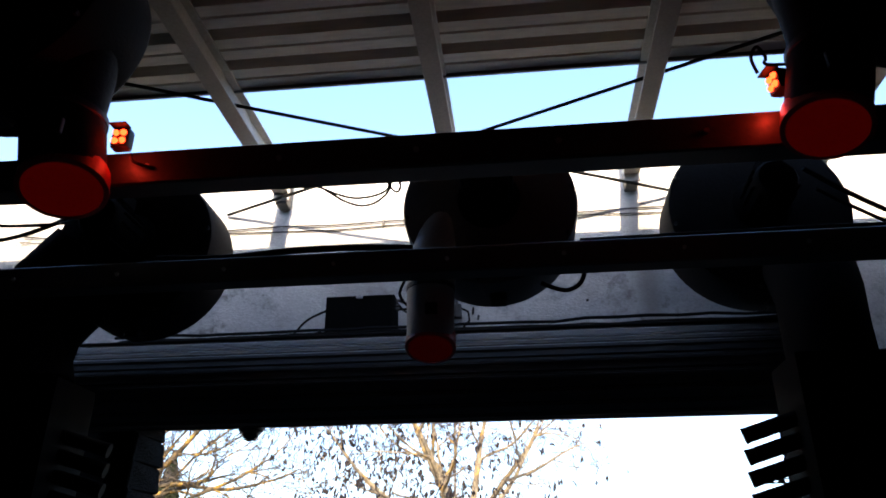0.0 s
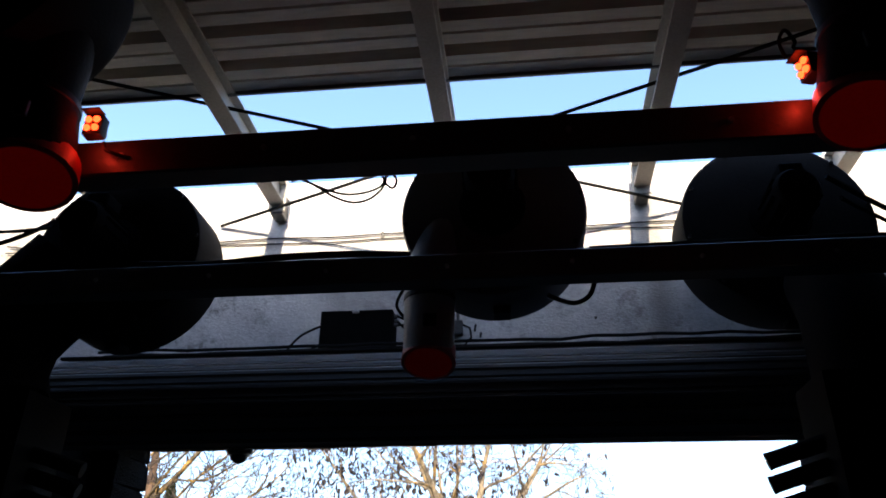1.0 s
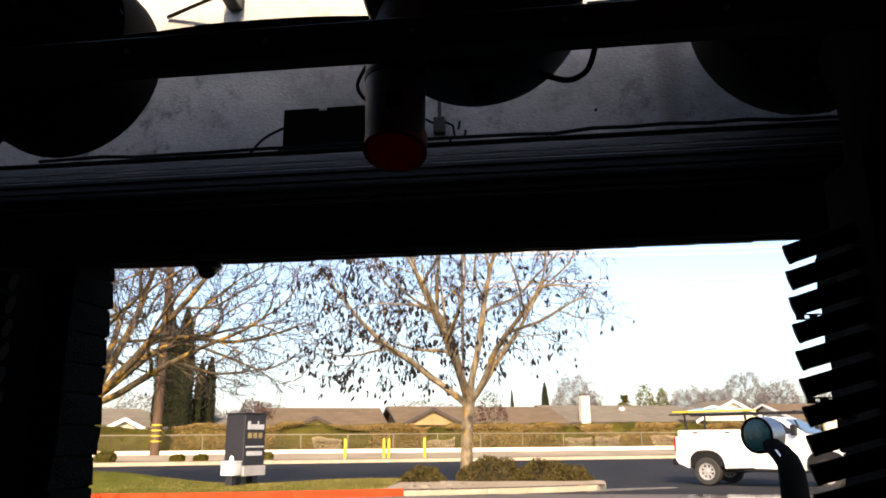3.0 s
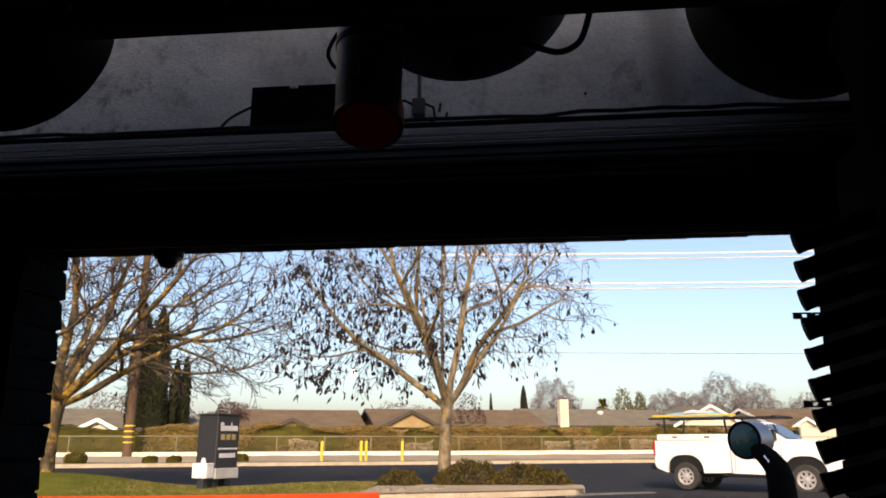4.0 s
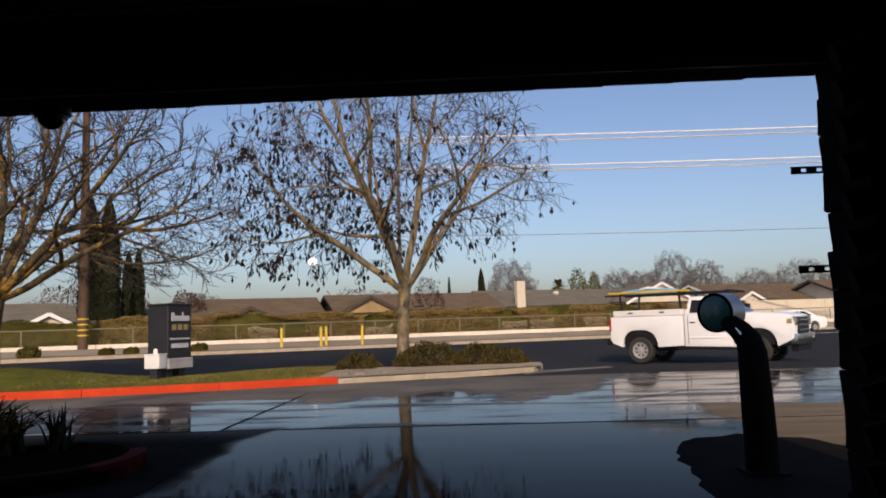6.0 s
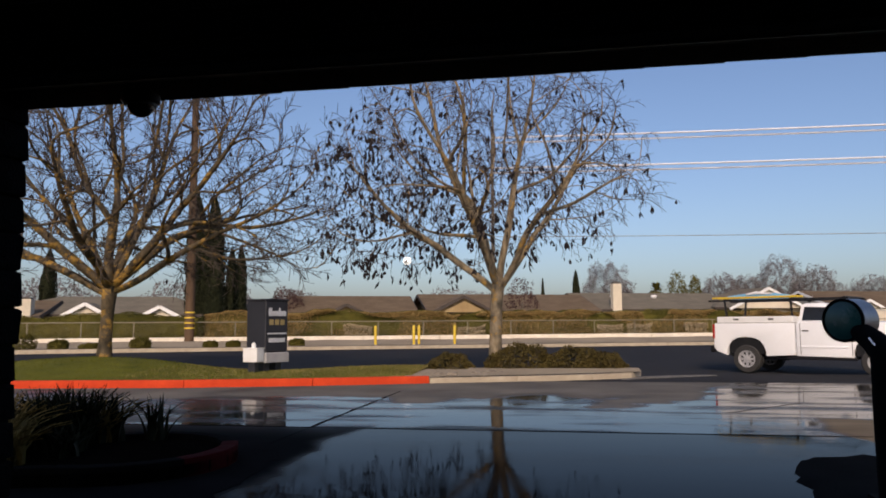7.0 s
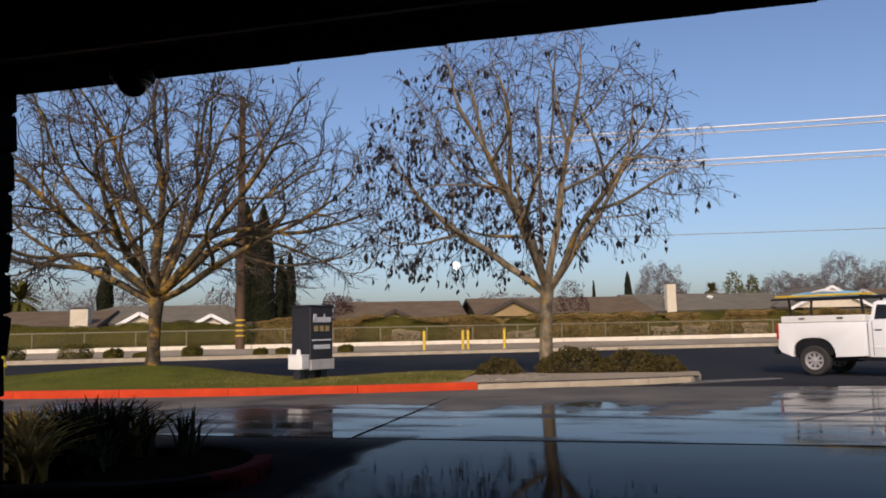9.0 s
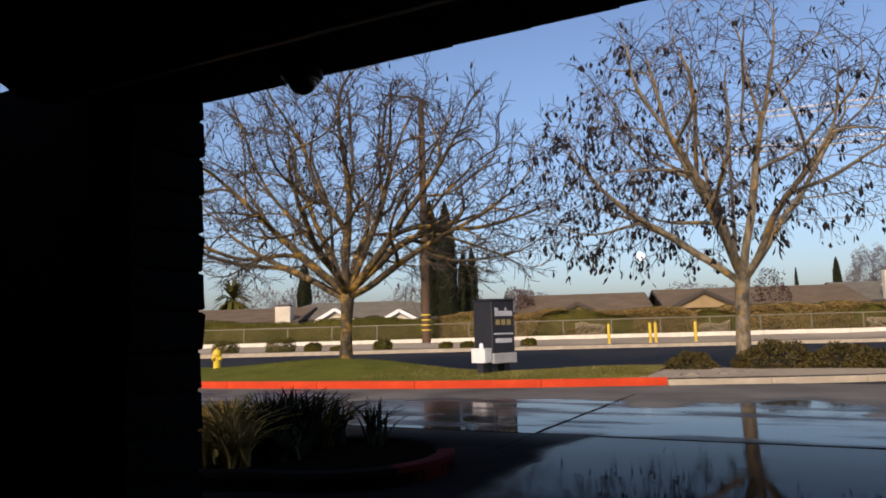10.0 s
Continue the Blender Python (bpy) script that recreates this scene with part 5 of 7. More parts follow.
bare_tree((-1.98, 22.1, 0.12), [(0, 0, -0.1, 0.24), (0.01, 0, 0.15, 0.19), (0.03, 0, 0.9, 0.165), (0.06, 0, 1.7, 0.16), (0.10, 0.0, 2.15, 0.18), (0.12, 0, 2.5, 0.13)],
    [((0.06, 0, 2.05), (-0.70, -0.05, 0.72), 6.0, 0.12), ((0.10, 0, 2.25), (-0.28, 0.15, 0.95), 6.4, 0.13), ((0.14, 0, 2.25), (0.16, -0.15, 1), 6.4, 0.12),
     ((0.15, 0, 2.1), (0.45, 0.2, 0.85), 6.2, 0.115), ((0.15, 0, 2.1), (0.60, -0.25, 0.75), 5.6, 0.095), ((0.08, 0, 2.3), (-0.35, 0.6, 0.8), 5.8, 0.09), ((0.08, 0, 2.2), (-0.35, -0.62, 0.8), 5.4, 0.09)],
    dict(crown=((-0.35, 0, 5.25), (4.75, 4.4, 4.35)), room=1050, hang=2.35, rise=0.32, floor=4.2, open=1.7, bare=6, step=0.27, kill=0.52, keep=1.0, lift=0.03, tip=0.011, thick=0.105, taper=1.0,
         twigs=1, twig=(0.45, 0.9), angle=(25, 75), droop=-0.16, thin=0.0068),
    11, "leafless street tree hung with dark seed pods, in the shrub bed", M_PALEBARK, 2000, 2.2, (0.085, 0.18), 280, 0.9)
bare_tree((-12.8, 21.1, 0.36), [(0, 0, -0.15, 0.30), (0.0, 0, 0.12, 0.22), (0.02, 0, 0.5, 0.18), (0.04, 0, 1.1, 0.165), (0.07, 0, 1.65, 0.19), (0.10, 0, 1.95, 0.21), (0.13, 0, 2.25, 0.15)],
    [((0.03, 0, 1.85), (-0.85, -0.1, 0.46), 6.6, 0.129), ((0.06, 0, 2.0), (-0.60, 0.25, 0.80), 7.4, 0.135), ((0.10, 0, 2.1), (-0.05, -0.2, 1), 7.2, 0.145), ((0.13, 0, 2.1), (0.42, 0.2, 0.90), 6.6, 0.129), ((0.15, 0, 1.9), (0.93, -0.1, 0.34), 7.0, 0.115),
     ((0.15, 0, 2.0), (0.68, -0.15, 0.66), 6.6, 0.129), ((0.10, 0, 2.0), (0.1, -0.85, 0.65), 5.8, 0.11), ((0.06, 0, 2.0), (-0.2, 0.8, 0.70), 6.2, 0.104), ((0.06, 0, 2.0), (-0.6, -0.55, 0.7), 6.4, 0.113), ((0.15, 0, 2.05), (0.5, 0.7, 0.7), 5.4, 0.104)],
    dict(crown=((0.25, 0, 4.2), (6.5, 5.8, 4.4)), room=1350, hang=1.9, rise=0.0, floor=3.4, open=1.8, bare=7, step=0.28, kill=0.52, keep=1.6, lift=0.02, tip=0.013, thick=0.13, taper=1.0,
         twigs=1, twig=(0.45, 0.95), angle=(15, 40), droop=0.02, thin=0.009),
    23, "large spreading leafless tree on the grass mound", M_LICHEN, 420, 2.4, (0.07, 0.14), 0, 0.2)


# ---- leafy masses
def leaves(name, place, count, size, material, seed, parent=None, label="", slim=1.0):
    """Many small leaf blades; place(r) gives a point."""
    r = random.Random(seed)
    vs, fs = [], []
    for i in range(count):
        p = Vector(place(r))
        a = Vector((r.gauss(0, 1), r.gauss(0, 1), r.gauss(0, 1))).normalized() * size * r.uniform(0.6, 1.3)
        b = a.orthogonal().normalized() * size * slim * r.uniform(0.35, 0.6)
        b.rotate(Matrix.Rotation(r.uniform(0, 6.28), 3, a))
        n = len(vs)
        for q in (p - a * 0.5, p + b * 0.5, p + a * 0.5, p - b * 0.5):
            vs.append((q.x, q.y, q.z))
        fs.append((n, n + 1, n + 2, n + 3))
    ob = raw(name, vs, fs, material, parent, label)
    ob["kind"] = "stuff"
    return ob


def lump(r, cx, cy, cz, rx, ry, rz, knob=0.18, freq=2.0, square=0.0):
    """A spot near the skin of a knobbly half ball; square: how far it is clipped towards a box."""
    d = Vector((r.gauss(0, 1), r.gauss(0, 1), abs(r.gauss(0, 1)) * 0.9 + 0.02)).normalized()
    k = (0.72 + 0.28 * r.random() ** 0.4) * (1 + knob * noise.noise(Vector((d.x * freq + cx, d.y * freq + cy, d.z * freq))))
    k *= max(abs(d.x), abs(d.y), d.z) ** -square
    return (cx + d.x * rx * k, cy + d.y * ry * k, cz + d.z * rz * k)


def shrub(at, rx, ry, rz, count, size, material, label, seed, group="bed shrubs", square=0.0):
    s = thing("shrub", at, label, "shrub", group)
    leaves("foliage", lambda r: lump(r, 0, 0, 0, rx, ry, rz, square=square), count, size, material, seed, s)
    vs = Wood(seed)
    for i in range(9):
        a = i * 0.7
        vs.limb([Vector((0.05 * math.cos(a), 0.05 * math.sin(a), -0.03)), Vector((rx * 0.35 * math.cos(a), ry * 0.35 * math.sin(a), rz * 0.45)), Vector((rx * 0.7 * math.cos(a), ry * 0.7 * math.sin(a), rz * 0.7))], [0.02, 0.014, 0.006], 5, False)
    raw("stems", vs.v, vs.f, M_TWIG, s)
    return s


shrub((-3.05, 21.2, 0.11), 0.62, 0.5, 0.47, 2600, 0.075, M_LEAF, "low olive-green shrub with small leaves in the bed", 1)
shrub((-1.25, 21.75, 0.09), 0.95, 0.55, 0.72, 4600, 0.075, M_LEAF, "dense dark olive shrub beside the tree trunk", 2)
shrub((0.1, 21.8, 0.09), 0.85, 0.5, 0.63, 4200, 0.075, M_LEAF, "dense olive-brown shrub near the island tip", 3)
shrub((0.85, 21.7, 0.09), 0.6, 0.45, 0.50, 2600, 0.075, M_LEAF, "small olive-brown shrub at the island tip", 4)
rr = random.Random(9)
bm = bmesh.new()
bmesh.ops.create_icosphere(bm, subdivisions=2, radius=0.12)
for v in bm.verts:
    v.co = Vector((v.co.x * 1.3, v.co.y, v.co.z * 0.7)) * (1 + 0.25 * noise.noise(v.co * 9))
rock = part("stone", bm, M_ROCK)
tagged(rock, "pale landscape stone lying in the shrub bed", "stone", "bed stones")
rock.matrix_basis = pose(-2.4, 20.6, 0.15)
for i in range(7):
    x = rr.uniform(-3.3, -0.9)
    o = new("stone", rock.data)
    o.matrix_basis = pose(x, front_y(x) + rr.uniform(0.5, 1.2), 0.145, 0, 0, rr.uniform(0, 360)) @ Matrix.Scale(rr.uniform(0.5, 1.1), 4)
    tagged(o, "pale landscape stone lying in the shrub bed", "stone", "bed stones")
# ---- just outside the exit
def exit_signal():
    s = thing("exit_signal", (2.40, 8.6, 0), "dark bent post with a round teal signal lamp", "signal")
    part("base_plate", boxes(((-0.07, -0.40, 0.012), (0.32, 0.32, 0.024)), bevel=0.005), M_TOWER, s)
    part("post", tube(bmesh.new(), [(-0.07, -0.40, -0.02), (-0.08, -0.40, 0.6), (-0.09, -0.40, 0.98), (-0.10, -0.37, 1.07), (-0.13, -0.28, 1.15), (-0.16, -0.16, 1.21), (-0.19, -0.05, 1.27)], [0.135, 0.128, 0.115, 0.105, 0.092, 0.08, 0.07], 20), M_TOWER, s)
    head = Vector((-0.21, -0.03, 1.31))
    hp = pose(*head, 0, 0, -50) @ Matrix.Scale(0.79, 4)
    bm = bmesh.new()
    lathe(bm, [(0.195, -0.10), (0.215, -0.105), (0.217, -0.02), (0.217, 0.15), (0.19, 0.18), (0.08, 0.20)], axis='y', seg=40)
    part("case", bm, M_GALV, s, "dull grey steel lamp case").matrix_basis = hp
    bm = bmesh.new()
    lathe(bm, [(0.194, -0.099), (0.194, -0.107), (0.12, -0.128), (0.04, -0.136)], axis='y', seg=40)
    part("lens", bm, M_TEAL, s, "dark teal unlit lens").matrix_basis = hp
    part("lens_ring", lathe(bmesh.new(), [(0.192, -0.100), (0.192, -0.118), (0.216, -0.116), (0.219, -0.098)], axis='y', seg=40, close=False), M_TOWER, s).matrix_basis = hp
    for dx in (-0.045, 0.035):
        part("yoke_bar", boxes(((0, 0, 0), (0.016, 0.016, 0.13)), bevel=0.003), M_CHROME, s).matrix_basis = pose(-0.13 + dx, -0.40, 1.13, -35, -25, 0)
    return s


exit_signal()


# planter island with a round red nose, strap-leaved plants
def planter():
    k = tagged(new("kerb_planter"), "red planter kerb with shade put into the colour of its stones", "kerb", "", "structure")
    cx, cy, R = -4.2, 8.80, 1.05
    pts = [(-9.5, cy + R - 1.6)] + [(cx + R * math.cos(a), cy + R * math.sin(a)) for a in [radians(90 - 15 * i) for i in range(13)]] + [(-9.5, cy - R - 1.6)]
    for (xa, ya), (xb, yb) in zip(pts, pts[1:]):
        ln = math.hypot(xb - xa, yb - ya)
        cnt = max(1, round(ln / 0.9))
        for i in range(cnt):
            f = (i + 0.5) / cnt
            # stones coloured as sunlit red, shaded maroon at the nose, black elsewhere
            part("kerbstone", boxes(((0, -0.08, 0.06), (ln / cnt + (0.02 if cnt == 1 else -0.006), 0.16, 0.20)), bevel=0.02, seg=2), M_KERBSHADE if cnt == 1 and -0.45 < (ya + yb) / 2 - cy < 0.6 else (M_REDKERB if cnt > 1 and xa < xb and xa + (xb - xa) * f < -5.2 else M_KERBBLACK), k).matrix_basis = pose(xa + (xb - xa) * f, ya + (yb - ya) * f, 0, 0, 0, math.degrees(math.atan2(yb - ya, xb - xa)))
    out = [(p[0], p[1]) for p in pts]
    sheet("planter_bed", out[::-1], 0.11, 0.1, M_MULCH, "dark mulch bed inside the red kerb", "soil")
    return k


planter()


def strap_plant(at, count, h, spread, material, label, seed):
    p = thing("strap_plant", at, label, "plant", "strap plants")
    r = random.Random(seed)
    vs, fs = [], []
    for i in range(count):
        a, lean, L = r.uniform(0, 6.283), r.uniform(0.15, 1.0) * spread, h * r.uniform(0.65, 1.15)
        w = r.uniform(0.016, 0.030)
        bx, by = r.gauss(0, 0.05), r.gauss(0, 0.05)
        sx, sy = -math.sin(a) * w, math.cos(a) * w
        n = len(vs)
        for j in range(6):
            t = j / 5
            rad = lean * L * t ** 1.7
            z = L * (t - 0.32 * lean * t ** 3)
            tw = (1 - t ** 2.2) if j < 5 else 0.04
            cxx, cyy = bx + math.cos(a) * rad, by + math.sin(a) * rad
            vs += [(cxx - sx * tw, cyy - sy * tw, z + 0.008), (cxx, cyy, z), (cxx + sx * tw, cyy + sy * tw, z + 0.008)]
        for j in range(5):
            b = n + 3 * j
            fs += [(b, b + 1, b + 4, b + 3), (b + 1, b + 2, b + 5, b + 4)]
    raw("leaf_clump", vs, fs, material, p)["kind"] = "stuff"
    return p


# last value: 1 gives the sunlit leaf colour, 0 the shaded one
SPOTS = [(-4.78, 7.98, 0.60, 70, 1), (-5.02, 8.20, 0.70, 80, 1), (-5.28, 8.45, 0.74, 80, 1), (-5.52, 8.70, 0.74, 80, 1), (-5.78, 8.92, 0.70, 70, 1), (-5.12, 7.90, 0.58, 60, 1),
         (-5.90, 8.55, 0.70, 70, 1), (-6.35, 8.60, 0.70, 70, 1), (-4.80, 9.32, 0.64, 50, 1), (-5.22, 8.92, 0.72, 80, 0), (-5.02, 9.08, 0.78, 90, 0), (-4.86, 9.18, 0.74, 80, 0),
         (-4.98, 8.78, 0.68, 70, 0), (-4.72, 8.85, 0.46, 50, 0), (-4.74, 9.42, 0.60, 40, 0), (-5.32, 9.22, 0.70, 70, 0), (-4.32, 9.56, 0.64, 26, 0), (-4.62, 8.50, 0.42, 50, 0)]
for i, (x, y, h, n, dry) in enumerate(SPOTS):
    strap_plant((x, y, 0.10), n, 0.80 * h, 0.85 if not dry else 1.0, M_STRAPLIT if dry else M_STRAP, "clump of strap leaves in the planter, coloured yellow as sunlit" if dry else "clump of strap leaves in the planter, coloured dark as shaded", 100 + i)


# ---- on the island
def monument_sign():
    s = thing("monument_sign", (-7.75, 20.5, 0.15), "charcoal two-sided drive-in sign with pale panels on a grey plinth", "sign", turn=66)
    part("cabinet", boxes(((0, 0, 1.13), (0.78, 0.70, 1.32)), bevel=0.02), M_SIGN, s)
    part("cap", boxes(((0, 0, 1.81), (0.82, 0.74, 0.05)), bevel=0.01), M_SIGN, s)
    part("plinth", boxes(((0.02, -0.03, 0.34), (0.80, 0.70, 0.26)), bevel=0.015), M_PLINTH, s, "pale grey plinth")
    part("foot", boxes(((-0.2, 0, 0.10), (0.2, 0.45, 0.34)), bevel=0.01), M_SIGN, s)
    part("foot", boxes(((0.2, 0, 0.10), (0.2, 0.45, 0.34)), bevel=0.01), M_SIGN, s)
    part("title_bar", boxes(((0.03, -0.355, 1.46), (0.56, 0.012, 0.13)), ((-0.23, -0.355, 1.50), (0.11, 0.012, 0.21)), ((0.09, -0.355, 1.51), (0.05, 0.012, 0.20)), bevel=0.004), M_SIGNBAR, s, "pale lettering drawn as a plain shape")
    for i in range(3):
        part("title_bar", boxes(((-0.19 + 0.19 * i, -0.355, 1.24), (0.14, 0.012, 0.14)), bevel=0.004), M_SIGNGOLD, s, "dull yellow lettering too small to read")
    part("title_bar", boxes(((0.0, -0.355, 0.95), (0.66, 0.012, 0.04)), bevel=0.004), M_SIGNBAR, s)
    part("title_bar", boxes(((0.0, -0.355, 0.78), (0.56, 0.012, 0.11)), bevel=0.004), M_SIGNBAR, s)
    return s


monument_sign()


def meter_pedestal():
    m = thing("meter_pedestal", (-7.85, 19.9, 0.15), "white utility pedestal with a round cap on the grass", "pedestal", turn=-12)
    part("stem", boxes(((0, 0, 0.12), (0.20, 0.18, 0.26)), bevel=0.01), M_SIGN, m)
    part("cabinet", boxes(((0, 0, 0.41), (0.42, 0.30, 0.33)), bevel=0.02, seg=2), M_WHITE, m)
    part("lid", boxes(((0, 0, 0.585), (0.44, 0.32, 0.03)), bevel=0.008), M_WHITE, m)
    part("cap", lathe(bmesh.new(), [(0.055, 0.60), (0.055, 0.66), (0.045, 0.71), (0.02, 0.73)], seg=18), M_WHITE, m)
    return m


meter_pedestal()


def hydrant():
    h = thing("fire_hydrant", (-17.7, 20.9, 0.16), "yellow painted fire hydrant on the grass", "hydrant")
    part("barrel", lathe(bmesh.new(), [(0.16, -0.06), (0.16, 0.02), (0.12, 0.03), (0.12, 0.42), (0.15, 0.44), (0.15, 0.48), (0.13, 0.56), (0.07, 0.63)], seg=20), M_YELLOW, h)
    part("operating_nut", cyl(bmesh.new(), (0, 0, 0.62), (0, 0, 0.69), 0.03, seg=5), M_YELLOW, h)
    for a in (0, 180, 270):
        o = part("outlet", lathe(bmesh.new(), [(0.055, 0.10), (0.06, 0.19), (0.05, 0.20), (0.03, 0.22)], axis='x', seg=12), M_YELLOW, h)
        o.matrix_basis = pose(0, 0, 0.34, 0, 0, a)
    return h


hydrant()
# ---- far side of the street
def far_wall():
    w = tagged(new("retaining_wall"), "low pale concrete wall below the fence", "wall", "", "structure")
    for i in range(34):
        u = -72 + i * 5.0
        bm = boxes(((2.5, 0, 0.20), (4.98, 0.22, 0.40)), bevel=0.015)
        part("wall_panel", bm, M_PALEWALL, w).matrix_basis = pose(*rd(u, 6.2, 0.22), 0, 0, RANG)
    return w


far_wall()


def fence():
    f = thing("chain_fence", rd(0, 6.6, 0.35), "grey-green chain-link fence along the far pavement", "fence", turn=RANG)
    bm = cyl(bmesh.new(), (0, 0, -0.2), (0, 0, 1.22), 0.038, seg=8)
    p0 = part("post", bm, M_FENCE, f)
    p0.matrix_basis = pose(-70, 0, 0)
    for i in range(1, 55):
        share(p0, "post", pose(-70 + 3.0 * i, 0, 0), f)
    part("top_rail", cyl(bmesh.new(), (-70, 0, 1.2), (92, 0, 1.2), 0.032, seg=8), M_FENCE, f)
    vs, fs = [], []
    for i in range(900):
        x = -70 + 162 * i / 900
        for dx in (1.05, -1.05):
            n = len(vs)
            vs += [(x, 0.03, 0.06), (x + 0.007, 0.03, 0.06), (x + dx + 0.007, 0.03, 1.19), (x + dx, 0.03, 1.19)]
            fs.append((n, n + 1, n + 2, n + 3))
    raw("wire_mesh", vs, fs, M_FENCE, f)["kind"] = "stuff"
    return f



fence()


def hedge_place(u0, u1, n0, n1, z0, z1):
    def pick(r):
        u, k = r.uniform(u0, u1), r.random()
        top = z1 + 0.35 * noise.noise(Vector((u * 0.35, 3.3, 0))) + 0.15 * noise.noise(Vector((u * 1.3, 7.1, 0)))
        if k < 0.65:
            return rd(u, n0 + r.random() ** 2 * 0.5 + 0.25 * noise.noise(Vector((u * 0.8, 1, 0))), z0 + (top - z0) * r.random())
        return rd(u, r.uniform(n0, n1), top - r.random() ** 2 * 0.3)
    return pick


def hedge_core(parent, u0, u1, top, seed):
    """Dense inner growth of a clipped hedge: a knobbly long mound behind the outer leaves."""
    inv = parent.matrix_basis.inverted()
    vs, fs = [], []
    cnt = int((u1 - u0) / 0.6)
    ring = ((7.85, 0.0), (7.80, 0.45), (7.85, 0.85), (8.05, 1.0), (8.7, 1.0), (9.1, 0.9), (9.1, 0.0))
    for i in range(cnt + 1):
        u = u0 + (u1 - u0) * i / cnt
        t = top + 0.30 * noise.noise(Vector((u * 0.35, 3.3, 0))) + 0.12 * noise.noise(Vector((u * 1.3, seed, 0)))
        for k, (n, f) in enumerate(ring):
            w = 0.12 * noise.noise(Vector((u * 1.1, k * 1.7, seed)))
            vs.append(tuple(inv @ Vector(rd(u, n + w, 0.25 + (t - 0.25) * f + w))))
    k = len(ring)
    for i in range(cnt):
        for j in range(k - 1):
            fs.append((i * k + j, (i + 1) * k + j, (i + 1) * k + j + 1, i * k + j + 1))
    raw("dense_growth", vs, fs, M_HEDGE, parent)


def patchy(pick):
    """Keeps to withered patches along the hedge."""
    def inner(r):
        for i in range(12):
            p = pick(r)
            if noise.noise(Vector((p[0] * 0.32, p[1] * 0.32, p[2] * 0.5))) > -0.12:
                return p
        return p
    return inner


h = thing("hedge", rd(-30, 8, 0.4), "long clipped olive-green hedge behind the fence", "hedge", "far hedges")
hm = h.matrix_basis.inverted()


def local(pick):
    return lambda r: hm @ Vector(pick(r))


leaves("foliage", local(hedge_place(-75, -6, 7.6, 9.2, 0.3, 2.0)), 60000, 0.10, M_HEDGE, 41, h)
hedge_core(h, -75, -6, 1.95, 61)
h = thing("hedge", rd(30, 8, 0.4), "long ragged ivy hedge, part dry, behind the fence", "hedge", "far hedges")
hm = h.matrix_basis.inverted()
leaves("foliage", local(hedge_place(-8, 95, 7.6, 9.2, 0.3, 2.2)), 80000, 0.105, M_HEDGE, 42, h)
hedge_core(h, -8, 95, 2.1, 62)
leaves("dry_foliage", local(patchy(hedge_place(-12, 36, 7.40, 7.9, 0.3, 2.15))), 56000, 0.10, M_DRYIVY, 43, h, "withered brown ivy")

# pale leaf patches stand in for bright bare ground behind the fence
for u in (-3.2, 4.5, 14.6, 16.8, 21.2, 27.5):
    leaves("dry_foliage", local(hedge_place(u, u + 1.9, 7.25, 7.6, 0.3, 1.25)), 1500, 0.10, M_SANDLEAF, 44 + int(u), h, "pale leaf patch standing in for bare sandy ground")

# roadside shrubs on the verge
for i, (x, y, a, b) in enumerate(((-31.6, 35.7, 0.7, 0.7), (-28.5, 36.9, 0.80, 0.80), (-26.7, 37.6, 0.45, 0.50), (-25.2, 38.2, 0.55, 0.28), (-22.9, 39.1, 0.50, 0.58), (-19.5, 40.4, 0.36, 0.36), (-18.4, 40.9, 0.36, 0.36), (-15.5, 43.0, 0.42, 0.42))):
    shrub((x, y, 0.14), a, a * 0.8, b, 2600, 0.10, M_HEDGE, "low spreading shrub on the far verge" if b < 0.3 else "small clipped green shrub on the far verge", 300 + i, "verge shrubs", 0.6)



def bollard(x, y):
    b = thing("bollard", (x, y, 0.14), "yellow painted steel bollard on the far pavement", "bollard", "yellow bollards")
    part("pipe", lathe(bmesh.new(), [(0.085, -0.05), (0.085, 1.05), (0.07, 1.11), (0.03, 1.14)], seg=18), M_YELLOW, b)
    part("base_ring", lathe(bmesh.new(), [(0.14, -0.02), (0.14, 0.03), (0.09, 0.035)], seg=18), M_KERB, b)
    return b


for x, y in ((-11.2, 44.4), (-9.05, 45.1), (-8.85, 45.6), (-6.75, 45.95)):
    bollard(x, y)


def utility_pole():
    p = thing("utility_pole", (-23.05, 44.6, 0.2), "tall brown wooden utility pole with yellow reflector bands", "pole")
    part("shaft", cyl(bmesh.new(), (0, 0, -0.3), (0, 0, 16.2), 0.30, 0.19, 16), M_POLE, p)
    for i in range(4):
        part("reflector_band", cyl(bmesh.new(), (0, 0, 0.95 + 0.32 * i), (0, 0, 1.03 + 0.32 * i), 0.305, 0.304, 16), M_YELLOW, p, "yellow reflector band")
    part("cross_arm", boxes(((0, -0.25, 13.4), (0.12, 2.6, 0.14))), M_POLE, p)
    part("cross_arm", boxes(((0, -0.25, 11.4), (0.12, 2.0, 0.14))), M_POLE, p)
    return p


utility_pole()
slim = thing("utility_pole", (-4.4, 46.2, 0.2), "slim grey utility pole behind the street tree", "pole")
part("shaft", cyl(bmesh.new(), (0, 0, -0.3), (0, 0, 13.0), 0.12, 0.075, 12), M_BARK, slim)
part("cross_arm", boxes(((0, 0.25, 12.75), (0.10, 1.5, 0.12))), M_BARK, slim)
part("cross_arm", boxes(((0, 0.25, 10.85), (0.10, 1.5, 0.12))), M_BARK, slim)
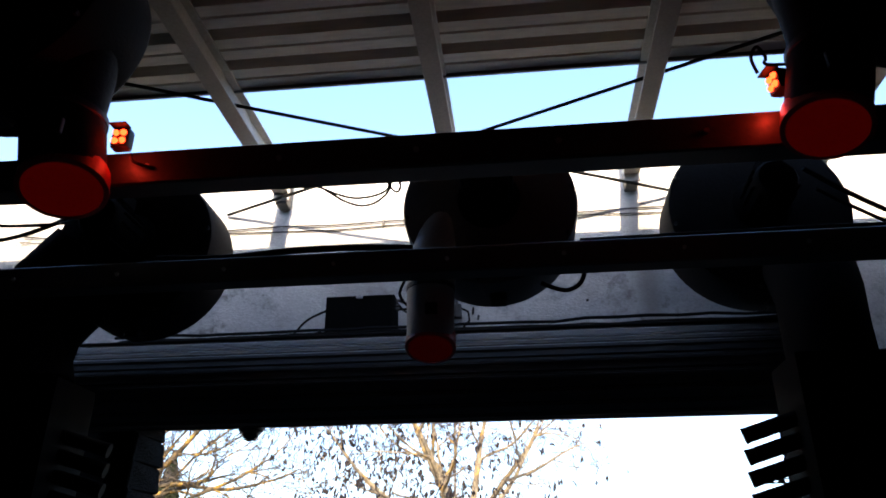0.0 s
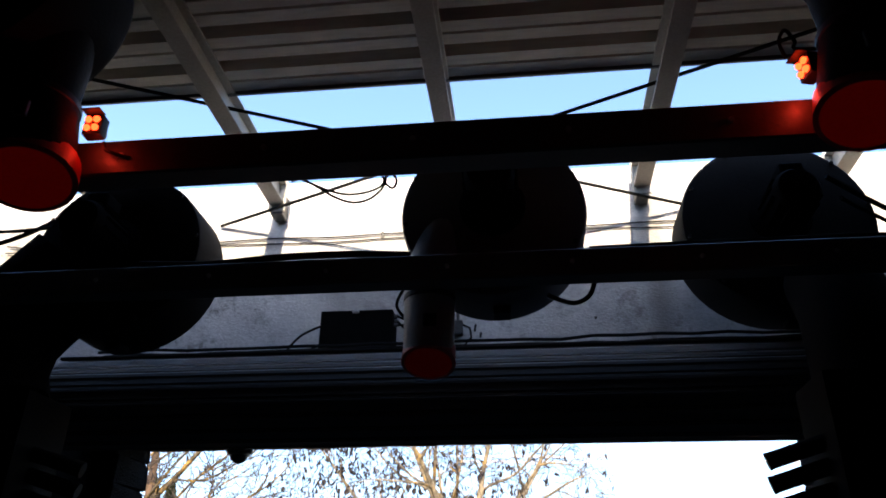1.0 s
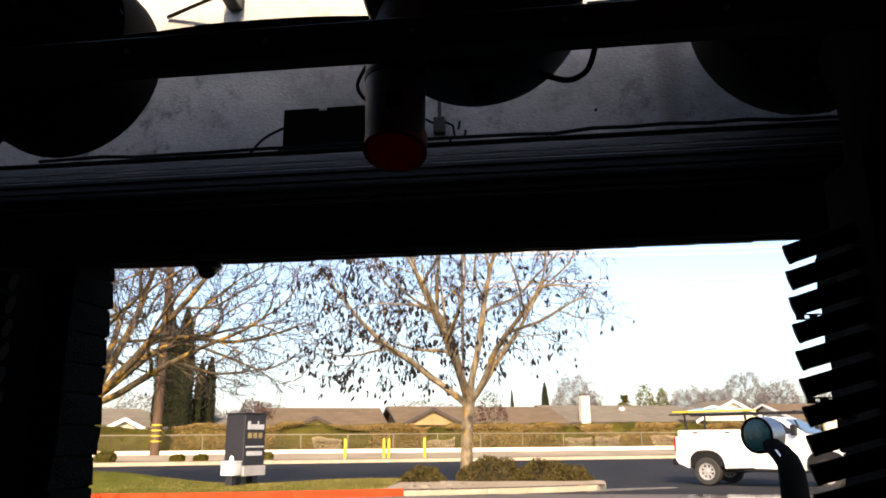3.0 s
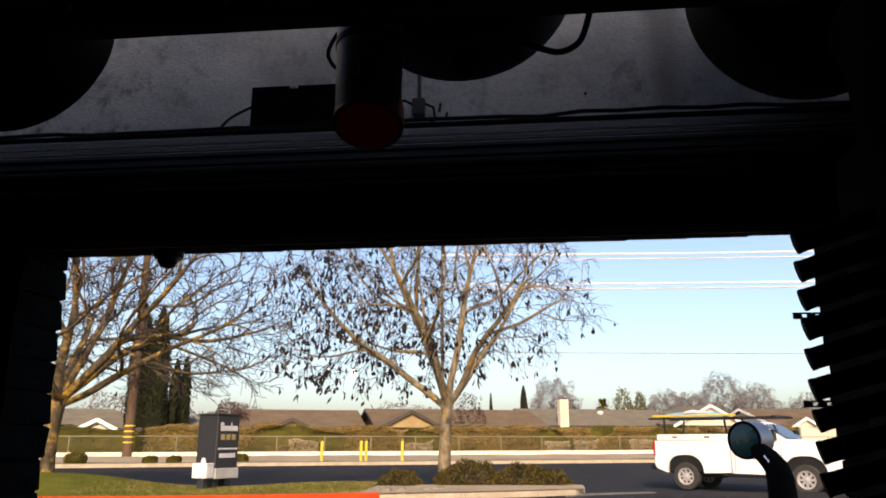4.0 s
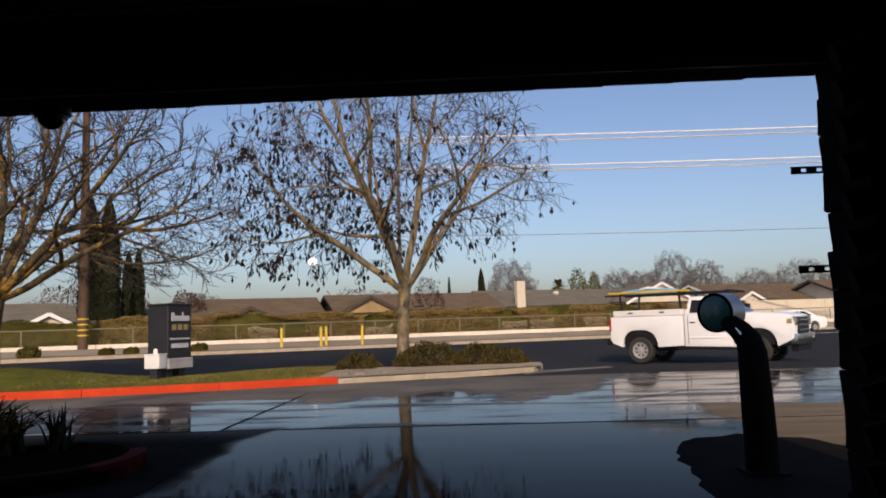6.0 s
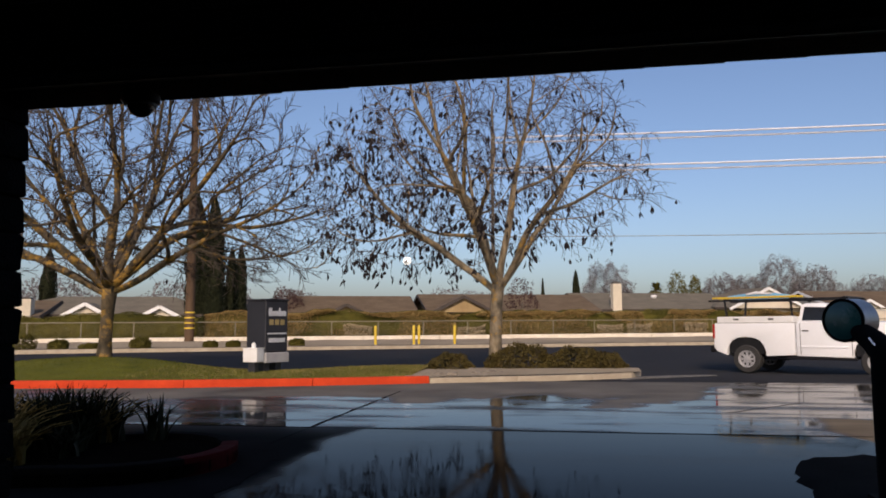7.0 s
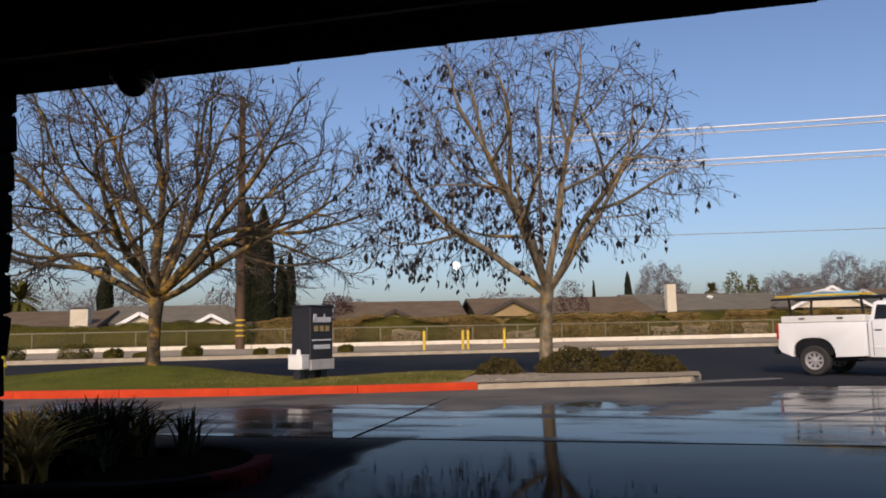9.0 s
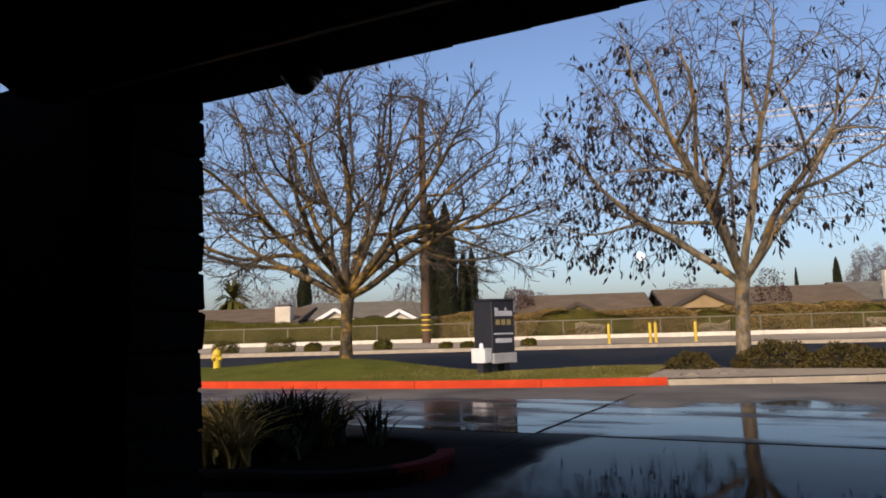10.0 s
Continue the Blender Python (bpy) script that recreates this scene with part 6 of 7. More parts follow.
# upper lines made thick and pale, glare put into shape and colour
for z, off in ((12.60, 0), (12.36, 0.3), (10.72, 0), (10.48, 0.3)):
    cable("power_line", sag((-4.4, 46.1 + off, z), (60, 48.2 + off, z + 0.5), 0.35, 24), 0.055, "bright overhead power line strung along the street", "power line", M_WIRE, "power lines", 5)
cable("power_line", sag((-4.4, 46.2, 6.55), (60, 48.2, 6.5), 0.3, 24), 0.020, "thin grey overhead line strung along the street", "power line", M_DUCT, "power lines", 5)


# ---- houses
def house(at, w, d, eave, ridge, roof, wall, label, turn=None, gable=True, trim=None, chimney=None, vents=0, front_gable=None):
    """Ridge along x; w across, d deep; front_gable: (x, width, height) of a gable facing the street."""
    h = thing("house", at, label, "house", "far houses", turn=RANG if turn is None else turn)
    bm = bmesh.new()
    box(bm, (0, 0, eave / 2), (w, d, eave))
    if gable:
        for sx in (-1, 1):
            a = [bm.verts.new((sx * w / 2, -d / 2, eave)), bm.verts.new((sx * w / 2, d / 2, eave)), bm.verts.new((sx * w / 2, 0, ridge - 0.12))]
            bm.faces.new(a)
    part("wall", bm, wall, h, smooth=False)
    o = 0.5
    bm = bmesh.new()
    ins = 0 if gable else d / 2
    sl = (ridge - eave) / (d / 2)
    ez = eave - o * sl
    for t in (0.0, 0.16):
        q = [bm.verts.new(p) for p in ((-w / 2 - o, -d / 2 - o, ez + t), (w / 2 + o, -d / 2 - o, ez + t), (w / 2 + o, d / 2 + o, ez + t), (-w / 2 - o, d / 2 + o, ez + t), (-w / 2 - o + ins, 0, ridge + t), (w / 2 + o - ins, 0, ridge + t))]
        bm.faces.new((q[0], q[1], q[5], q[4]))
        bm.faces.new((q[2], q[3], q[4], q[5]))
        if not gable:
            bm.faces.new((q[1], q[2], q[5]))
            bm.faces.new((q[3], q[0], q[4]))
    rf = part("roof", bm, roof, h, smooth=False)
    part("fascia", boxes(((0, -d / 2 - o - 0.02, ez + 0.06), (w + 2 * o, 0.04, 0.2))), M_DKTRIM, h)
    if gable:
        for sx in (-1, 1):
            for sy in (-1, 1):
                ln = math.hypot(d / 2 + o, ridge - ez)
                bm = boxes(((0, 0, 0), (0.05, ln, 0.22)))
                part("barge_board", bm, trim or M_DKTRIM, h).matrix_basis = pose(sx * (w / 2 + o + 0.03), sy * (d / 4 + o / 2), (ridge + ez) / 2 + 0.04, -sy * math.degrees(math.atan2(ridge - ez, d / 2 + o)), 0, 0)
    if front_gable:
        gx, gw, gh = front_gable
        base = ez + 0.05
        bm = bmesh.new()
        v = [bm.verts.new((gx - gw / 2, -d / 2 - o - 0.25, base)), bm.verts.new((gx + gw / 2, -d / 2 - o - 0.25, base)), bm.verts.new((gx, -d / 2 - o - 0.25, base + gh))]
        bm.faces.new(v)
        part("gable_wall", bm, wall, h, smooth=False)
        bm = bmesh.new()
        for t in (0.02, 0.16):
            q = [bm.verts.new(p) for p in ((gx - gw / 2 - 0.4, -d / 2 - o - 0.5, base - 0.15 + t), (gx, -d / 2 - o - 0.5, base + gh + t), (gx + gw / 2 + 0.4, -d / 2 - o - 0.5, base - 0.15 + t), (gx - gw / 2 - 0.4, 0, base - 0.15 + t), (gx, 0, base + gh + t), (gx + gw / 2 + 0.4, 0, base - 0.15 + t))]
            bm.faces.new((q[0], q[1], q[4], q[3]))
            bm.faces.new((q[1], q[2], q[5], q[4]))
        part("gable_roof", bm, roof, h, smooth=False)
        for sx in (-1, 1):
            ln = math.hypot(gw / 2 + 0.4, gh + 0.15)
            bm = boxes(((0, 0, 0), (ln, 0.06, 0.24)))
            part("barge_board", bm, trim or M_DKTRIM, h).matrix_basis = pose(gx + sx * (gw / 4 + 0.2), -d / 2 - o - 0.53, base + gh / 2 - 0.02, 0, sx * math.degrees(math.atan2(gh + 0.15, gw / 2 + 0.4)), 0)
    if chimney:
        cx, cy, cw, top = chimney
        c = part("chimney", boxes(((cx, cy, top / 2), (cw, cw * 0.7, top)), bevel=0.02), M_CREAM, h, "pale stucco chimney")
        part("chimney_cap", boxes(((cx, cy, top + 0.05), (cw * 0.8, cw * 0.55, 0.1)), bevel=0.01), M_DKTRIM, h)
    for i in range(vents):
        part("roof_vent", lathe(bmesh.new(), [(0.22, 0.0), (0.22, 0.25), (0.32, 0.27), (0.2, 0.42)], axis_at=(-w / 4 + w * 0.3 * i, -d / 6, ridge - (ridge - eave) / 3 - 0.03), seg=12), M_WHITE, h, "white roof vent")
    return h


house((-42.5, 47.5, 0.3), 13, 8, 1.75, 2.75, M_ROOFBROWN, M_CREAM, "low tan-roofed house with a white chimney behind the hedge", chimney=(5.9, -4.25, 1.15, 2.85))
house((-33.5, 53.0, 0.3), 15, 8, 1.9, 3.1, M_ROOFGREY, M_CREAM, "low grey-roofed house with white-edged gables behind the hedge", gable=False, trim=M_WHITE, front_gable=(-1.0, 2.3, 0.72))
house((-26.5, 55.0, 0.3), 9, 8, 1.8, 2.9, M_ROOFGREY, M_CREAM, "small grey-roofed wing with a white-edged gable", gable=False, trim=M_WHITE, front_gable=(-3.3, 2.0, 0.58))
house((-18.6, 63.5, 0.3), 9.5, 9, 1.95, 3.35, M_ROOFBROWN, M_STUCCO, "tan stucco house with a brown shingle roof behind the hedge", front_gable=(-0.6, 2.8, 0.7))
house((-6.0, 68.0, 0.3), 14, 9, 2.1, 3.5, M_ROOFBROWN, M_STUCCO, "tan stucco house with a dark-edged brown roof and front gable", front_gable=(-4.6, 4.6, 1.2))
house((6.6, 74.0, 0.3), 13.5, 9, 2.25, 3.7, M_ROOFGREY, M_CREAM, "long grey-roofed house with a pale chimney", chimney=(-4.6, -4.88, 0.80, 4.45), vents=2)
house((15.6, 77.0, 0.3), 9.0, 9, 2.4, 3.75, M_ROOFGREY, M_CREAM, "house with a broad white-edged gable facing the street", gable=False, trim=M_WHITE, front_gable=(0, 7.0, 1.7))
house((29.3, 84.0, 0.3), 13, 10, 2.3, 4.0, M_ROOFBROWN, M_CREAM, "brown-roofed house with white-edged low gables", trim=M_WHITE, front_gable=(-4.0, 3.0, 0.8))
house((43, 84.0, 0.3), 16, 10, 2.3, 4.1, M_ROOFBROWN, M_CREAM, "brown-roofed house beside a pale wall")
house((-58, 46, 0.3), 14, 8, 1.8, 2.9, M_ROOFBROWN, M_CREAM, "low brown-roofed house at the end of the row")
# pale garden wall at the bend of the street
gw = tagged(new("garden_wall"), "pale yellow block garden wall behind the far pavement", "wall", "", "structure")
for i in range(7):
    part("wall_panel", boxes(((2, 0, 1.0), (3.99, 0.25, 2.0)), bevel=0.02), M_CREAM, gw).matrix_basis = pose(*rd(36 + 4 * i, 7.2, 0.3), 0, 0, RANG)


# ---- far trees
def cypress(at, h, r, seed, label="tall narrow dark cypress behind the hedge"):
    t = thing("cypress", at, label, "tree", "cypresses")

    def place(q):
        z = q.random() ** 0.8
        rad = r * (0.8 + 0.2 * math.sin(math.pi * z)) * (1 - z ** 5) ** 0.8 * (0.55 + 0.45 * q.random() ** 0.5)
        a = q.uniform(0, 6.283)
        rad *= 1 + 0.25 * noise.noise(Vector((math.cos(a) * 1.5 + seed, math.sin(a) * 1.5, z * 6)))
        return (rad * math.cos(a), rad * math.sin(a), z * h)
    leaves("crown", place, int(1500 * h * r), 0.16, M_CYPRESS, seed, t)
    bm = bmesh.new()
    lathe(bm, [(r * 0.55, 0.15), (r * 0.70, h * 0.15), (r * 0.74, h * 0.4), (r * 0.70, h * 0.65), (r * 0.5, h * 0.83), (r * 0.2, h * 0.94), (0.02, h * 0.985)], seg=14)
    for v in bm.verts:
        k = 1 + 0.3 * noise.noise(Vector((v.co.x * 2, v.co.y * 2, v.co.z * 1.3 + seed)))
        v.co.x, v.co.y = v.co.x * k, v.co.y * k
    part("inner_growth", bm, M_CYPRESS, t)
    part("trunk", cyl(bmesh.new(), (0, 0, -0.2), (0, 0, h * 0.8), 0.16, 0.04, 8), M_BARK, t)
    return t


for i, (x, y, hh, r) in enumerate(((-26.1, 51.0, 10.5, 0.82), (-24.8, 51.0, 10.3, 0.85), (-25.4, 52.2, 9.9, 0.75), (-23.9, 52.0, 6.6, 0.50), (-23.2, 52.0, 6.8, 0.46), (-39.0, 52.5, 6.9, 0.66), (0.88, 92.0, 7.4, 0.55), (-2.85, 86, 6.1, 0.22))):
    cypress((x, y, 0.3), hh, r, 60 + i)


def hazy_tree(at, h, w, material, label, seed, count=1500, bare=True, size=0.3):
    t = thing("far_tree", at, label, "tree", "far trees")
    q = Wood(seed)
    if bare:
        for i in range(7):
            a = q.r.uniform(0, 6.28)
            q.grow(Vector((0, 0, h * 0.12)), Vector((math.cos(a) * w / h * 1.1, math.sin(a) * w / h * 1.1, 1)).normalized(), h * 0.75, 0.16, 0,
                   dict(wob=(0.15, 0.2, 0.25, 0.3), up=(0, 0, 0, 0), levels=2, kids=(6, 6, 0), angle=(25, 55), len=(0.4, 0.6), thin=0.05, child=0.5, floor=0.3, crown=((0, 0, h * 0.5), (w * 0.62, w * 0.62, h * 0.56)), hang=0.2, spread=0.0))
    q.limb([Vector((0, 0, -0.2)), Vector((0, 0, h * 0.25)), Vector((0, 0, h * 0.6))], [0.3, 0.22, 0.08], 7, False)
    raw("trunk", q.v + q.tv, q.f + [tuple(k + len(q.v) for k in f) for f in q.tf], M_FARTREE if bare else M_BARK, t)
    leaves("crown", lambda r: lump(r, 0, 0, h * 0.5, w / 2, w / 2, h * 0.5, 0.45, 2.6) if not bare else (Vector(lump(r, 0, 0, h * 0.42, w / 2, w / 2, h * 0.58, 0.5, 3.0)) * 1.0), count, size, material, seed, t, slim=0.22 if bare else 1.0)
    return t


for i, (x, y, hh, w) in enumerate(((4.8, 97, 8.1, 6.1), (20.0, 104, 6.9, 6.0), (23.3, 105, 6.6, 5.5), (27.2, 104, 8.9, 6.4), (31.6, 104, 7.6, 6.0), (39, 106, 6.5, 7), (48, 112, 8, 9), (56, 112, 8, 9))):
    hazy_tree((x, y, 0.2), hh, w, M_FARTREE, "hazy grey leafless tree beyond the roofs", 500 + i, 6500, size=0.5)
for i, (x, y, hh, w) in enumerate(((13.8, 100, 7.3, 2.7), (15.9, 100, 6.8, 1.8), (-30, 64, 4.6, 5), (-24.5, 66, 4.2, 5), (-44, 60, 5.2, 7), (-36, 66, 5.0, 7), (-52, 62, 5.5, 8), (-14.5, 92, 5.4, 7), (-11, 96, 5.0, 7))):
    hazy_tree((x, y, 0.2), hh, w, M_HEDGE if i < 2 else M_FARTREE, "dense green tree beyond the roofs" if i < 2 else "hazy brown tree beyond the roofs", 540 + i, 1300, False, 0.28)
hazy_tree((-22.6, 59.5, 0.3), 3.9, 3.4, M_PLUM, "dark red-leaved small tree beside the sign's line of sight", 570, 1700, False, 0.18)
hazy_tree((-3.6, 60.0, 0.3), 4.4, 2.4, M_PLUM, "dark red small tree behind the street tree", 571, 900, False, 0.18)


def palm(at, h, r, label, seed):
    t = thing("palm", at, label, "palm tree", "far palms")
    q = random.Random(seed)
    part("trunk", cyl(bmesh.new(), (0, 0, -0.2), (0, 0, h), 0.28, 0.22, 10), M_BARK, t)
    vs, fs = [], []
    for i in range(90):
        a, e = q.uniform(0, 6.283), radians(q.uniform(-60, 75))
        L = r * q.uniform(0.75, 1.1)
        d = Vector((math.cos(a) * math.cos(e), math.sin(a) * math.cos(e), math.sin(e)))
        s = Vector((-math.sin(a), math.cos(a), 0)) * 0.10
        p0, p1, p2 = Vector((0, 0, h)), Vector((0, 0, h)) + d * L * 0.6, Vector((0, 0, h - 0.25 * L)) + d * L
        n = len(vs)
        for p, k in ((p0, 0.3), (p1, 1.6), (p2, 0.2)):
            vs += [tuple(p - s * k), tuple(p + s * k)]
        fs += [(n, n + 1, n + 3, n + 2), (n + 2, n + 3, n + 5, n + 4)]
    raw("fronds", vs, fs, M_HEDGE, t)["kind"] = "stuff"
    return t


palm((10.9, 98, 0.2), 5.2, 1.5, "small fan palm beyond the roofs", 1)
palm((-44.6, 50.0, 0.2), 4.0, 2.3, "shaggy fan palm at the end of the hedge", 2)

# distant tree belt that closes the view
vs = thing("tree_belt", (0, 170, 0.0), "hazy belt of bare trees far off", "trees")


def belt(r):
    x = r.uniform(-150, 150)
    top = 5.5 + 3.5 * noise.noise(Vector((x * 0.05, 0, 0))) + 2 * noise.noise(Vector((x * 0.21, 5, 0)))
    return (x, r.uniform(-6, 6) - abs(x) * 0.25, max(0.3, top) * r.random() ** 0.7)


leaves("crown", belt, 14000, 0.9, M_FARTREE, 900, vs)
bm = bmesh.new()
bmesh.ops.create_uvsphere(bm, u_segments=32, v_segments=16, radius=8.0)
moon = tagged(part("moon", bm, M_MOON), "pale full moon low in the daytime sky", "moon", "", "structure")
moon.matrix_basis = pose(-320, 1453, 130.0)
# ---- vehicles
def wheel(parent, x, y, r, w, steel):
    wh = part("wheel", lathe(bmesh.new(), [(r * 0.6, -w / 2), (r * 0.93, -w / 2), (r, -w / 2 + 0.04), (r, w / 2 - 0.04), (r * 0.93, w / 2), (r * 0.6, w / 2)], axis='y', seg=28, close=False), M_TYRE, parent, "black tyre")
    wh.matrix_basis = pose(x, y, r)
    for s in (-1, 1):
        rim = part("rim", lathe(bmesh.new(), [(r * 0.62, s * w * 0.47), (r * 0.61, s * w * 0.51), (r * 0.50, s * w * 0.44), (r * 0.49, s * w * 0.20)], axis='y', seg=24, close=False), steel, wh, "silver steel rim")
        part("brake_drum", cyl(bmesh.new(), (0, s * w * 0.10, 0), (0, s * w * 0.22, 0), r * 0.56, seg=20), M_BLACK, wh)
        bm = bmesh.new()
        lathe(bm, [(r * 0.20, s * w * 0.28), (r * 0.19, s * w * 0.44), (r * 0.10, s * w * 0.50), (r * 0.04, s * w * 0.51)], axis='y', seg=14)
        for k in range(8):
            a = 2 * math.pi * k / 8
            box(bm, (0, s * w * 0.36, r * 0.35), (r * 0.17, w * 0.10, r * 0.34), m=Matrix.Rotation(a, 4, 'Y'))
        part("hub", bm, steel, wh)
    return wh


def profile_body(bm, prof, width, bevel=0.05, seg=2, inset=0.0):
    """Extrude a side profile (x, z) across y."""
    a = [bm.verts.new((x, -width / 2, z)) for x, z in prof]
    f = bm.faces.new(a)
    ex = bmesh.ops.extrude_face_region(bm, geom=[f])
    nv = [v for v in ex["geom"] if isinstance(v, bmesh.types.BMVert)]
    bmesh.ops.translate(bm, verts=nv, vec=(0, width, 0))
    bmesh.ops.recalc_face_normals(bm, faces=bm.faces)
    if bevel:
        es = [e for e in bm.edges if abs(e.verts[0].co.y - e.verts[1].co.y) < 1e-6]
        bmesh.ops.bevel(bm, geom=es, offset=bevel, segments=seg, affect='EDGES', profile=0.6)
    return bm


def bar(bm, p0, p1, w):
    """Square bar from p0 to p1."""
    return cyl(bm, p0, p1, w * 0.7, w * 0.7, 4)


TRUCK_TURN = -35


def pickup():
    t = thing("pickup_truck", (7.0, 24.9, road_z(24.9)), "white heavy-duty pickup with tool boxes and ladder rack", "truck", turn=TRUCK_TURN)
    r = 0.405
    xf, xr = 1.72, -1.68
    arch = [(0.57, 0.50), (0.56, 0.62)] + [(0.56 * math.copysign(abs(math.cos(a)) ** 0.75, math.cos(a)), 0.48 + 0.55 * math.sin(a) ** 0.8) for a in [radians(24 + 13.2 * i) for i in range(11)]] + [(-0.56, 0.62), (-0.57, 0.50)]
    fa, ra = [(xf + x, z) for x, z in arch], [(xr + x, z) for x, z in arch]
    prof = [(2.62, 0.66), (2.72, 0.72), (2.76, 1.12), (2.70, 1.36), (2.45, 1.42), (1.35, 1.48), (1.18, 1.49), (-0.25, 1.46), (-0.27, 1.40), (-0.27, 0.52), (1.1, 0.50)] + fa[::-1]
    part("cab_body", profile_body(bmesh.new(), prof, 1.98, 0.03), M_CARPAINT, t)
    prof = [(-0.31, 0.54), (-0.31, 1.44), (-2.60, 1.44), (-2.64, 0.74), (-2.56, 0.62)] + ra[::-1]
    part("bed_body", profile_body(bmesh.new(), prof, 1.98, 0.03), M_CARPAINT, t)
    for x in (xf, xr):
        part("arch_liner", boxes(((x, 0, 0.78), (1.00, 1.88, 0.44))), M_BLACK, t)
    bm = bmesh.new()
    prof = [(1.28, 1.46), (0.60, 1.92), (0.42, 1.985), (-0.06, 1.99), (-0.17, 1.94), (-0.24, 1.46)]
    profile_body(bm, prof, 1.80, 0.05)
    for v in bm.verts:
        v.co.y *= 1.0 - 0.14 * max(0, (v.co.z - 1.46) / 0.54)
    part("cab_roof", bm, M_CARPAINT, t)
    for s in (-1, 1):
        bm = bmesh.new()
        q = [bm.verts.new((x, s * (0.907 - 0.126 * (z - 1.46) / 0.54), z)) for x, z in ((1.0, 1.50), (0.55, 1.86), (-0.07, 1.88), (-0.13, 1.50))]
        bm.faces.new(q)
        part("side_window", bm, M_CARGLASS, t, "dark side glass", smooth=False)
        part("mirror", boxes(((1.0, s * 1.10, 1.60), (0.14, 0.22, 0.30)), bevel=0.02), M_BLACK, t)
        part("door_handle", boxes(((-0.02, s * 0.998, 1.22), (0.17, 0.03, 0.035)), bevel=0.008), M_BLACK, t)
        part("door_gap", boxes(((1.14, s * 0.990, 1.0), (0.014, 0.006, 0.86))), M_BLACK, t)
        part("door_gap", boxes(((-0.16, s * 0.990, 1.0), (0.014, 0.006, 0.86))), M_BLACK, t)
        part("side_moulding", boxes(((0.45, s * 0.995, 0.78), (1.2, 0.02, 0.05)), bevel=0.006), M_CARPAINT, t)
        part("sill_step", boxes(((0.35, s * 0.93, 0.46), (1.8, 0.14, 0.06)), bevel=0.02), M_BLACK, t)
        part("tail_lamp", boxes(((-2.63, s * 0.92, 1.20), (0.07, 0.15, 0.42)), bevel=0.01), M_TAILRED, t, "red tail lamp")
        part("head_lamp", boxes(((2.68, s * 0.82, 1.20), (0.22, 0.30, 0.24)), bevel=0.02), M_CHROME, t, "clear head lamp")
        part("turn_lamp", boxes(((2.63, s * 0.975, 1.20), (0.16, 0.03, 0.16)), bevel=0.01), M_YELLOW, t, "amber turn lamp")
        part("fog_lamp", cyl(bmesh.new(), (2.88, s * 0.74, 0.72), (2.90, s * 0.74, 0.72), 0.06, seg=14), M_CHROME, t)
        box_side = part("tool_box", boxes(((-1.44, s * 0.80, 1.54), (2.18, 0.32, 0.18)), bevel=0.02), M_WHITE, t, "white side tool box")
        for x in (-1.95, -0.95):
            part("latch", boxes(((x, s * 0.965, 1.55), (0.16, 0.012, 0.05)), bevel=0.004), M_STEEL, box_side)
        for x in (-2.35, -0.45):
            part("rack_post", bar(bmesh.new(), (x, s * 0.62, 1.42), (x, s * 0.78, 2.10), 0.05), M_BLACK, t)
        part("rack_rail", boxes(((-0.9, s * 0.78, 2.11), (3.9, 0.05, 0.05)), bevel=0.008), M_BLACK, t)
        for x in (xf, xr):
            wheel(t, x, s * 0.85, r, 0.26, M_RIM)
    for x in (-2.35, -0.45, 0.95):
        part("rack_bar", boxes(((x, 0, 2.135), (0.05, 1.62, 0.05)), bevel=0.008), M_BLACK, t)
    bm = bmesh.new()
    q = [bm.verts.new(p) for p in ((1.26, -0.80, 1.50), (1.26, 0.80, 1.50), (0.66, 0.70, 1.90), (0.66, -0.70, 1.90))]
    bm.faces.new(q)
    bmesh.ops.translate(bm, verts=bm.verts, vec=(0.018, 0, 0.016))
    part("windscreen", bm, M_CARGLASS, t, "dark windscreen", smooth=False)
    part("grille", boxes(((2.765, 0, 1.08), (0.06, 1.25, 0.46)), bevel=0.02), M_BLACK, t)
    for z in (0.94, 1.08, 1.22):
        part("grille_bar", boxes(((2.80, 0, z), (0.02, 1.2, 0.04)), bevel=0.006), M_CHROME, t)
    part("front_bumper", boxes(((2.76, 0, 0.70), (0.24, 1.94, 0.30)), bevel=0.05, seg=2), M_CHROME, t, "chrome front bumper")
    part("air_dam", boxes(((2.70, 0, 0.47), (0.2, 1.7, 0.18)), bevel=0.03), M_BLACK, t)
    part("rear_bumper", boxes(((-2.70, 0, 0.68), (0.18, 1.88, 0.20)), bevel=0.03), M_BLACK, t)
    part("chassis", boxes(((0, 0, 0.55), (4.6, 1.1, 0.18))), M_BLACK, t)
    part("fuel_tank", boxes(((-0.9, -0.62, 0.50), (0.7, 0.3, 0.22)), bevel=0.03), M_BLACK, t)
    return t


truck = pickup()


def on_rack(name, x, y, z, label, category):
    m = truck.matrix_basis @ pose(x, y, z)
    p = m.translation
    return thing(name, (p.x, p.y, p.z), label, category, "rack load", turn=TRUCK_TURN)


def ladder(x, y, z, length, material, label):
    l = on_rack("ladder", x, y, z, label, "ladder")
    for s in (-1, 1):
        part("rail", boxes(((0, s * 0.2, 0.035), (length, 0.03, 0.05)), bevel=0.006), material, l)
    for i in range(int(length / 0.3)):
        part("rung", cyl(bmesh.new(), (-length / 2 + 0.15 + 0.3 * i, -0.2, 0.035), (-length / 2 + 0.15 + 0.3 * i, 0.2, 0.035), 0.016, seg=8), M_GALV, l)
    return l


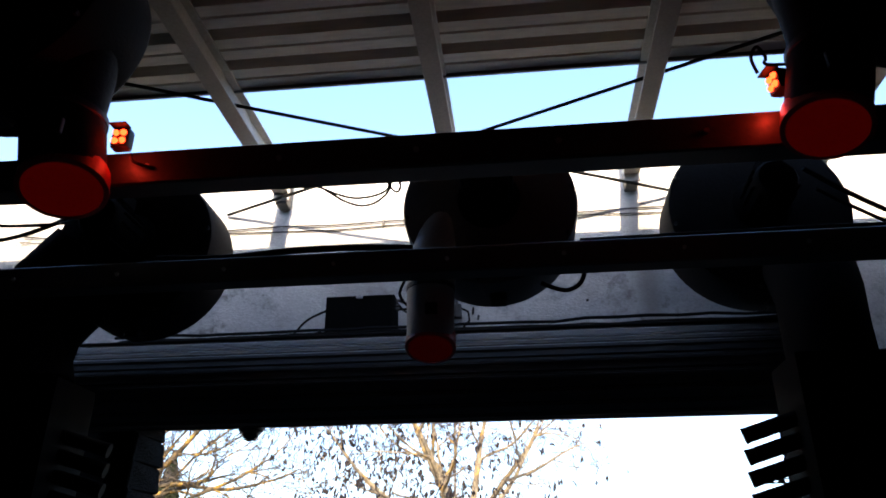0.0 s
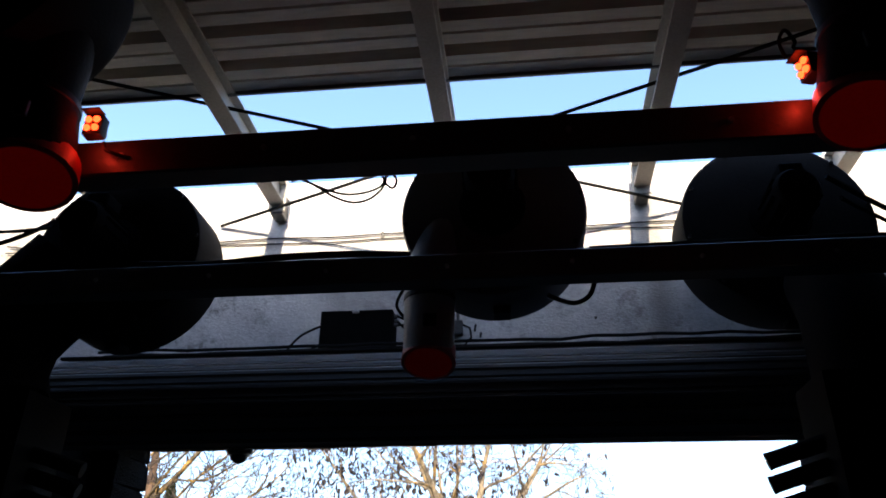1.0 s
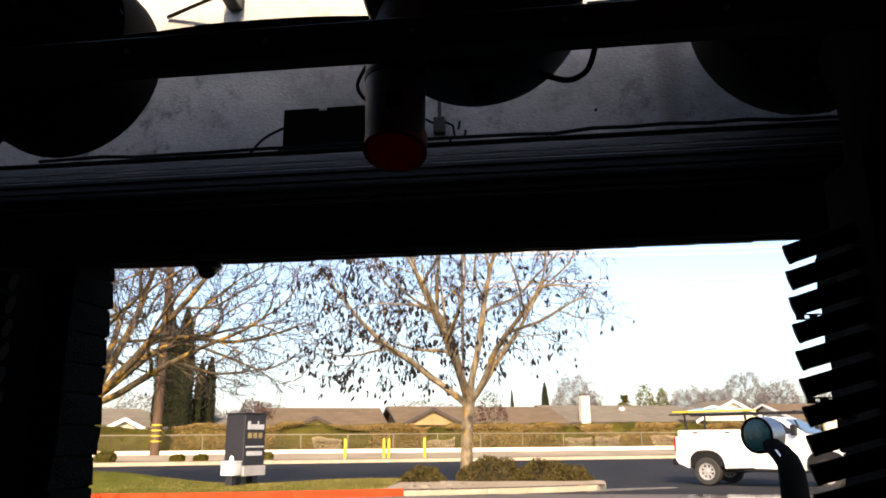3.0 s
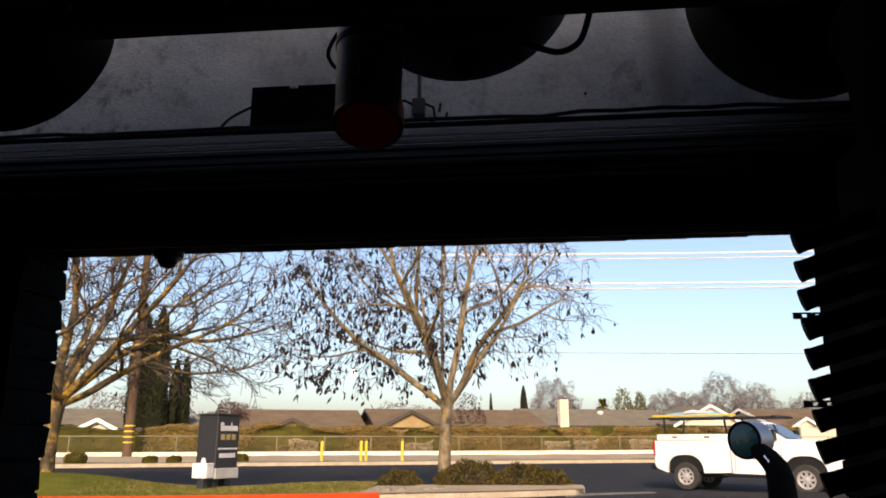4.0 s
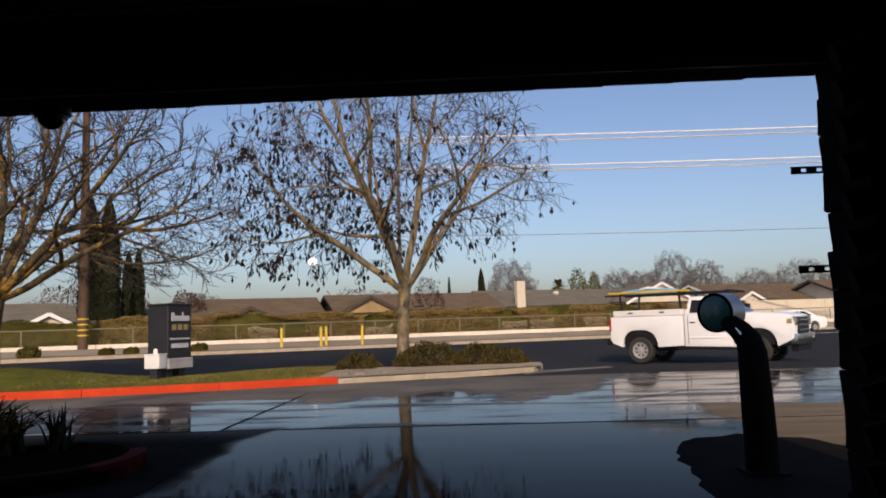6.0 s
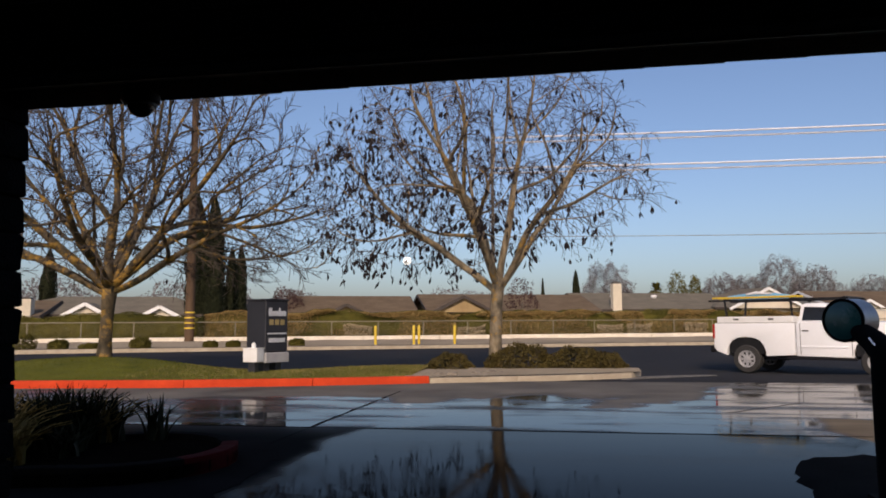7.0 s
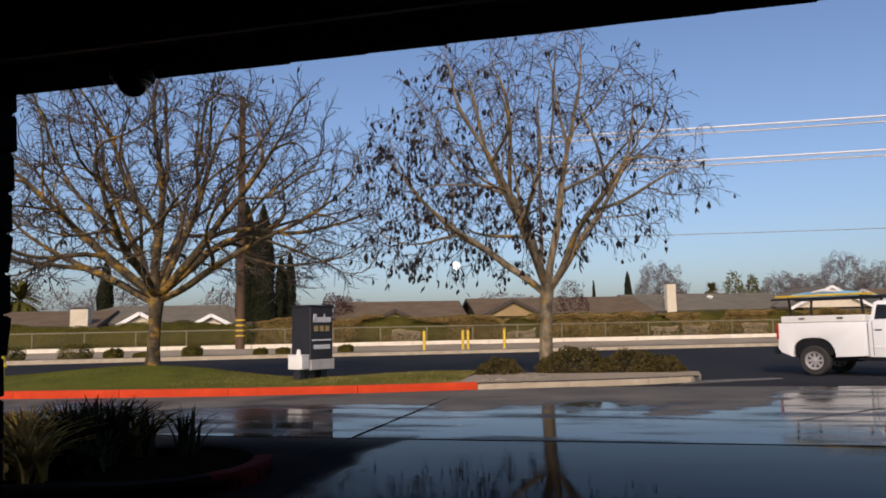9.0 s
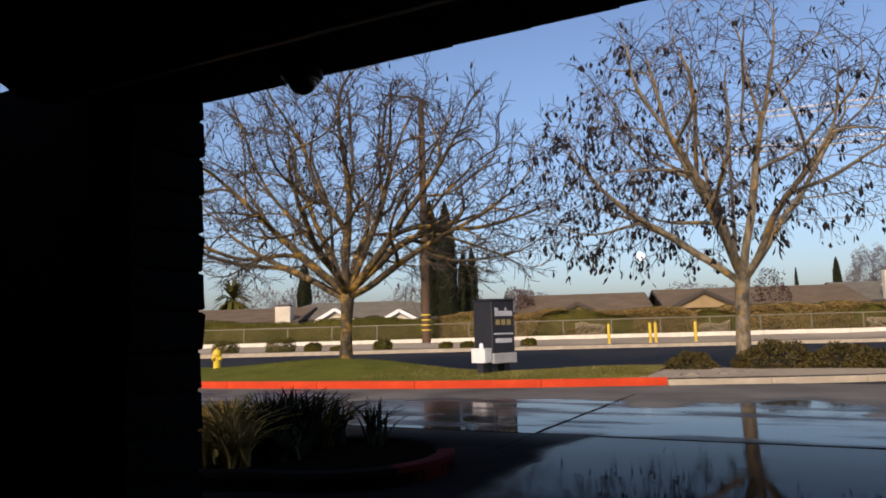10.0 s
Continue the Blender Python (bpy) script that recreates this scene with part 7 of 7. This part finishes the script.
ladder(-1.52, -0.50, 2.161, 2.5, M_YELLOW, "yellow fibreglass ladder lying on the pickup's rack")
ladder(-1.70, 0.35, 2.161, 1.9, M_BLUE, "blue fibreglass ladder lying on the pickup's rack")
roll = on_rack("tarp_roll", -1.62, -0.02, 2.161, "pale blue and white rolled tarpaulin tied on the rack", "tarpaulin")
part("roll", tube(bmesh.new(), [(-0.95, 0, 0.07), (-0.5, 0.02, 0.085), (0, 0, 0.08), (0.5, 0.02, 0.09), (0.9, 0, 0.07)], [0.04, 0.075, 0.08, 0.075, 0.04], 12), M_BLUE, roll)
part("bundle", tube(bmesh.new(), [(-0.35, -0.07, 0.14), (-0.05, -0.08, 0.185), (0.15, -0.07, 0.16), (0.4, -0.07, 0.15)], [0.025, 0.05, 0.03, 0.02], 10), M_WHITE, roll, "white bundled sheet")


def sedan():
    t = thing("sedan", (20.4, 51.2, road_z(51.2)), "white four-door sedan driving on the street", "car", turn=RANG + 180)
    r = 0.32
    xf, xr = 1.38, -1.32
    fa = [(xf + 0.38 * math.cos(a), 0.32 + 0.38 * math.sin(a)) for a in [radians(-14 + 208 * i / 10) for i in range(11)]]
    ra = [(xr + 0.38 * math.cos(a), 0.32 + 0.38 * math.sin(a)) for a in [radians(-14 + 208 * i / 10) for i in range(11)]]
    prof = [(2.10, 0.24), (2.26, 0.38), (2.25, 0.60), (2.05, 0.74), (1.2, 0.90), (-1.55, 0.98), (-2.15, 0.96), (-2.30, 0.82), (-2.32, 0.42), (-2.15, 0.26)] + [p for p in ra[::-1]] + [p for p in fa[::-1]]
    part("body", profile_body(bmesh.new(), prof, 1.76, 0.05), M_CARPAINT, t)
    bm = bmesh.new()
    prof = [(1.25, 0.88), (0.45, 1.36), (0.1, 1.44), (-0.6, 1.44), (-1.0, 1.36), (-1.75, 0.96)]
    profile_body(bm, prof, 1.60, 0.06)
    for v in bm.verts:
        v.co.y *= 1.0 - 0.2 * max(0, (v.co.z - 0.9) / 0.55)
    part("roof", bm, M_CARPAINT, t)
    for s in (-1, 1):
        for pts in (((0.85, 0.98), (0.38, 1.28), (-0.22, 1.34), (-0.22, 0.99)), ((-0.30, 0.99), (-0.30, 1.34), (-0.72, 1.33), (-1.25, 1.06))):
            bm = bmesh.new()
            q = [bm.verts.new((x, s * (0.807 - 0.16 * (z - 0.9) / 0.55), z)) for x, z in pts]
            bm.faces.new(q)
            part("side_window", bm, M_CARGLASS, t, "dark side glass", smooth=False)
        part("head_lamp", boxes(((2.12, s * 0.68, 0.66), (0.22, 0.26, 0.12)), bevel=0.02), M_CHROME, t)
        part("tail_lamp", boxes(((-2.26, s * 0.70, 0.80), (0.12, 0.28, 0.16)), bevel=0.02), M_TAILRED, t, "red tail lamp")
        part("mirror", boxes(((0.78, s * 0.95, 0.98), (0.10, 0.16, 0.11)), bevel=0.02), M_CARPAINT, t)
        part("door_gap", boxes(((-0.26, s * 0.879, 0.66), (0.01, 0.006, 0.6))), M_BLACK, t)
        for x in (xf, xr):
            wheel(t, x, s * 0.76, r, 0.2, M_RIM)
    return t


sedan()
